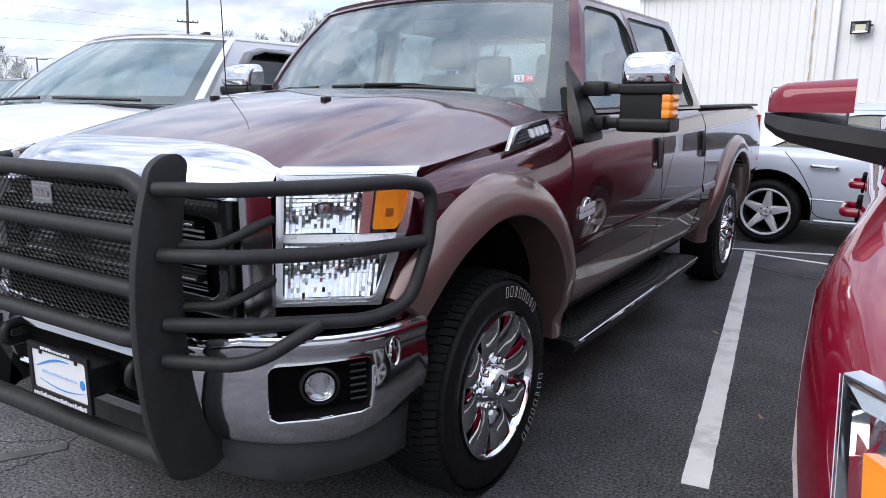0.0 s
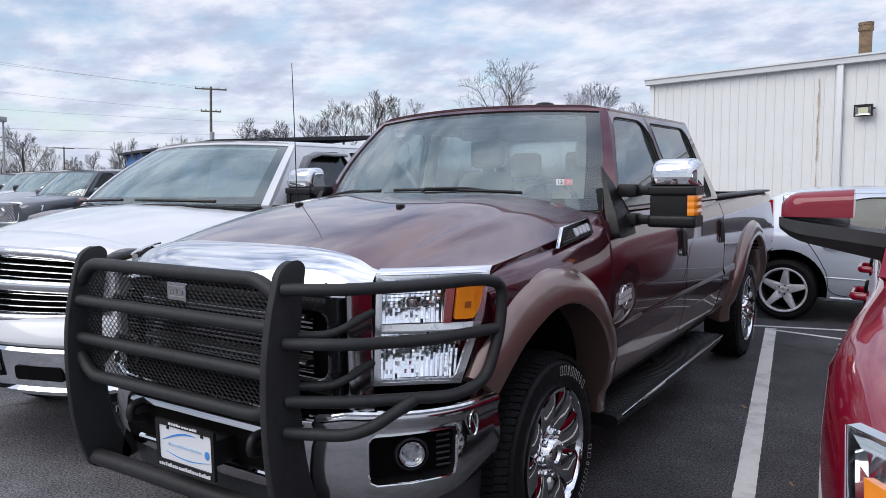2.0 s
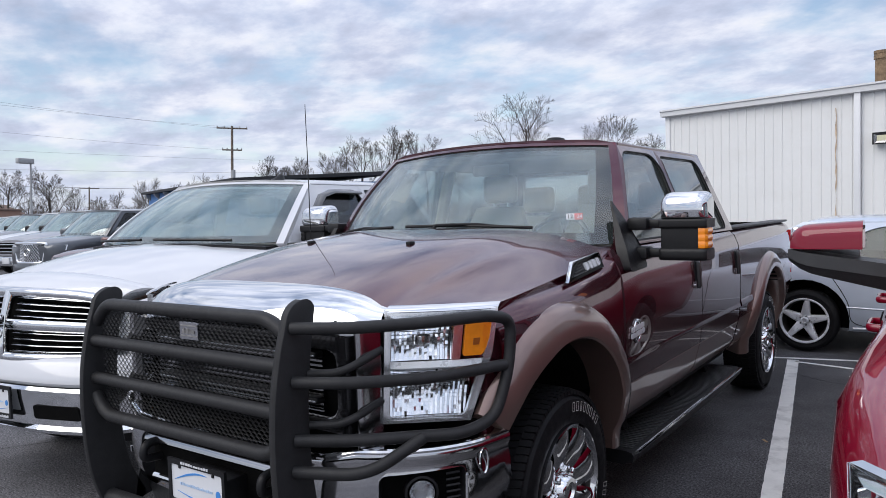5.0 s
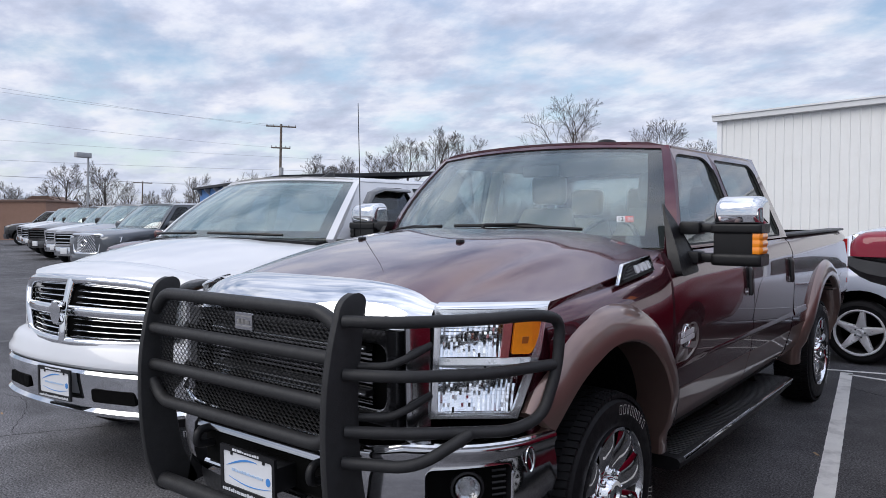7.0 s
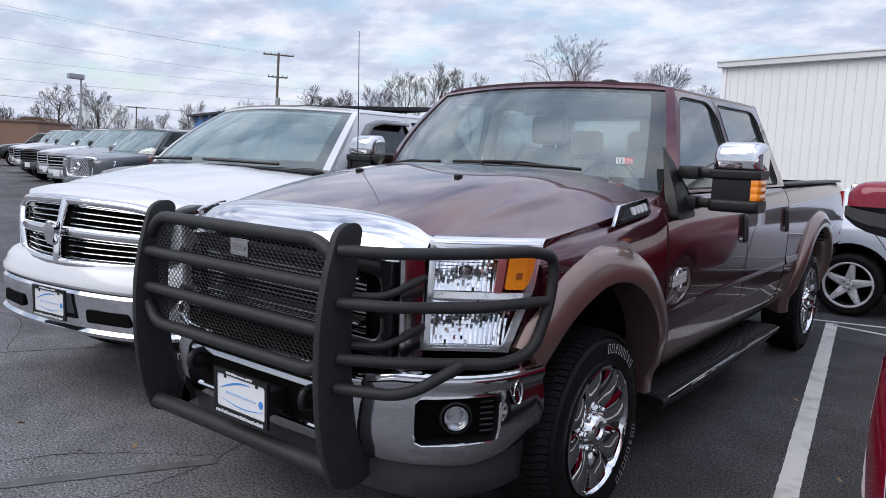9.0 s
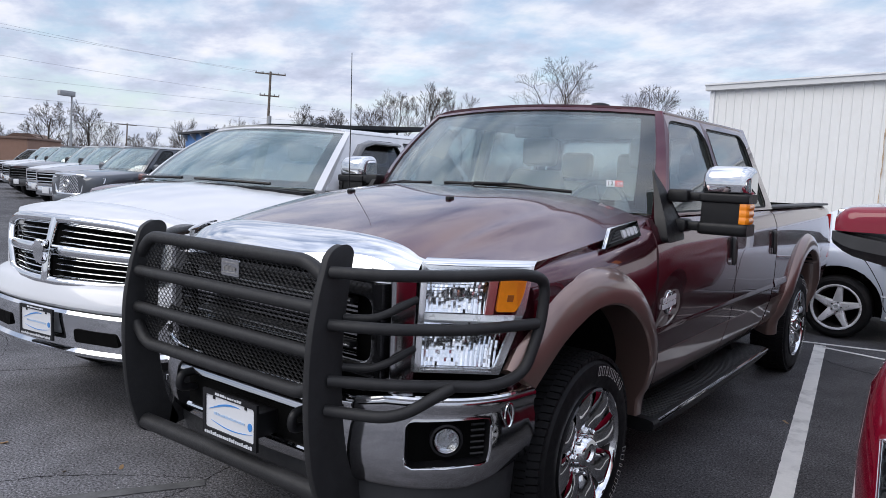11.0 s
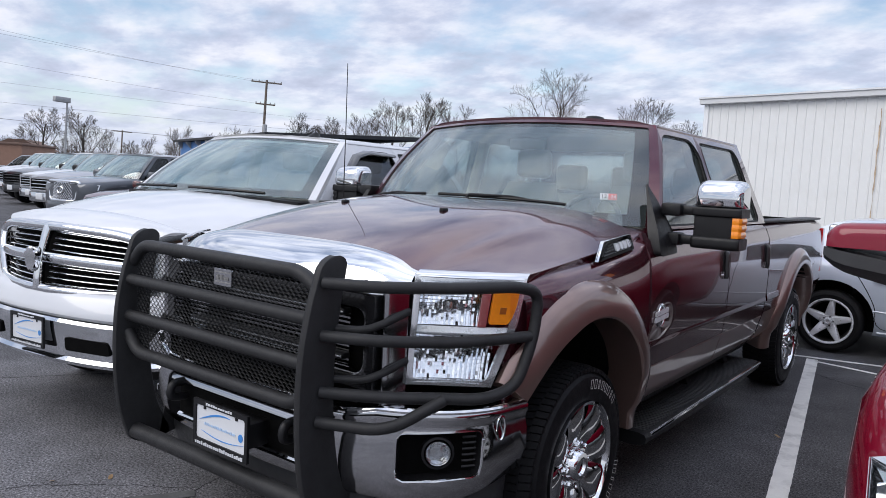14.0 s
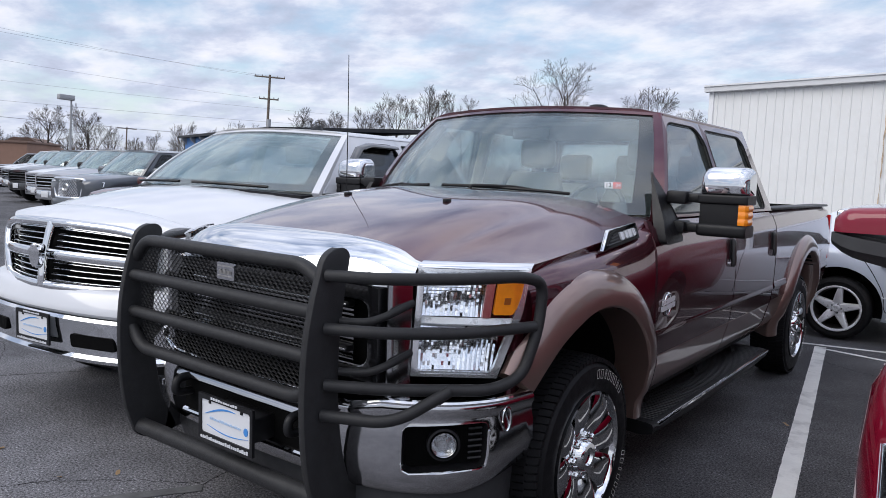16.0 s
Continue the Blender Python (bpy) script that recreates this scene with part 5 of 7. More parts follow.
    box(bm, -0.065, 0.033, -0.108, -0.105, 1.176, 1.180)
    part("badge_relief", bm, material("badge_grey", (0.32, 0.31, 0.30), 0.4, 0.6), gg)
    for side in (1, -1):
        hx = 0.54 if side > 0 else 0.66
        for name, pts in (("wing_bar", [(hx, -0.10, 1.245), (0.72, -0.02, 1.245), (0.90, 0.20, 1.245), (1.02, 0.40, 1.25), (1.035, 0.52, 1.22), (1.035, 0.50, 1.05), (1.02, 0.42, 0.88), (0.97, 0.30, 0.845), (0.72, 0.02, 0.855), (hx, -0.10, 0.86)]),
                          ("wing_bar", [(hx, -0.10, 1.06), (0.72, -0.02, 1.06), (0.90, 0.22, 1.05), (1.03, 0.48, 1.06)]),
                          ("wing_brace", [(hx, -0.11, 0.755), (0.78, -0.01, 0.755), (0.88, 0.17, 0.85)])):
            bm = bmesh.new()
            tube(bm, bent([(side * a, b, c) for a, b, c in pts], 0.09, 6), 0.0215, 12)
            part(name, bm, POWDER, gg)
        for z in (1.11, 0.93):
            bm = bmesh.new()
            tube(bm, bent([(side * hx, -0.03, z - 0.035), (side * 0.64, 0.02, z - 0.03), (side * 0.69, 0.07, z + 0.0), (side * 0.705, 0.17, z + 0.03)], 0.05), 0.0145, 12)
            part("guard_strut", bm, POWDER, gg)
        bm = bmesh.new()
        prism(bm, [(0.02, 0.36), (0.30, 0.42), (0.30, 0.50), (0.05, 0.50)], lambda a, b, d: (side * (0.532 if side > 0 else 0.657) + d, a, b), 0.008)
        part("guard_foot", bm, POWDER, gg)
    return root, rows, bed_rows


maroon_truck, FR, FB = maroon_pickup()

# ---- maroon pickup: doors, trim, mirrors, cabin ----
def writing(name, text, size, mat, parent, m, depth=0.0006):
    cu = bpy.data.curves.new(name, "FONT")
    cu.body, cu.size, cu.extrude, cu.align_x, cu.align_y = text, size, depth, "CENTER", "CENTER"
    tmp = new(name, cu)
    bpy.context.view_layer.update()
    me = bpy.data.meshes.new_from_object(tmp.evaluated_get(bpy.context.evaluated_depsgraph_get()))
    bpy.data.objects.remove(tmp)
    bpy.data.curves.remove(cu)
    me.materials.clear()
    me.materials.append(mat)
    ob = new(name, me)
    ob.parent, ob.matrix_basis = parent, m
    return ob


def flip_x(bm):
    for v in bm.verts:
        v.co.x = -v.co.x
    bmesh.ops.reverse_faces(bm, faces=bm.faces[:])


def on_side(rows, side, off=0.0):
    return lambda y, z, d=0.0: (side * (side_x(rows, y, z) + off + d), y, z)


def pickup_trim(root, rows, bed_rows):
    for side in (1, -1):
        # doors
        for name, y0, y1 in (("front_door", 1.56, 2.845), ("rear_door", 2.857, 3.845)):
            dr = new(name)
            dr.parent = root
            low0 = y0 + 0.10 if name == "front_door" else y0
            hi1, lo1 = (y1, y1) if name == "front_door" else (y1, y1 - 0.10)
            bm = bmesh.new()
            side_panel(bm, rows, [(y0, 0.745), (hi1, 0.745), (hi1, 1.41), (y0, 1.41)], 0.006, 12, 14)
            if side < 0:
                flip_x(bm)
            part("door_skin", bm, MAROON, dr)
            bm = bmesh.new()
            side_panel(bm, rows, [(low0, 0.54), (lo1, 0.54), (hi1, 0.738), (y0, 0.738)], 0.006, 12, 6)
            if side < 0:
                flip_x(bm)
            part("lower_door_skin", bm, TAN, dr, "tan lower door panel")
            hy = y1 - 0.105
            fn = on_side(rows, side, 0.006)
            bm = bmesh.new()
            prism(bm, rounded([(hy - 0.040, 1.105), (hy + 0.040, 1.105), (hy + 0.040, 1.275), (hy - 0.040, 1.275)], 0.03), lambda y, z, d: fn(y, z, 0.001 + d), 0.002)
            part("handle_recess", bm, PLASTIC, dr)
            bm = bmesh.new()
            tube(bm, bent([fn(hy, 1.262, 0), fn(hy, 1.255, 0.008), fn(hy, 1.125, 0.008), fn(hy, 1.115, 0)], 0.02), 0.009, 10, flatten=2.6)
            part("door_handle", bm, BLACKP, dr, "black upright door handle")
            bm = bmesh.new()
            ring_cell(bm, [(hy - 0.040, 1.105), (hy + 0.040, 1.105), (hy + 0.040, 1.150), (hy - 0.040, 1.150)], 0.012, 0.009, lambda y, z, d: fn(y, z, 0.010 - d), 0.008)
            part("handle_end", bm, DULLCHROME, dr)
            if name == "front_door":
                bm = bmesh.new()
                q = Vector(fn(hy - 0.03, 1.125, 0.004))
                revolve(bm, [(-0.004, 0.014), (0.004, 0.014), (0.005, 0.008), (0.003, 0.0005)], 14)
                if side < 0:
                    flip_x(bm)
                part("door_lock", bm, CHROME, dr, m=Matrix.Translation(q))
        # crease moulding between the colours
        for y0, y1, rr in ((1.57, 3.85, rows), (3.905, 4.30, bed_rows), (5.58, 6.10, bed_rows)):
            bm = bmesh.new()
            rings = []
            n = 16
            for k in range(n + 1):
                y = lerp(y0, y1, k / n)
                b = side_x(rr, y, 0.87)
                rings.append([(side * (b - 0.01), y, 0.84), (side * (b + 0.010), y, 0.846), (side * (b + 0.0125), y, 0.858), (side * (b + 0.003), y, 0.895), (side * (b - 0.01), y, 0.90)])
            loft(bm, rings)
            part("side_moulding", bm, MAROON, root)
        # fender vent badge
        fn = lambda y, z, d=0.0: (side * (0.992 - 0.42 * (z - 1.31) + 0.03 * (y - 1.2) + d), y, z)
        bd = new("fender_badge")
        bd.parent = root
        out = [(1.07, 1.298), (1.47, 1.338), (1.475, 1.405), (1.18, 1.380)]
        bm = bmesh.new()
        ring_cell(bm, out, [0.01, 0.015, 0.015, 0.05], 0.013, lambda y, z, d: fn(y, z, 0.016 - d), 0.016)
        part("badge_frame", bm, CHROME, bd, "chrome vent frame")
        bm = bmesh.new()
        prism(bm, rounded(out, 0.01), lambda y, z, d: fn(y, z, 0.002 + d), 0.004)
        part("badge_panel", bm, PLASTIC, bd)
        for k, (y, w) in enumerate(((1.30, 0.03), (1.345, 0.022), (1.385, 0.034), (1.43, 0.030))):
            bm = bmesh.new()
            z0 = lerp(1.298, 1.338, (y - 1.07) / 0.40) + 0.014
            prism(bm, rounded([(y - w / 2, z0), (y + w / 2, z0 + 0.004), (y + w / 2, z0 + 0.036), (y - w / 2, z0 + 0.033)], 0.006), lambda y2, z, d: fn(y2, z, 0.006 + d), 0.010)
            part("badge_block", bm, ALLOY, bd)
        for k in range(4):
            bm = bmesh.new()
            z = 1.318 + 0.013 * k
            tube(bm, [fn(1.15 + 0.022 * k, z, 0.008), fn(1.275, z + 0.012, 0.008)], 0.0035, 6)
            part("badge_slat", bm, GREYPL, bd)
        # door emblem
        fe = on_side(rows, side, 0.006)
        em = new("door_emblem")
        em.parent = root
        bm = bmesh.new()
        cy, cz = 1.70, 1.0
        ring = [(cy + 0.042 * math.cos(a), cz + 0.054 * math.sin(a)) for a in [2 * math.pi * k / 20 for k in range(20)]]
        tube(bm, [fe(y, z, 0.003) for y, z in ring + ring[:1]], 0.007, 8)
        part("emblem_ring", bm, CHROME, em, "chrome oval emblem")
        for dz, w in ((0.016, 0.080), (-0.014, 0.085)):
            bm = bmesh.new()
            prism(bm, rounded([(cy - w, cz + dz - 0.016), (cy + w, cz + dz - 0.004), (cy + w, cz + dz + 0.020), (cy - w, cz + dz + 0.008)], 0.006), lambda y, z, d: fe(y, z, 0.003 + d), 0.007)
            part("emblem_bar", bm, ALLOY, em)
        # running board
        rb = new("running_board")
        rb.parent = root
        bm = bmesh.new()
        sec = [(0.78, 0.355), (0.78, 0.392), (0.82, 0.399), (1.045, 0.399), (1.078, 0.392), (1.088, 0.374), (1.080, 0.345), (1.02, 0.330), (0.84, 0.335)]
        rings = [[(side * x * (1 if 0.03 < t < 0.97 else 0.985), lerp(1.64, 3.86, t), z) for x, z in sec] for t in (0, 0.012, 0.03, 0.25, 0.5, 0.75, 0.97, 0.988, 1)]
        loft(bm, rings)
        part("board", bm, PLASTIC, rb, "black ribbed step board")
        one = None
        for k in range(72):
            mm = pose(side * 0.93, 1.70 + k * 0.0295, 0.399)
            if one is None:
                # ribs paler than the board: the light they catch put into the colour
                bm = bmesh.new()
                box(bm, -0.115, 0.115, -0.006, 0.006, 0, 0.005, bevel=0.002, seg=1)
                one = part("tread_rib", bm, GREYPL, rb, m=mm)
            else:
                share("tread_rib", one, rb, mm)
        bm = bmesh.new()
        tube(bm, [(side * 1.074, 1.68, 0.389), (side * 1.074, 3.83, 0.389)], 0.011, 8)
        part("bright_edge", bm, CHROME, rb, "chrome edge strip")
        for y in (1.95, 2.75, 3.55):
            bm = bmesh.new()
            prism(bm, [(0.72, 0.55), (0.84, 0.55), (0.92, 0.36), (0.82, 0.35)], lambda a, b, d: (side * a, y + d, b), 0.07)
            part("step_bracket", bm, UNDER, rb)
        # ribbed sill pad
        bm = bmesh.new()
        fn2 = on_side(rows, side, 0.0)
        for k in range(60):
            y = 1.66 + k * 0.034
            tube(bm, [fn2(y, 0.515, 0.004), fn2(y + 0.006, 0.545, 0.006)], 0.006, 5)
        tagged(part("sill_pad", bm, PLASTIC, root), kind="stuff")
        # towing mirror
        mr = new("towing_mirror")
        mr.parent = root
        bm = bmesh.new()
        top = 1.66 if side > 0 else 1.54
        sail = rounded([(1.60, 1.30), (1.84, 1.31), (1.83, 1.42), (1.80, top - 0.08), (1.735, top), (1.70, top - 0.10), (1.62, 1.41)], [0.03, 0.03, 0.05, 0.05, 0.02, 0.08, 0.05])
        prism(bm, sail, lambda y, z, d: (side * (1.0 - 0.30 * (z - 1.42) + d * (1 - 0.85 * max(0.0, min(1.0, (z - 1.42) / 0.2)))), y, z), 0.055)
        bmesh.ops.bevel(bm, geom=[e for e in bm.edges if e.calc_face_angle(0) > 0.9], offset=0.010, segments=2, affect="EDGES")
        part("mirror_sail", bm, PLASTIC, mr)
        for z, h in ((1.530, 0.024), (1.382, 0.024)):
            bm = bmesh.new()
            box(bm, 1.0, 1.105, 1.775, 1.885, z - h * 1.35, z + h * 1.35, bevel=0.014)
            if side < 0:
                flip_x(bm)
            part("arm_socket", bm, PLASTIC, mr)
            bm = bmesh.new()
            box(bm, 1.08, 1.20, 1.805, 1.88, z - h * 0.95, z + h * 0.95, bevel=0.014)
            if side < 0:
                flip_x(bm)
            part("mirror_arm", bm, PLASTIC, mr)

        def lobe(bm, x0, x1, z0, z1, y0, y1, r=0.03, soft=1.0):
            rings = []
            for t, k in ((0, 0.86), (0.025, 0.94), (0.07, 0.985), (0.14, 1.0), (0.84, 1.0), (0.93, 0.985), (0.975, 0.94), (1, 0.84)):
                k = 1 - (1 - k) * soft
                poly = rounded([(y0, z0), (y1, z0), (y1, z1), (y0, z1)], r, 4)
                cy_, cz_ = (y0 + y1) / 2, (z0 + z1) / 2
                rings.append([(side * lerp(x0, x1, t), cy_ + (y - cy_) * k, cz_ + (z - cz_) * k) for y, z in poly])
            loft(bm, rings)
        bm = bmesh.new()
        # the cap: a half-round chrome shell, its front lower edge cut in under
        sec = rounded([(1.835, 1.548), (1.800, 1.556), (1.792, 1.59), (1.800, 1.655), (1.850, 1.684), (1.945, 1.688), (1.950, 1.55)], [0.006, 0.006, 0.02, 0.04, 0.05, 0.02, 0.006], 4)
        rings = []
        for t, k in ((0, 0.70), (0.03, 0.86), (0.09, 0.96), (0.2, 1.0), (0.8, 1.0), (0.91, 0.96), (0.97, 0.86), (1, 0.70)):
            rings.append([(side * lerp(1.158, 1.388, t), 1.95 + (y - 1.95) * k, 1.55 + (z - 1.55) * k) for y, z in sec])
        loft(bm, rings)
        part("mirror_cap", bm, CHROME, mr, "chrome mirror cap")
        bm = bmesh.new()
        lobe(bm, 1.155, 1.392, 1.505, 1.552, 1.795, 1.955, 0.012, 0.5)
        part("upper_shell", bm, PLASTIC, mr)
        bm = bmesh.new()
        lobe(bm, 1.155, 1.390, 1.345, 1.408, 1.795, 1.955, 0.022, 0.8)
        part("lower_shell", bm, PLASTIC, mr)
        bm = bmesh.new()
        lobe(bm, 1.165, 1.352, 1.39, 1.525, 1.808, 1.945, 0.006, 0.25)
        part("mirror_body", bm, PLASTIC, mr)
        bm = bmesh.new()
        rings = []
        for k in range(25):
            z = lerp(1.407, 1.507, k / 24)
            o = 0.005 * abs(math.sin(k / 24 * 3 * math.pi))
            rings.append([(side * xx, yy, z) for xx, yy in ((1.350, 1.803), (1.382, 1.805 - o), (1.390 + o, 1.815), (1.390 + o, 1.90), (1.350, 1.90))])
        loft(bm, rings)
        part("mirror_indicator", bm, AMBER if side > 0 else PLASTIC, mr, "ribbed amber mirror lamp" if side > 0 else "")
        bm = bmesh.new()
        box(bm, 1.18, 1.37, 1.948, 1.957, 1.38, 1.66, bevel=0.002)
        if side < 0:
            flip_x(bm)
        part("mirror_glass", bm, CHROME, mr)
        # tail lamp, rail cap
        bm = bmesh.new()
        rings = [[(side * (1.0 + o), y, z) for o, y in ((-0.06, 6.00), (0.05, 6.03), (0.052, 6.10), (0.03, 6.165), (-0.06, 6.17))] for z in (0.92, 0.94, 1.15, 1.32, 1.34)]
        loft(bm, rings)
        part("tail_lamp", bm, REDLENS, root, "red tail lamp")
        bm = bmesh.new()
        box(bm, 0.855, 1.0, 3.93, 6.13, 1.418, 1.438, bevel=0.008)
        if side < 0:
            flip_x(bm)
        part("bed_rail_cap", bm, PLASTIC, root)
        # mud guard lip behind the front wheel
        # cabin pillars
        bm = bmesh.new()
        xz = lambda z: lerp(1.0, 0.80, (z - 1.42) / 0.565) - 0.055
        tube(bm, [(side * (xz(1.44)), 1.88, 1.44), (side * xz(1.95), 2.22, 1.95)], 0.035, 8)
        tube(bm, [(side * xz(1.30), 2.86, 1.30), (side * xz(1.95), 2.76, 1.95)], 0.05, 8)
        part("pillar_trim", bm, LEATHER, root, "pale tan pillar trim")
    bm = bmesh.new()
    patch(bm, lambda u, v: Vector(((2 * u - 1) * 0.9, lerp(lerp(1.48, 1.82, (2 * u - 1) ** 2), 2.12, v), 1.415 + 0.05 * math.sin(v * math.pi) * (0.6 + 0.4 * math.cos((2 * u - 1.35) * 4)))), 24, 6, 0.2)
    part("dashboard", bm, BLKLEATHER, root)
    for x, y in ((0.43, 2.28), (-0.43, 2.30)):
        seat(root, x, y, 1.02, LEATHER, 0.62, 0.54)
    for x in (-0.5, 0.0, 0.5):
        seat(root, x, 3.05, 1.0, LEATHER, 0.56, 0.5)
    bm = bmesh.new()
    c = Vector((0.43, 2.13, 1.40))
    rot = Euler((radians(62), 0, 0)).to_matrix()
    ring = [c + rot @ Vector((0.195 * math.cos(a), 0.195 * math.sin(a), 0)) for a in [2 * math.pi * k / 32 for k in range(33)]]
    tube(bm, ring, 0.016, 10)
    for a in (0.2, math.pi - 0.2, -math.pi / 2):
        tube(bm, [c, c + rot @ Vector((0.19 * math.cos(a), 0.19 * math.sin(a), 0))], 0.014, 8)
    box(bm, c.x - 0.07, c.x + 0.07, c.y - 0.05, c.y, c.z - 0.06, c.z + 0.06, bevel=0.02)
    part("steering_wheel", bm, BLKLEATHER, root)
    bm = bmesh.new()
    box(bm, -0.13, 0.13, 2.10, 2.13, 1.83, 1.90, bevel=0.012)
    part("rear_view_mirror", bm, BLKLEATHER, root)
    # roof puck and whip aerial
    bm = bmesh.new()
    revolve(bm, [(-0.03, 0.075), (0.0, 0.07), (0.028, 0.055), (0.036, 0.03), (0.037, 0.0005)], 24)
    for v in bm.verts:
        v.co = (v.co.y, v.co.z * 1.4, v.co.x)
    part("roof_antenna", bm, PLASTIC, root, m=pose(0.11, 2.80, 2.072))
    ae = new("aerial")
    ae.parent = root
    bm = bmesh.new()
    tube(bm, [(-0.90, 1.42, 1.38), (-0.90, 1.42, 1.45)], [0.02, 0.010], 10)
    part("aerial_base", bm, PLASTIC, ae)
    bm = bmesh.new()
    tube(bm, [(-0.90, 1.42, 1.44), (-0.895, 1.415, 1.9), (-0.885, 1.40, 2.30)], [0.0035, 0.003, 0.0022], 6)
    part("aerial_whip", bm, PLASTIC, ae)
    # inspection sticker inside the screen
    st = new("inspection_sticker")
    st.parent = root
    n = Vector((0.42, -0.75, 0.52)).normalized()
    m = Matrix.Translation((0.735, 1.730, 1.575)) @ Euler((radians(60), 0, radians(27))).to_matrix().to_4x4()
    st.matrix_basis = m
    bm = bmesh.new()
    box(bm, -0.043, 0.0, -0.019, 0.019, -0.001, 0.0)
    part("white_half", bm, WHITEPL, st)
    bm = bmesh.new()
    box(bm, 0.0, 0.043, -0.019, 0.019, -0.001, 0.0)
    part("red_half", bm, material("pale_red_print", (0.62, 0.20, 0.20), 0.5), st)
    writing("month_number", "12", 0.032, DARK, st, pose(-0.023, 0, 0.001))
    writing("year_number", "24", 0.028, WHITEPL, st, pose(0.026, 0, 0.001))


pickup_trim(maroon_truck, FR, FB)

# ---- other vehicles ----
def strip_lamp(parent, pos, mat_box=None, amber=True, seed=1):
    """A plain headlamp on a patch: chrome bowl, bezel and clear lens."""
    hl = new("headlamp")
    hl.parent = parent
    bm = bmesh.new()
    ring_cell(bm, [(0, 0), (1, 0), (1, 1), (0, 1)], 0.05, [0.08, 0.06, 0.08, 0.06], lambda u, v, d: pos(u, v, 0.006 - d), 0.03)
    part("bezel", bm, mat_box or DULLCHROME, hl)
    lamp_optics("reflector", hl, pos, 0.05, 0.95, 0.06, 0.94, 6, 4, seed, [REFLECT, DARK])
    if amber:
        bm = bmesh.new()
        patch(bm, lambda u, v: pos(lerp(0.62, 0.84, u), lerp(0.40, 0.80, v), 0.0), 2, 2, 0.02)
        part("indicator", bm, AMBER, hl)
    bm = bmesh.new()
    patch(bm, lambda u, v: pos(u, v, 0.008), 6, 4, 0.003)
    c = part("lens", bm, LENS, hl)
    c.visible_shadow = False
    return hl


def door_mirror(parent, x, y, z, side, cap, arm=PLASTIC, size=(0.24, 0.16, 0.20)):
    """A door mirror with its cap, its foot and its glass."""
    mr = new("door_mirror")
    mr.parent, mr.matrix_basis = parent, pose(side * x, y, z)
    w, d, h = size
    bm = bmesh.new()
    rings = []
    for k in range(9):
        t = k / 8
        s = 0.55 + 0.45 * math.sin(min(1, t * 1.6) * math.pi / 2) if t < 0.62 else 1 - 0.35 * ((t - 0.62) / 0.38) ** 2
        rings.append([(side * lerp(0, w, t), d * 0.5 * s * math.copysign(abs(math.cos(a)) ** 0.6, math.cos(a)), h * 0.5 * s * math.copysign(abs(math.sin(a)) ** 0.6, math.sin(a))) for a in [2 * math.pi * i / 20 for i in range(20)]])
    loft(bm, rings)
    part("cap", bm, cap, mr)
    bm = bmesh.new()
    box(bm, min(0.02 * side, (w - 0.02) * side), max(0.02 * side, (w - 0.02) * side), d * 0.42, d * 0.52, -h * 0.42, h * 0.42, bevel=0.01)
    part("mirror_glass", bm, CHROME, mr)
    bm = bmesh.new()
    tube(bm, [(-side * 0.10, 0.02, -h * 0.55), (side * 0.02, 0, -h * 0.42), (side * 0.10, 0, -h * 0.35)], [0.04, 0.035, 0.03], 10)
    part("foot", bm, arm, mr)
    return mr


def vehicle(name, label, cat, m, paint, rows, belt, roof, wind, back, windows, wheels, glass=None, bed=None, group="", wheel_kw=None, cavity=None, side_glass=None):
    root = thing(name, label, cat, m, group)
    bm = bmesh.new()
    body_mesh(bm, rows, 0.16)
    b = part("body", bm, [paint, UNDER], root)
    kw = dict(r=0.40, rim=0.25, width=0.26, spokes=6, twin=False, lugs=0, hub_r=0.06, wide=0.07)
    kw.update(wheel_kw or {})
    cuts = []
    track = wheels[0]
    for y in wheels[1:]:
        for sd in (1, -1):
            cuts.append(cyl_cut(y, kw["r"] + 0.02, kw["r"] + 0.09, *sorted((sd * (track - 0.42), sd * 1.5)), n=32))
    if cavity:
        cuts.append(box_cut(*cavity))
    if bed:
        cuts.append(box_cut(*bed))
    carve(b, cuts, 1)
    greenhouse(root, paint, belt, roof, wind, back, windows, glass, side_glass)
    for y in wheels[1:]:
        for x in (track, -track):
            wheel(root, x, y, **kw)
    return root


def low_windows(y0, y1, y2, bz, rz, ty0, ty1, ty2):
    return [([(y0, bz), (y1, bz), (ty1, rz), (ty0, rz)], [0.02, 0.05, 0.05, 0.07], [0.05, 0.03, 0.05, 0.09]),
            ([(y1, bz), (y2, bz), (ty2, rz), (ty1, rz)], [0.02, 0.10, 0.05, 0.05], [0.03, 0.05, 0.06, 0.03])]


# white pickup
WHITE_TRUCK_ROWS = [(0.27, 0.90, 0.52, 1.165, 0.09), (0.40, 0.95, 0.48, 1.220, 0.09), (0.6, 0.985, 0.46, 1.272, 0.10), (0.9, 1.0, 0.44, 1.330, 0.10), (1.05, 1.0, 0.44, 1.356, 0.095), (1.25, 1.005, 0.44, 1.392, 0.06), (1.45, 1.005, 0.44, 1.420, 0.03),
                    (1.65, 1.005, 0.44, 1.435, 0.0), (3.6, 1.005, 0.44, 1.435, 0.0), (5.7, 1.0, 0.5, 1.42, 0.0), (5.8, 0.97, 0.6, 1.41, 0.0)]


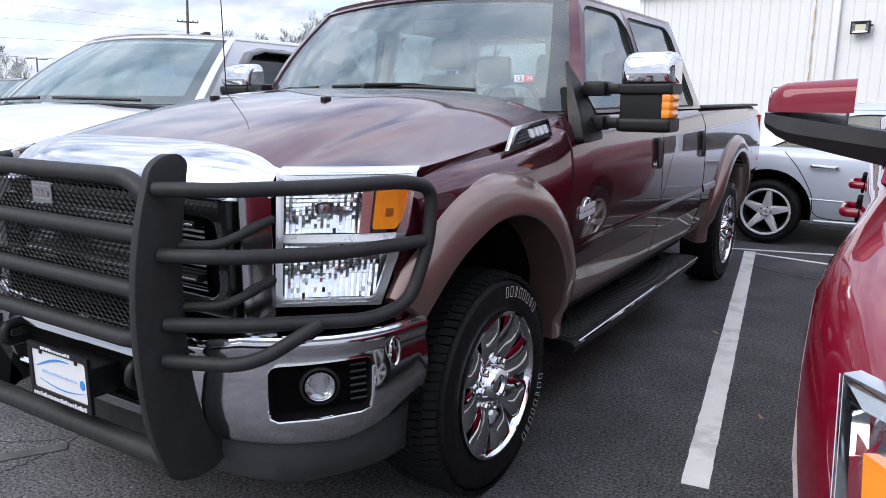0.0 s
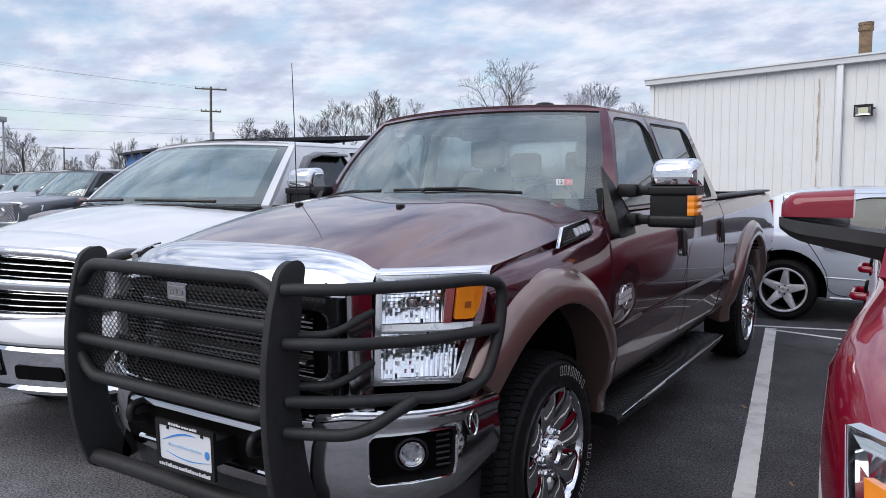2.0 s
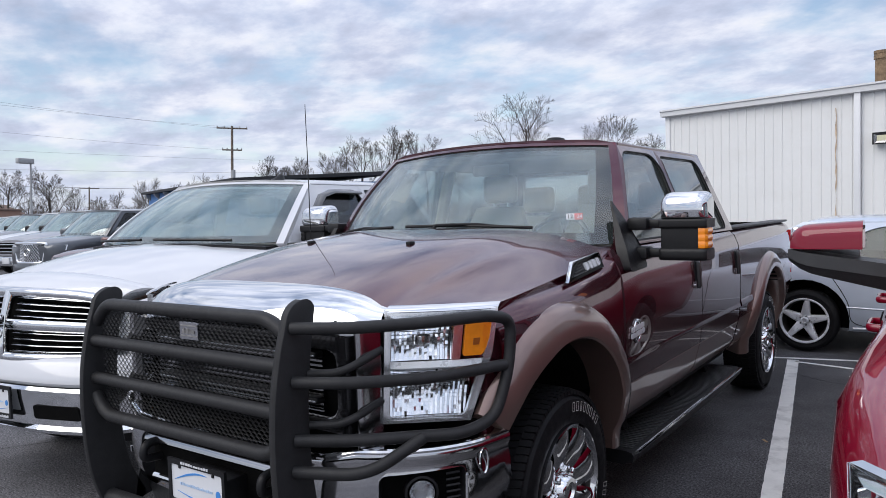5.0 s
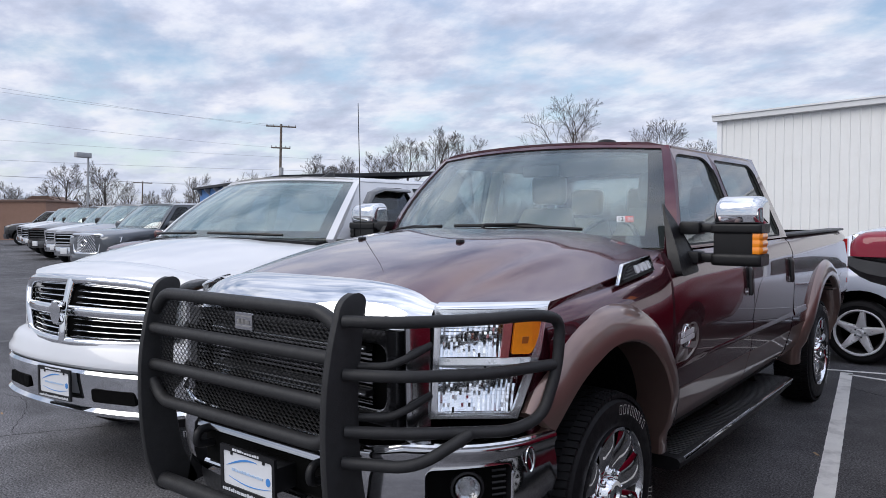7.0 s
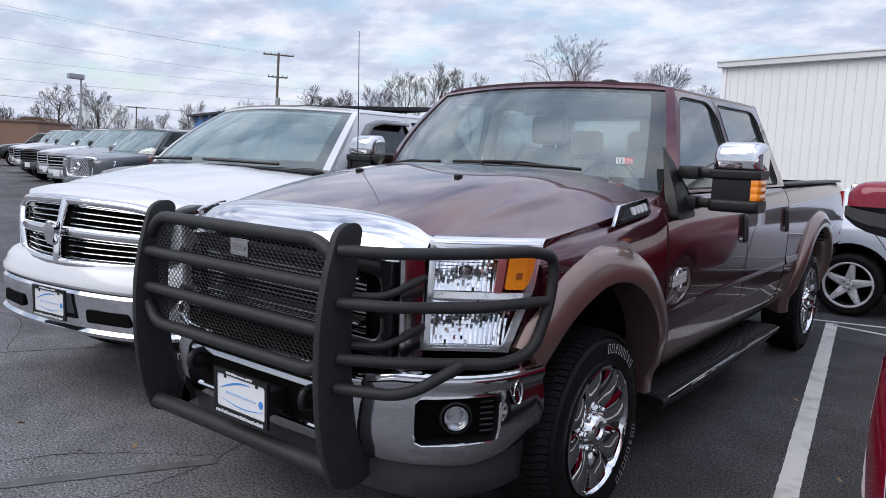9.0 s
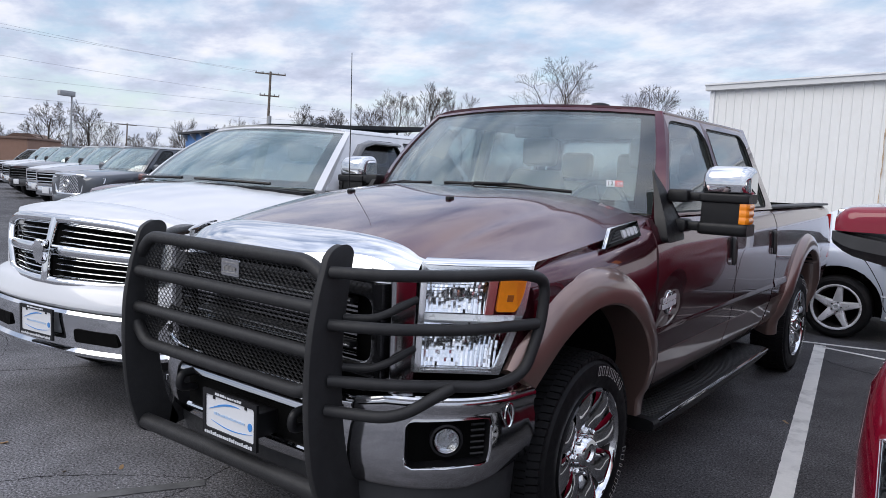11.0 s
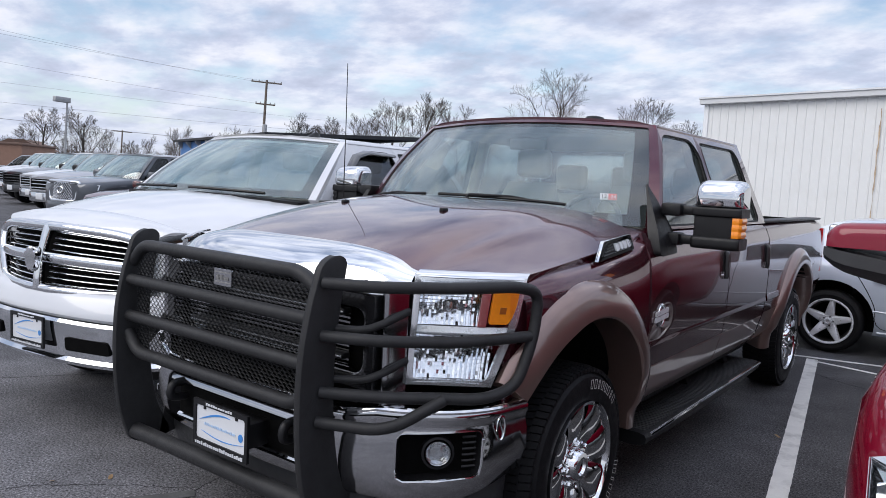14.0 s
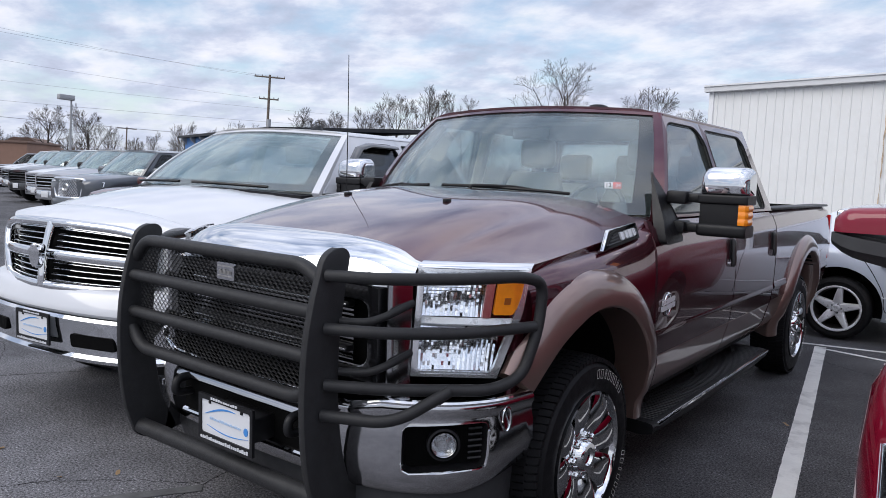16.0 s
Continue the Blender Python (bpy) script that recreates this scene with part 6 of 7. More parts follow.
def white_pickup():
    root = vehicle("pickup_truck", "clean white crew-cab pickup with chrome crossbar grille", "pickup truck", pose(-2.25, 0.14, 0, 0, 0, 6.6), WHITE, WHITE_TRUCK_ROWS, (0.95, 1.435), (0.74, 1.87), (1.19, 1.40, 1.80, 1.97), (3.62, 3.40),
                   [([(1.46, 1.435), (2.62, 1.435), (2.56, 1.87), (1.97, 1.87)], [0.015, 0.05, 0.05, 0.10], [0.05, 0.03, 0.07, 0.14]), ([(2.62, 1.435), (3.62, 1.435), (3.40, 1.87), (2.56, 1.87)], [0.015, 0.10, 0.05, 0.05], [0.03, 0.05, 0.06, 0.03])], (0.99, 1.0, 4.55), bed=(-0.8, 0.8, 3.75, 5.7, 0.8, 2), cavity=(-0.86, 0.86, 1.7, 3.55, 0.75, 2.2), wheel_kw=dict(r=0.40, rim=0.27), side_glass=TINT, glass=DARKSCREEN)
    # grille
    def gp(u, v, o=0.0):
        s = 2 * u - 1
        z = lerp(0.855, 1.225 - 0.035 * s * s, v)
        return Vector((s * lerp(0.62, 0.74, v), 0.02 + 0.15 * s * s + 0.07 * v * v - o, z))
    bm = bmesh.new()
    loop = rounded([(0.0, 0.0), (1, 0), (1, 1), (0, 1)], [0.10, 0.10, 0.20, 0.20], 6)
    loop = [(lerp(a[0], b[0], t), lerp(a[1], b[1], t)) for a, b in zip(loop, loop[1:] + loop[:1]) for t in (0, 0.2, 0.4, 0.6, 0.8)]
    tube(bm, [gp(u, v, 0.0) for u, v in loop + loop[:2]], 0.030, 12)
    part("grille_surround", bm, CHROME, root, "chrome grille surround")
    bm = bmesh.new()

    def nose(u, v):
        s = 2 * u - 1
        top = Vector((s * 0.93, 0.40 + 0.02 * s * s, 1.215 + 0.098 * (1 - abs(s) ** 2.2)))
        return lerp(gp(u, 0.985, -0.02), top, v) + Vector((0, -0.016 * math.sin(v * math.pi), 0.040 * math.sin(v * math.pi) ** 0.8))
    patch(bm, nose, 28, 8, 0.02)
    part("bonnet_nose", bm, WHITE, root)
    bm = bmesh.new()
    patch(bm, lambda u, v: gp(lerp(0.02, 0.98, u), lerp(0.03, 0.97, v), -0.06), 12, 4, 0.02)
    part("grille_backing", bm, DARK, root)
    bm = bmesh.new()
    tube(bm, [gp(k / 20, 0.5, 0.0) for k in range(21)], 0.017, 12, flatten=1.9)
    part("grille_crossbar", bm, CHROME, root)
    bm = bmesh.new()
    tube(bm, [gp(0.5, k / 8, 0.004) for k in range(9)], [0.034, 0.033, 0.031, 0.029, 0.028, 0.028, 0.029, 0.031, 0.033], 12, flatten=0.9)
    part("grille_upright", bm, CHROME, root)
    for a, b in ((0.03, 0.46), (0.54, 0.97)):
        for v in (0.09, 0.185, 0.28, 0.375, 0.625, 0.72, 0.815, 0.91):
            bm = bmesh.new()
            rings = []
            for k in range(9):
                q = gp(lerp(a, b, k / 8), v, -0.016)
                rings.append([q + Vector((0, dy, dz)) for dy, dz in ((0.0, -0.004), (-0.004, 0.0), (0.0, 0.004), (0.030, 0.010), (0.030, 0.002))])
            loft(bm, rings)
            for f in bm.faces:
                c = f.calc_center_median()
                f.material_index = 1 if len(f.verts) == 4 and f.normal.z < -0.2 else 0
            part("grille_bar", bm, [CHROME, PLASTIC], root)
    bm = bmesh.new()
    prism(bm, rounded([(-0.05, 0.055), (-0.065, 0.0), (-0.03, -0.06), (0, -0.085), (0.03, -0.06), (0.065, 0.0), (0.05, 0.055), (0, 0.075)], 0.02), lambda a, b, d: (a, -0.038 + d, 1.035 + b), 0.03)
    bmesh.ops.bevel(bm, geom=[e for e in bm.edges if abs(e.verts[0].co.y - e.verts[1].co.y) < 1e-4 and e.verts[0].co.y < -0.03], offset=0.012, segments=2, affect="EDGES")
    part("grille_badge", bm, CHROME, root, "chrome shield badge")
    # bumper: painted upper, chrome lower
    plan = spline([(-0.97, 0.42, 0), (-0.92, 0.22, 0), (-0.74, 0.08, 0), (-0.42, 0.0, 0), (0, -0.03, 0), (0.42, 0.0, 0), (0.74, 0.08, 0), (0.92, 0.22, 0), (0.97, 0.42, 0)], 49)

    def band(name, sec, mat, label=""):
        bm = bmesh.new()
        rings = []
        for k, p in enumerate(plan):
            d = (plan[min(k + 1, 48)] - plan[max(k - 1, 0)]).normalized()
            nrm = Vector((d.y, -d.x, 0))
            e = (abs(k - 24) / 24) ** 3
            rings.append([(p.x + nrm.x * o, p.y + nrm.y * o, z + (0.04 * e if z < 0.6 else 0)) for o, z in sec])
        loft(bm, rings)
        return part(name, bm, mat, root, label)
    band("bumper_top", [(-0.14, 0.715), (-0.005, 0.715), (0.014, 0.735), (0.012, 0.765), (-0.012, 0.80), (-0.018, 0.825), (-0.05, 0.86), (-0.08, 0.872), (-0.14, 0.872)], WHITE, "white painted bumper top")
    band("front_bumper", [(-0.14, 0.45), (-0.02, 0.445), (0.016, 0.455), (0.022, 0.475), (0.002, 0.495), (0.002, 0.55), (0.012, 0.64), (0.014, 0.690), (0.0, 0.708), (-0.14, 0.710)], CHROME, "chrome front bumper")
    band("air_dam", [(-0.40, 0.33), (-0.28, 0.33), (-0.20, 0.445), (-0.40, 0.45)], PLASTIC)
    for s0, s1 in ((-0.66, -0.34), (0.34, 0.66)):
        bm = bmesh.new()
        prism(bm, rounded([(s0, 0.535), (s1, 0.535), (s1 * 0.97, 0.61), (s0 * 0.97, 0.61)], 0.02), lambda a, b, d: (a, -0.030 + 0.36 * max(0, abs(a) - 0.30) ** 1.7 + d, b), 0.02)
        part("bumper_insert", bm, DARK, root)
    dealer_plate(root, pose(0.02, -0.058, 0.615))
    for sd in (1, -1):
        S = lambda p: (sd * p[0], p[1], p[2])
        strip_lamp(root, quad_at(S((0.66, 0.20, 0.88)), S((0.93, 0.36, 0.91)), S((0.955, 0.41, 1.12)), S((0.76, 0.27, 1.16)), 0.01), PLASTIC, seed=21)
        bm = bmesh.new()
        fn = lambda y, z: (sd * (lerp(0.95, 0.74, (z - 1.435) / 0.435) + 0.040), y, z)
        tube(bm, [fn(1.66, 1.50), fn(1.82, 1.64), fn(1.99, 1.765), fn(2.14, 1.80), fn(2.5, 1.795)], [0.012, 0.03, 0.04, 0.045, 0.04], 8, flatten=0.4)
        part("wind_deflector", bm, BLACKP, root, "dark window visor")
        bm = bmesh.new()
        tube(bm, [fn(2.66, 1.78), fn(2.8, 1.80), fn(3.3, 1.79)], [0.03, 0.04, 0.03], 8, flatten=0.4)
        part("wind_deflector", bm, BLACKP, root, "dark window visor")
    bm = bmesh.new()
    rings = []
    for k in range(6):
        t = k / 5
        rings.append([(0.035 * (1 - 0.75 * t) * math.cos(a), 2.44 + 0.11 * (1 - 0.75 * t) * math.sin(a) + 0.06 * t, 1.925 + 0.055 * t) for a in [2 * math.pi * i / 12 for i in range(12)]])
    loft(bm, rings)
    part("roof_fin", bm, PLASTIC, root, "black antenna fin")
    for x0, x1 in ((0.05, 0.62), (-0.75, -0.20)):
        bm = bmesh.new()
        tube(bm, [(lerp(x0 - 0.1, x1, k / 6), lerp(1.08, 1.26, (lerp(x0 - 0.1, x1, k / 6) / 0.9) ** 2) + 0.08, 1.478 - 0.03 * (lerp(x0, x1, k / 6)) ** 2) for k in range(7)], 0.011, 6)
        part("wiper_blade", bm, PLASTIC, root)
    bm = bmesh.new()
    patch(bm, lambda u, v: Vector(((2 * u - 1) * 0.9, lerp(lerp(1.10, 1.28, (2 * u - 1) ** 2), lerp(1.22, 1.44, (2 * u - 1) ** 2), v), 1.418 + 0.032 * (1 - (2 * u - 1) ** 2))), 20, 3, 0.02)
    part("cowl_panel", bm, PLASTIC, root)
    for x in (-0.42, 0.42):
        seat(root, x, 2.05, 1.06, BLKLEATHER, 0.55)
    bm = bmesh.new()
    box(bm, -0.85, 0.85, 1.55, 1.85, 1.0, 1.43, bevel=0.06)
    part("dashboard", bm, BLKLEATHER, root)
    return root


white_truck = white_pickup()

# red pickup
# the unseen bed is lengthened to darken the reflection in the maroon doors
RED_ROWS = [(0.30, 0.90, 0.54, 1.15, 0.07), (0.40, 0.955, 0.53, 1.17, 0.07), (0.60, 1.005, 0.48, 1.195, 0.08), (0.80, 1.04, 0.46, 1.215, 0.08), (1.0, 1.055, 0.46, 1.232, 0.08), (1.20, 1.045, 0.46, 1.25, 0.08), (1.40, 1.025, 0.46, 1.265, 0.07), (1.60, 1.006, 0.46, 1.28, 0.05),
            (1.8, 1.0, 0.46, 1.28, 0), (3.8, 1.0, 0.46, 1.29, 0), (6.6, 1.0, 0.5, 1.36, 0), (6.72, 0.97, 0.6, 1.35, 0)]


def red_pickup():
    root = vehicle("pickup_truck", "bright red crew-cab pickup with black mirror arms", "pickup truck", pose(3.13, -0.78, 0, 0, 0, 2.0), RED, RED_ROWS, (0.95, 1.28), (0.76, 1.86), (1.36, 1.66, 1.98, 2.12), (3.82, 3.62),
                   low_windows(1.68, 2.72, 3.82, 1.28, 1.86, 2.12, 2.66, 3.62), (1.0, 0.98, 5.2), bed=(-0.8, 0.8, 3.95, 6.62, 0.8, 2), cavity=(-0.86, 0.86, 1.9, 3.7, 0.75, 2.2), wheel_kw=dict(r=0.40, rim=0.26))
    for sd in (1, -1):
        S = lambda p: (sd * p[0], p[1], p[2])
        strip_lamp(root, quad_at(S((0.66, 0.10, 0.86)), S((0.958, 0.335, 0.87)), S((0.972, 0.43, 1.175)), S((0.70, 0.14, 1.17)), 0.02), CHROME, seed=31)
        mr = new("door_mirror")
        mr.parent, mr.matrix_basis = root, pose(sd * 1.04, 1.98, 1.452)
        bm = bmesh.new()
        sec = lambda t: [(-0.025 + 0.083 * math.copysign(abs(math.cos(a)) ** 0.55, math.cos(a)), 0.098 * abs(math.sin(a)) ** 0.55) for a in [math.pi * k / 16 for k in range(17)]]
        rings = []
        for k in range(11):
            t = k / 10
            sc = 0.62 + 0.38 * min(1, (1 - t) / 0.22) ** 0.5 if t > 0.78 else 1
            rings.append([(sd * lerp(-0.005, 0.225, t), y * sc, z * sc * (1 - 0.14 * t)) for y, z in sec(t)])
        loft(bm, rings)
        part("cap", bm, RED, mr, "red painted mirror cap")
        bm = bmesh.new()
        rings = []
        for k in range(11):
            t = k / 10
            sc = 0.62 + 0.38 * min(1, (1 - t) / 0.22) ** 0.5 if t > 0.78 else 1
            rings.append([(sd * lerp(-0.12, 0.232, t), y * sc, (z - 0.05 * (1 - t)) * (sc if z > -0.1 else 1)) for y, z in ((-0.065, -0.004), (-0.11, -0.004), (-0.11, -0.05), (-0.06, -0.105 + 0.03 * t), (0.03, -0.10 + 0.03 * t), (0.065, -0.05), (0.065, -0.004))])
        loft(bm, rings)
        part("housing", bm, GREYPL, mr, "dark grey plastic mirror housing")
        bm = bmesh.new()
        box(bm, min(0.01 * sd, 0.235 * sd), max(0.01 * sd, 0.19 * sd), 0.050, 0.062, -0.05, 0.075, bevel=0.01)
        part("mirror_glass", bm, CHROME, mr)
        for y, z in ((2.78, 1.06), (3.72, 1.07)):
            dh = new("door_handle")
            dh.parent, dh.matrix_basis = root, pose(sd * 1.0, y, z)
            bm = bmesh.new()
            tube(bm, bent([(0, -0.11, 0), (sd * 0.055, -0.10, 0), (sd * 0.055, 0.10, 0.0), (0, 0.11, 0)], 0.04), 0.014, 10, flatten=1.3)
            part("grip", bm, RED, dh)
            bm = bmesh.new()
            box(bm, -0.012, 0.012, -0.10, 0.10, -0.04, 0.05, bevel=0.008)
            part("recess", bm, DARK, dh)
    bm = bmesh.new()
    ring_cell(bm, [(-0.64, 0.78), (0.64, 0.78), (0.66, 1.09), (-0.66, 1.09)], 0.05, 0.05, lambda a, b, d: (a, 0.04 + 0.12 * (a / 0.66) ** 2 + d, b), 0.06)
    part("grille_surround", bm, CHROME, root)
    for k in range(5):
        bm = bmesh.new()
        box(bm, -0.6, 0.6, 0.12, 0.15, 0.84 + 0.05 * k, 0.865 + 0.05 * k, bevel=0.006)
        part("grille_bar", bm, DULLCHROME, root)
    bm = bmesh.new()
    rings = []
    for k in range(33):
        s = -1 + k / 16
        y = 0.0 + 0.30 * abs(s) ** 3
        rings.append([(s, y + 0.1, 0.76), (s, y, 0.75), (s, y - 0.02, 0.68), (s, y - 0.01, 0.5), (s, y + 0.1, 0.46)])
    loft(bm, rings)
    part("front_bumper", bm, CHROME, root)
    return root


red = red_pickup()

# silver saloon
SALOON_ROWS = [(0.0, 0.55, 0.30, 0.62, 0.05), (0.10, 0.75, 0.24, 0.70, 0.06), (0.4, 0.88, 0.22, 0.78, 0.07), (0.9, 0.925, 0.22, 0.86, 0.07), (1.5, 0.93, 0.22, 0.94, 0.05), (1.7, 0.93, 0.22, 0.95, 0.0), (3.6, 0.935, 0.22, 1.0, 0.0),
             (3.95, 0.93, 0.23, 1.0, 0.04), (4.3, 0.91, 0.27, 0.99, 0.05), (4.75, 0.84, 0.32, 0.95, 0.04), (4.92, 0.72, 0.40, 0.90, 0.03)]
saloon = vehicle("saloon_car", "pale silver four-door saloon with five-spoke alloy wheels", "car", pose(4.73, 7.66, 0, 0, 0, 90), SILVER, SALOON_ROWS, (0.84, 0.97), (0.60, 1.385), (1.45, 1.62, 2.22, 2.30), (4.65, 3.80),
               [([(1.62, 0.97), (2.75, 0.97), (2.72, 1.385), (2.30, 1.385)], [0.02, 0.04, 0.04, 0.05], [0.05, 0.03, 0.05, 0.09]),
                ([(2.75, 0.97), (4.65, 0.97), (3.80, 1.385), (2.72, 1.385)], [0.02, 0.36, 0.05, 0.04], [0.03, 0.03, 0.20, 0.05])],
               (0.93, 0.88, 3.75), cavity=(-0.76, 0.76, 1.8, 3.6, 0.6, 2), wheel_kw=dict(r=0.335, rim=0.245, width=0.25, spokes=5, wide=0.062, hub_r=0.05, lugs=5, taper=(0.80, 0.36)), glass=TINT, side_glass=TINT)
for side in (1, -1):
    fm = on_side(SALOON_ROWS, side, 0.0)
    for pts in ([(3.62, 0.96), (3.48, 0.80), (3.34, 0.55), (3.28, 0.33), (2.9, 0.30), (2.35, 0.30)], [(2.72, 0.96), (2.70, 0.6), (2.68, 0.31)]):
        bm = bmesh.new()
        tube(bm, [fm(p.x, p.y, -0.001) for p in spline([(a, b, 0) for a, b in pts], 24)], 0.0045, 6)
        part("door_seam", bm, DARK, saloon)
    bm = bmesh.new()
    tube(bm, bent([fm(3.12, 0.82, 0), fm(3.13, 0.822, 0.035), fm(3.36, 0.83, 0.035), fm(3.37, 0.83, 0)], 0.03), 0.012, 8, flatten=1.5)
    part("door_handle", bm, CHROME, saloon)
    bm = bmesh.new()
    tube(bm, [fm(lerp(1.3, 3.3, k / 12), 0.275, 0.0) for k in range(13)], 0.016, 8)
    part("sill_moulding", bm, SILVER, saloon)
    bm = bmesh.new()
    tube(bm, [fm(lerp(1.3, 3.35, k / 12), 0.47 + 0.03 * (k / 12) ** 2, -0.006) for k in range(13)], 0.012, 8)
    part("side_crease", bm, SILVER, saloon)

# ---- row of parked vehicles further off ----
def far_front(root, w, zg0, zg1, y, grille, lamps=True, bars=3, plate=True, bumper=None):
    bm = bmesh.new()
    ring_cell(bm, [(-w, zg0), (w, zg0), (w * 1.03, zg1), (-w * 1.03, zg1)], 0.05, 0.05, lambda a, b, d: (a, y + d, b), 0.06)
    part("grille_surround", bm, grille, root)
    bm = bmesh.new()
    box(bm, -w * 0.97, w * 0.97, y + 0.04, y + 0.09, zg0 + 0.02, zg1 - 0.02)
    part("grille_backing", bm, DARK, root)
    for k in range(bars):
        bm = bmesh.new()
        z = lerp(zg0, zg1, (k + 1) / (bars + 1))
        box(bm, -w * 0.95, w * 0.95, y + 0.01, y + 0.05, z - 0.016, z + 0.016, bevel=0.006)
        part("grille_bar", bm, grille, root)
    if lamps:
        for sd in (1, -1):
            S = lambda p: (sd * p[0], p[1], p[2])
            strip_lamp(root, quad_at(S((w + 0.03, y + 0.03, zg0 + 0.12)), S((0.93, y + 0.30, zg0 + 0.12)), S((0.94, y + 0.34, zg1 - 0.02)), S((w + 0.05, y + 0.05, zg1)), 0.0), PLASTIC, False, 41)
    bm = bmesh.new()
    rings = []
    for k in range(25):
        s = -1 + k / 12
        yy = y - 0.10 + 0.32 * abs(s) ** 3
        rings.append([(s, yy + 0.12, zg0 - 0.02), (s, yy, zg0 - 0.03), (s, yy - 0.02, zg0 - 0.10), (s, yy, zg0 - 0.28), (s, yy + 0.12, zg0 - 0.30)])
    loft(bm, rings)
    part("front_bumper", bm, bumper or grille, root)
    if plate:
        bm = bmesh.new()
        box(bm, -0.16, 0.16, y - 0.135, y - 0.118, zg0 - 0.22, zg0 - 0.05, bevel=0.004)
        part("dealer_plate", bm, WHITEPL, root)


def truck_rows(h=1.2, w=1.0):
    return [(0.10, 0.72 * w, 0.62, h - 0.08, 0.05), (0.2, 0.88 * w, 0.56, h - 0.04, 0.06), (0.5, 0.98 * w, 0.48, h, 0.08), (1.3, w, 0.46, h + 0.10, 0.08), (1.6, w, 0.46, h + 0.12, 0.0), (3.7, w, 0.46, h + 0.12, 0.0), (5.7, w, 0.5, h + 0.12, 0.0), (5.8, 0.95 * w, 0.6, h + 0.1, 0)]


def suv_rows(h=1.12, w=1.0):
    return [(0.06, 0.7 * w, 0.5, h - 0.12, 0.05), (0.16, 0.86 * w, 0.42, h - 0.06, 0.06), (0.45, 0.97 * w, 0.36, h, 0.07), (1.3, w, 0.34, h + 0.08, 0.06), (1.55, w, 0.34, h + 0.1, 0.0), (4.7, w, 0.36, h + 0.12, 0.0), (5.0, 0.94 * w, 0.45, h + 0.1, 0.0)]


ROW_TURN = 7.0


def far_truck(label, x, y, paint, grille, bars=3, h=1.2, bumper=None):
    t = vehicle("pickup_truck", label, "pickup truck", pose(x, y, 0, 0, 0, ROW_TURN), paint, truck_rows(h), (0.94, h + 0.10), (0.74, h + 0.70), (1.25, 1.5, 1.9, 2.04), (3.72, 3.5),
                low_windows(1.55, 2.62, 3.72, h + 0.10, h + 0.70, 2.04, 2.56, 3.5), (0.98, 1.0, 4.5), bed=(-0.8, 0.8, 3.85, 5.7, 0.85, 2), cavity=(-0.86, 0.86, 1.75, 3.6, 0.8, 2.2), glass=DARKSCREEN, side_glass=TINT, group="parked row")
    far_front(t, 0.66, 0.74, h - 0.06, 0.05, grille, bars=bars, bumper=bumper)
    for sd in (1, -1):
        door_mirror(t, 1.0, 1.75, h + 0.24, sd, PLASTIC)
    return t


def mesh_grille(root, w0, w1, z0, z1, y):
    """A rounded chrome surround with a lattice of crossing bars."""
    at = lambda u, v, o=0.0: Vector(((2 * u - 1) * lerp(w0, w1, v), y + 0.10 * (2 * u - 1) ** 2 + 0.04 * v - o, lerp(z0, z1, v)))
    loop = rounded([(0, 0), (1, 0), (1, 1), (0, 1)], [0.16, 0.16, 0.10, 0.10], 6)
    bm = bmesh.new()
    tube(bm, [at(u, v, 0.02) for u, v in loop + loop[:2]], 0.042, 10)
    part("grille_surround", bm, CHROME, root, "rounded chrome grille surround")
    bm = bmesh.new()
    patch(bm, lambda u, v: at(lerp(0.03, 0.97, u), lerp(0.03, 0.97, v), -0.05), 10, 4, 0.02)
    part("grille_backing", bm, DARK, root)
    bm = bmesh.new()
    for lean in (0.42, -0.42):
        for k in range(-6, 21):
            ends = []
            for v in [i / 8 for i in range(9)]:
                u = (k + 0.5) / 14 + lean * v
                if 0.03 < u < 0.97:
                    ends.append(at(u, lerp(0.04, 0.96, v)))
            if len(ends) > 1:
                tube(bm, ends, 0.010, 5)
    part("grille_lattice", bm, CHROME, root, "chrome diamond lattice")
    bm = bmesh.new()
    ring = [at(0.5 + 0.10 * math.cos(a), 0.55 + 0.17 * math.sin(a), 0.02) for a in [2 * math.pi * k / 20 for k in range(21)]]
    tube(bm, ring, 0.016, 6)
    part("grille_badge", bm, CHROME, root)


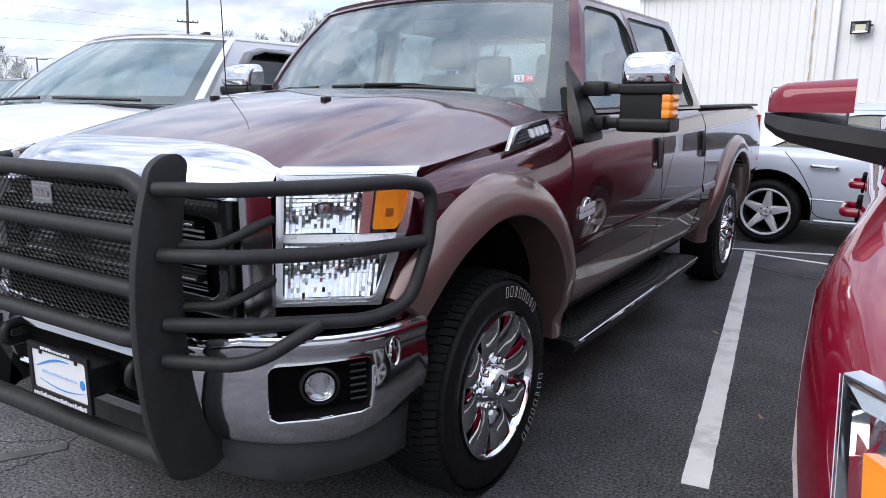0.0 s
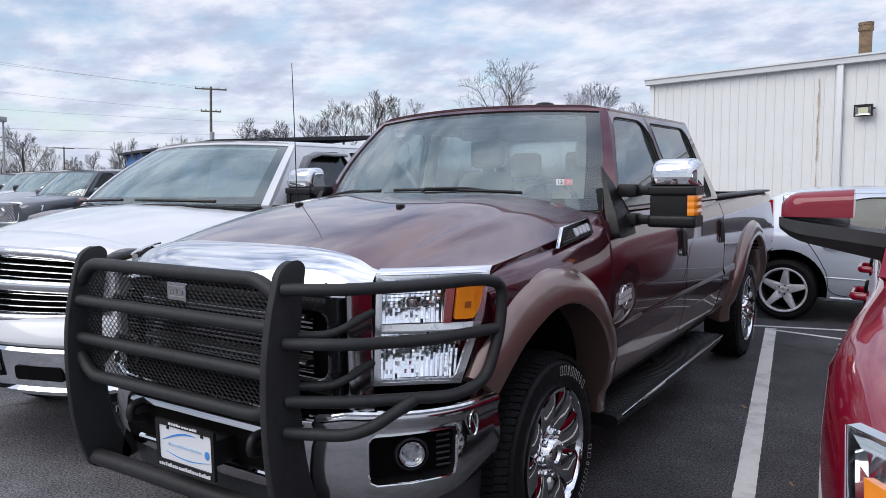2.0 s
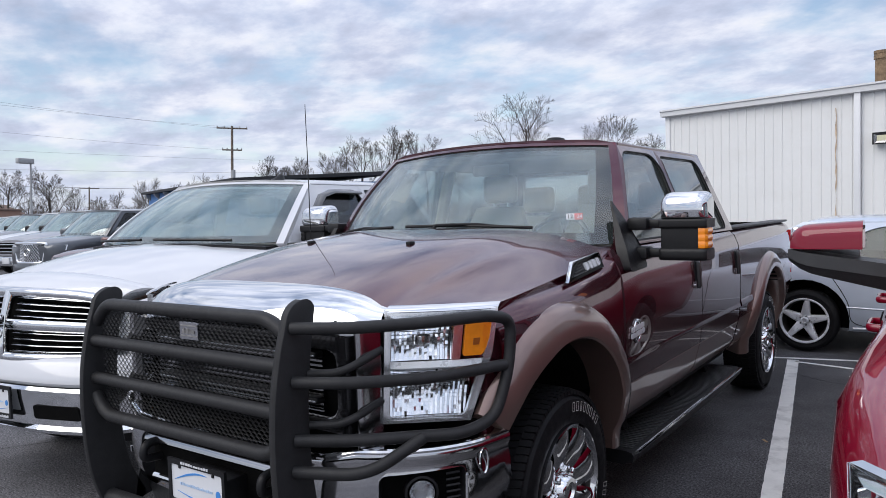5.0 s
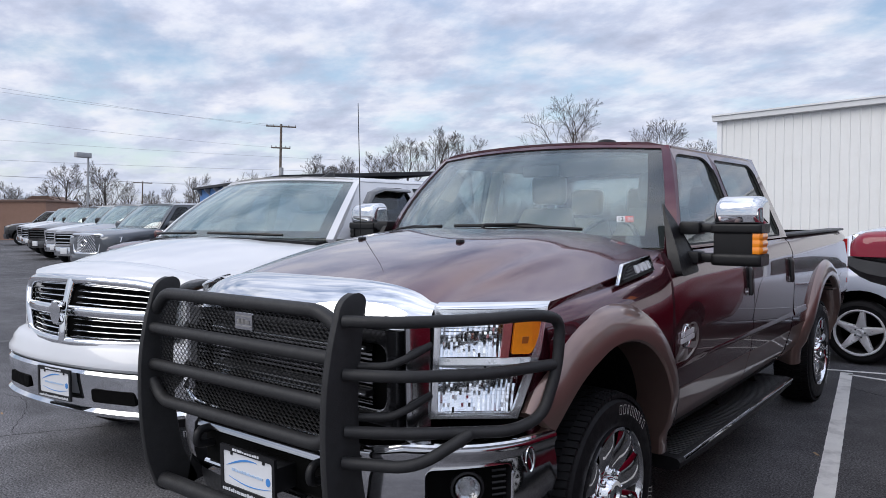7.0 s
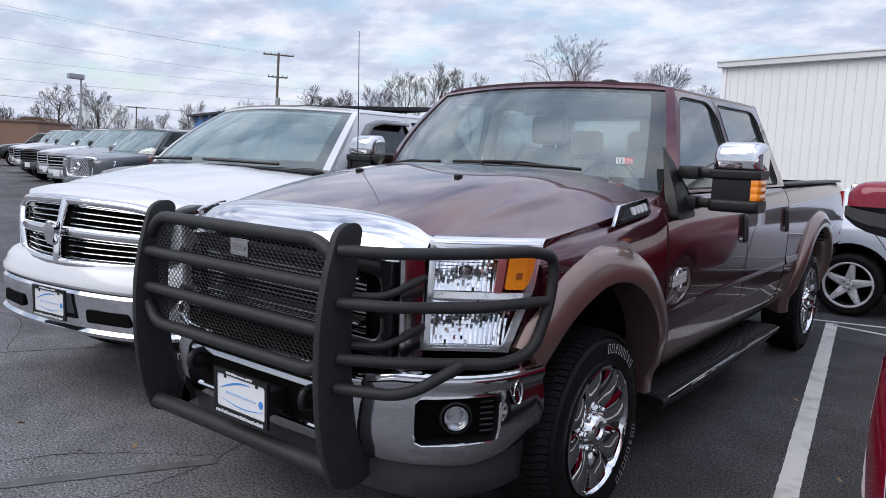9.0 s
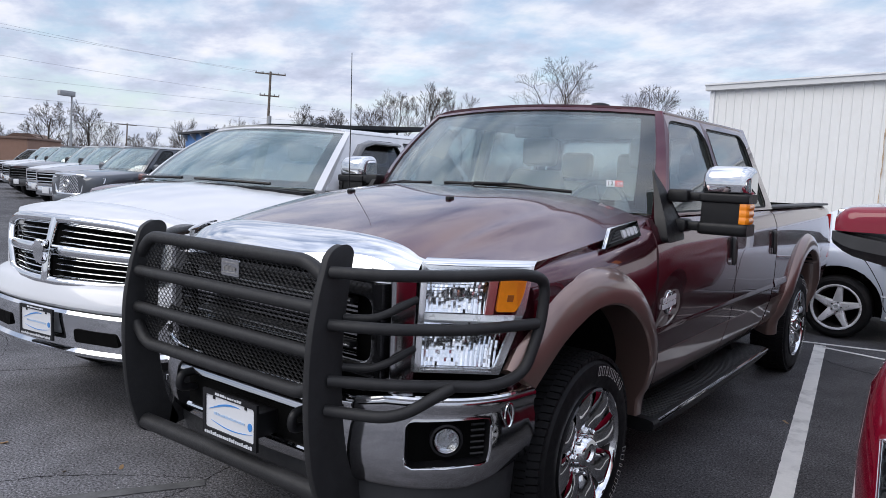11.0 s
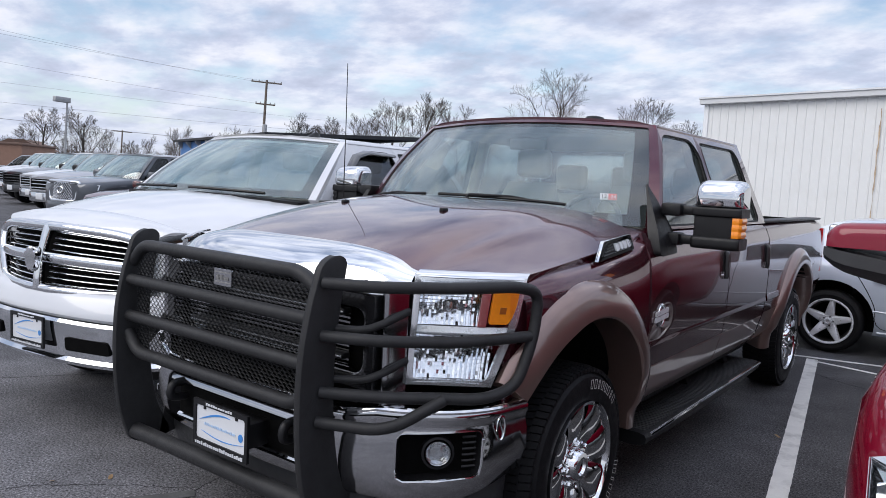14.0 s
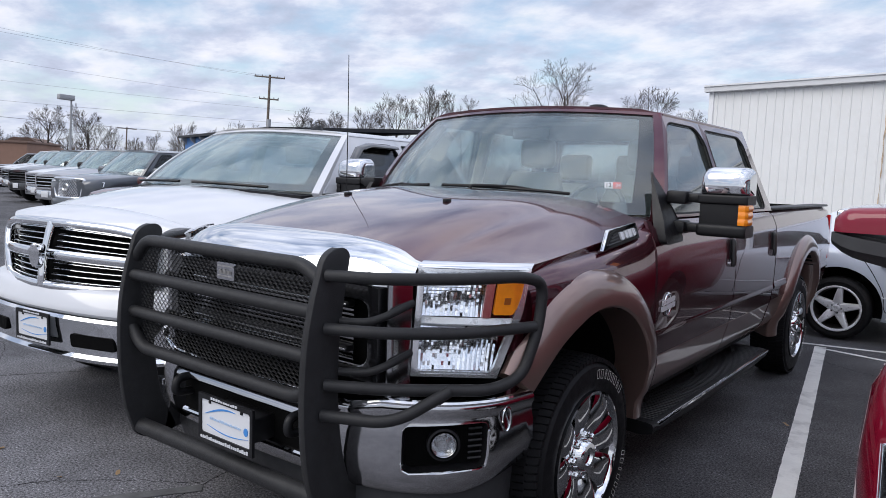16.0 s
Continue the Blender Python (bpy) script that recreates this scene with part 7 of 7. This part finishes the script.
def far_suv(label, x, y, paint, grille, turn=ROW_TURN, h=1.12, top=1.86, front=True, bars=3, name="sport_utility_vehicle", mesh=False):
    t = vehicle(name, label, "car", pose(x, y, 0, 0, 0, turn), paint, suv_rows(h), (0.94, h + 0.09), (0.74, top - 0.06), (1.25, 1.5, 2.0, 2.14), (4.95, 4.6),
                [([(1.55, h + 0.09), (2.62, h + 0.09), (2.56, top - 0.06), (2.14, top - 0.06)], [0.02, 0.05, 0.05, 0.07], [0.05, 0.03, 0.05, 0.09]),
                 ([(2.62, h + 0.09), (3.7, h + 0.09), (3.6, top - 0.06), (2.56, top - 0.06)], [0.02, 0.05, 0.05, 0.05], [0.03, 0.05, 0.06, 0.03]),
                 ([(3.7, h + 0.09), (4.95, h + 0.09), (4.6, top - 0.06), (3.6, top - 0.06)], [0.02, 0.16, 0.05, 0.05], [0.03, 0.05, 0.06, 0.03])],
                (0.98, 0.95, 3.95), cavity=(-0.86, 0.86, 1.7, 4.7, 0.7, 2.2), glass=DARKSCREEN, side_glass=TINT, group="parked row")
    if mesh:
        mesh_grille(t, 0.50, 0.60, 0.66, h - 0.03, 0.0)
        for sd in (1, -1):
            S = lambda p: (sd * p[0], p[1], p[2])
            strip_lamp(t, quad_at(S((0.66, 0.12, h - 0.26)), S((0.95, 0.38, h - 0.20)), S((0.96, 0.42, h - 0.08)), S((0.68, 0.14, h - 0.10)), 0.0), CHROME, False, 43)
            bm = bmesh.new()
            tube(bm, [(sd * 0.62, 0.05, 0.60), (sd * 0.80, 0.14, 0.62), (sd * 0.94, 0.34, 0.68)], [0.02, 0.03, 0.02], 8)
            part("bumper_trim", bm, CHROME, t)
        bm = bmesh.new()
        rings = []
        for k in range(25):
            q = -1 + k / 12
            yy = -0.08 + 0.36 * abs(q) ** 3
            rings.append([(0.97 * q, yy + 0.14, 0.64), (0.97 * q, yy + 0.02, 0.63), (0.97 * q, yy, 0.55), (0.97 * q, yy + 0.03, 0.38), (0.97 * q, yy + 0.14, 0.34)])
        loft(bm, rings)
        part("front_bumper", bm, paint, t)
    elif front:
        far_front(t, 0.56, 0.66, h - 0.08, 0.03, grille, bars=bars, plate=False, bumper=paint)
    else:
        for sd in (1, -1):
            bm = bmesh.new()
            box(bm, *sorted((sd * 0.70, sd * 0.955)), 4.86, 5.03, h - 0.22, h + 0.04, bevel=0.03)
            part("tail_lamp", bm, REDLENS, t, "red tail lamp")
        bm = bmesh.new()
        box(bm, -0.92, 0.92, 4.92, 5.10, 0.42, 0.66, bevel=0.05)
        part("rear_bumper", bm, PLASTIC, t)
        bm = bmesh.new()
        box(bm, -0.16, 0.16, 5.01, 5.03, 0.78, 0.92, bevel=0.004)
        part("number_plate", bm, WHITEPL, t)
    for sd in (1, -1):
        door_mirror(t, 0.98, 1.75, h + 0.2, sd, paint)
    return t


MAROON2 = material("dull_maroon_paint", (0.10, 0.035, 0.035), 0.35, 0.3, 1.0, var=0.05, scale=200)
BRONZE = material("dark_silver_paint", (0.28, 0.28, 0.29), 0.35, 0.5, 1.0, var=0.05, scale=200)
far_suv("dusty maroon estate car parked beside a grey off-roader", -13.3, 6.3, MAROON2, DULLCHROME, h=0.94, top=1.52, name="estate_car")
far_suv("dark grey large off-roader with chrome mesh grille", -15.9, 6.65, DARKGREY, CHROME, h=1.16, top=1.93, mesh=True)
far_truck("silver pickup with a chrome three-bar grille", -19.0, 7.6, BRONZE, CHROME, 3)
far_truck("white pickup with a chrome barred grille", -21.8, 8.5, WHITE, CHROME, 4)
far_truck("black pickup with a black grille", -25.6, 9.5, BLACKP, BLACKP, 3, bumper=BLACKP)
far_truck("white pickup with a chrome grille in the parked row", -29.0, 10.6, WHITE, CHROME, 3)
far_truck("pale pickup at the far end of the parked row", -32.6, 11.8, WHITE, DULLCHROME, 3)
far_suv("black off-roader standing alone by the brown building", -41.5, 14.4, BLACKP, BLACKP, turn=-35)
far_suv("white off-roader parked with its tail to the aisle", -35.2, 6.1, WHITE, CHROME, turn=-78, front=False)
far_suv("silver off-roader parked with its tail to the aisle", -48.4, 11.2, SILVER, CHROME, turn=-74, front=False)

# ---- buildings, poles and trees in the distance ----
EYE0 = Vector((2.26, -1.82, 1.6))


def away(az, dist, z=0.0):
    """A place at a bearing (degrees to the left of +y) and a distance from the car park's entrance."""
    return Vector((EYE0.x - dist * math.sin(radians(az)), EYE0.y + dist * math.cos(radians(az)), z))


# brown building
a, b = away(67.3, 56), away(84, 64)
d = (b - a).to_2d().normalized()
rz = math.degrees(math.atan2(d.y, d.x))
bb = thing("brown_building", "long low brown stucco building with flat roof", "building", pose(a.x, a.y, 0, 0, 0, rz))
bm = bmesh.new()
box(bm, 0, 30, -8, 0, 0, 2.55)
part("wall", bm, BROWNW, bb)
bm = bmesh.new()
box(bm, -0.1, 30, -8.1, 0.1, 2.55, 2.70, bevel=0.02)
part("parapet", bm, material("brown_coping", (0.20, 0.13, 0.10), 0.8, var=0.1), bb)
bx = thing("metal_container", "grey steel box standing by the brown building", "container", pose(-42.6, 13.4, 0, 0, 0, rz))
bm = bmesh.new()
box(bm, -0.55, 0.55, -0.5, 0.5, 0, 1.1, bevel=0.03)
part("box", bm, GREYW, bx)
bm = bmesh.new()
box(bm, -0.58, 0.58, -0.53, 0.53, 1.08, 1.15, bevel=0.02)
part("lid", bm, GREYW, bx)
hs = thing("house", "far brown-roofed house behind bare trees", "house", pose(*away(67.1, 100), 0, 0, rz))
bm = bmesh.new()
box(bm, -2.6, 2.6, -3, 3, 0, 2.7)
part("wall", bm, BROWNW, hs)
bm = bmesh.new()
prism(bm, [(-3, 2.7), (3, 2.7), (0.8, 3.9), (-0.8, 3.9)], lambda p, q, e: (p, -3.4 + e, q), 6.8)
part("roof", bm, material("brown_shingle", (0.13, 0.08, 0.06), 0.9, var=0.2, scale=2), hs)

# blue shed
a, b = away(57.1, 40), away(50.8, 27)
d = (b - a).to_2d()
L = d.length
rz = math.degrees(math.atan2(d.y, d.x))
sh = thing("blue_shed", "blue clad building with a dark sloping roof edge", "building", pose(a.x, a.y, 0, 0, 0, rz))
bm = bmesh.new()
box(bm, 0, L, 0, 6, 0, 2.88)
part("wall", bm, BLUEW, sh)
bm = bmesh.new()
prism(bm, [(-0.28, 2.89), (-0.28, 3.0), (6.5, 3.3), (6.5, 3.15)], lambda p, q, e: (-0.4 + e, p, q), L + 0.8)
part("roof", bm, ROOFD, sh)
one = None
for k in range(8):
    mm = pose(0.3 + k * L / 7.5, -0.02, 2.78)
    if one is None:
        bm = bmesh.new()
        prism(bm, [(0.03, -0.25), (0.03, 0.1), (-0.22, 0.1), (-0.22, 0.02)], lambda p, q, e: (e, p, q), 0.12)
        one = part("eaves_bracket", bm, GREYW, sh, m=mm)
    else:
        share("eaves_bracket", one, sh, mm)


def leaning(p, lean=2.2):
    return Matrix.Translation(p) @ Matrix.Rotation(radians(lean), 4, Vector((-math.sin(radians(60)), math.cos(radians(60)), 0)))


# car-park lamp
lp = thing("lamp_post", "slim grey car-park lamp post with box head", "lamp post", leaning(away(64.75, 80)))
bm = bmesh.new()
tube(bm, [(0, 0, 0), (0, 0, 7.35)], [0.12, 0.08], 10)
part("post", bm, GREYW, lp)
bm = bmesh.new()
box(bm, -0.3, 0.3, -1.25, 0.22, 7.25, 7.75, bevel=0.05)
part("lamp_head", bm, GREYW, lp)


def utility_pole(p, h, arms, turn, label):
    up_ = thing("utility_pole", label, "utility pole", leaning(p) @ pose(0, 0, 0, 0, 0, turn))
    bm = bmesh.new()
    tube(bm, [(0, 0, 0), (0, 0, h)], [0.17, 0.12], 10)
    part("pole", bm, TIMBER, up_)
    for z, w in arms:
        bm = bmesh.new()
        box(bm, -w, w, -0.06, 0.06, z - 0.07, z + 0.07, bevel=0.01)
        part("crossarm", bm, TIMBER, up_)
        for k in (-0.95, -0.5, 0.5, 0.95):
            bm = bmesh.new()
            revolve(bm, [(0, 0.001), (0, 0.06), (0.08, 0.07), (0.14, 0.04), (0.2, 0.001)], 8)
            for v in bm.verts:
                v.co = Vector((v.co.y + k * w, v.co.z, v.co.x + z + 0.07))
            part("insulator", bm, GREYW, up_)
    return up_


utility_pole(away(51.35, 79), 11.1, ((10.85, 1.55), (8.6, 1.0)), 48, "weathered timber utility pole with two crossarms")
utility_pole(away(61.15, 150), 8.0, ((7.7, 1.7),), 60, "far timber utility pole with one crossarm")
tf = thing("transformer", "grey pole-mounted transformer can", "transformer", leaning(away(51.35, 79)))
bm = bmesh.new()
tube(bm, [(0.3, -0.1, 5.6), (0.3, -0.1, 6.5)], 0.22, 12)
part("can", bm, GREYW, tf)


def cable(p, q, sag, r=0.012):
    pts = [p.lerp(q, k / 14) - Vector((0, 0, sag * 4 * (k / 14) * (1 - k / 14))) for k in range(15)]
    c = thing("overhead_cable", "thin dark overhead cable", "cable", group="overhead cables")
    bm = bmesh.new()
    tube(bm, pts, r * 0.6, 5)
    part("cable", bm, CABLE, c)


pt = away(51.3, 79)
for side, z, far, fz, sag in ((-1.2, 10.9, away(84, 60), 12.3, 0.5), (1.2, 10.9, away(85, 62), 12.0, 0.5), (0, 8.6, away(85, 64), 10.4, 0.5)):
    cable(pt + Vector((side * 0.6, side * 0.6, z)), far + Vector((0, 0, fz)), sag, 0.014)
for az0, z0, az1, z1, dd, rr in ((40, 4.2, 92, 7.0, 85, 0.035), (40, 6.3, 92, 7.9, 85, 0.018), (40, 7.4, 92, 10.2, 85, 0.014)):
    cable(away(az0, dd, z0), away(az1, dd, z1), 0.6, rr)


def bare_tree(p, h, seed, spread=0.5, trunk=0.16, levels=6, label="bare winter tree with fine twigs", up_bias=0.22, turn=None):
    """A leafless tree: tapered limbs that fork down to twigs."""
    rnd = random.Random(seed)
    thin = 0.00014 * (p - EYE0).length
    t = thing("tree", label, "tree", Matrix.Translation(p), group="bare trees")
    limbs, twigs = bmesh.new(), bmesh.new()

    def grow(a, d, length, r, level):
        n = 6 if level == 0 else (5 if level == 1 else (4 if level == 2 else 3))
        pts, rad, dirs = [a], [max(r, thin)], [d]
        for k in range(n):
            d = (d + Vector((rnd.uniform(-1, 1), rnd.uniform(-1, 1), rnd.uniform(-0.5, 0.9))) * 0.13 + Vector((0, 0, 0.05))).normalized()
            pts.append(pts[-1] + d * length / n)
            rad.append(max(r * lerp(1, 0.30, (k + 1) / n), thin))
            dirs.append(d)
        tube(limbs if level < 2 else twigs, pts, rad, 7 if level < 2 else 3, caps=False)
        if level >= levels:
            return
        kids = (rnd.randint(6, 8), rnd.randint(6, 8), rnd.randint(5, 7), rnd.randint(4, 5), 3)[level]
        turn_ = rnd.uniform(0, 6.28)
        for c in range(kids):
            f = lerp(0.34 if level == 0 else 0.22, 1.0, (c + rnd.uniform(0.2, 0.9)) / kids)
            i = min(n - 1, int(f * n))
            q = pts[i].lerp(pts[i + 1], f * n - i) if f < 1 else pts[-1]
            turn_ += 2.4 + rnd.uniform(-0.5, 0.5)
            ax = dirs[i]
            side_ = ax.orthogonal().normalized()
            side_.rotate(Matrix.Rotation(turn_, 3, ax))
            dd = (ax * 1.0 + side_ * spread * rnd.uniform(1.0, 1.9) + Vector((0, 0, up_bias * 0.5))).normalized()
            grow(q, dd, length * lerp(0.72, 0.34, f) * rnd.uniform(0.8, 1.15), rad[i] * rnd.uniform(0.42, 0.6), level + 1)
    grow(Vector((0, 0, -0.1)), Vector((rnd.uniform(-0.05, 0.05), rnd.uniform(-0.05, 0.05), 1)), h * 0.80, trunk, 0)
    top = max(v.co.z for v in twigs.verts)
    s = h / top
    for bm in (limbs, twigs):
        for v in bm.verts:
            v.co *= s
    part("trunk", limbs, BARK, t)
    part("crown", twigs, BARK, t)
    return t


for k, (az, dist, h, spread, tr) in enumerate(((28.8, 52, 10.0, 0.62, 0.20), (22.8, 58, 8.6, 0.55, 0.16), (18.5, 66, 8.0, 0.55, 0.15), (36.5, 66, 8.9, 0.45, 0.15), (39.5, 68, 9.6, 0.42, 0.17), (42.0, 70, 9.0, 0.5, 0.17), (43.8, 74, 8.4, 0.5, 0.15), (34.0, 80, 7.6, 0.5, 0.14),
                                               (45.8, 74, 7.6, 0.5, 0.14), (48.4, 82, 8.2, 0.5, 0.16), (53.0, 88, 6.8, 0.55, 0.15), (54.6, 96, 6.2, 0.55, 0.14), (57.2, 92, 6.6, 0.5, 0.14), (59.2, 104, 5.8, 0.55, 0.13), (63.4, 82, 7.2, 0.6, 0.17), (66.0, 83, 7.0, 0.75, 0.18), (69.6, 120, 6.6, 0.6, 0.18), (72.6, 124, 5.6, 0.6, 0.18), (51.0, 100, 7.0, 0.5, 0.13))):
    bare_tree(away(az, dist), h, 100 + k, spread, tr * 0.95, levels=4 if dist < 84 else 3)


tree_line = random.Random(77)
for k in range(22):
    bare_tree(away(lerp(44, 78, (k + tree_line.uniform(0.1, 0.9)) / 22), tree_line.uniform(112, 140)), tree_line.uniform(4.0, 6.6), 300 + k, tree_line.uniform(0.45, 0.65), 0.16, levels=3)


def thicket(label, az0, az1, dist, h, n, seed):
    rnd = random.Random(seed)
    bm = bmesh.new()
    for k in range(n):
        p = away(rnd.uniform(az0, az1), dist * rnd.uniform(0.93, 1.12))
        hh = h * rnd.uniform(0.45, 1.1)
        for j in range(3):
            q = p + Vector((rnd.uniform(-0.6, 0.6), rnd.uniform(-0.6, 0.6), 0))
            e = q + Vector((rnd.uniform(-0.8, 0.8), rnd.uniform(-0.8, 0.8), hh * rnd.uniform(0.7, 1)))
            m_ = q.lerp(e, 0.5) + Vector((rnd.uniform(-0.2, 0.2), rnd.uniform(-0.2, 0.2), 0))
            tube(bm, [q, m_, e], [0.05, 0.035, 0.012], 3, caps=False)
            for i in range(4):
                s_ = q.lerp(e, rnd.uniform(0.3, 0.9))
                tube(bm, [s_, s_ + Vector((rnd.uniform(-0.7, 0.7), rnd.uniform(-0.7, 0.7), rnd.uniform(0.1, 0.8)))], [0.025, 0.008], 3, caps=False)
    t = part("thicket", bm, BRUSH)
    tagged(t, label, "thicket", kind="stuff")


thicket("brown leafless winter undergrowth", 30, 76, 110, 3.4, 1500, 7)
thicket("brown leafless winter undergrowth further off", 15, 80, 150, 5.0, 1300, 8)
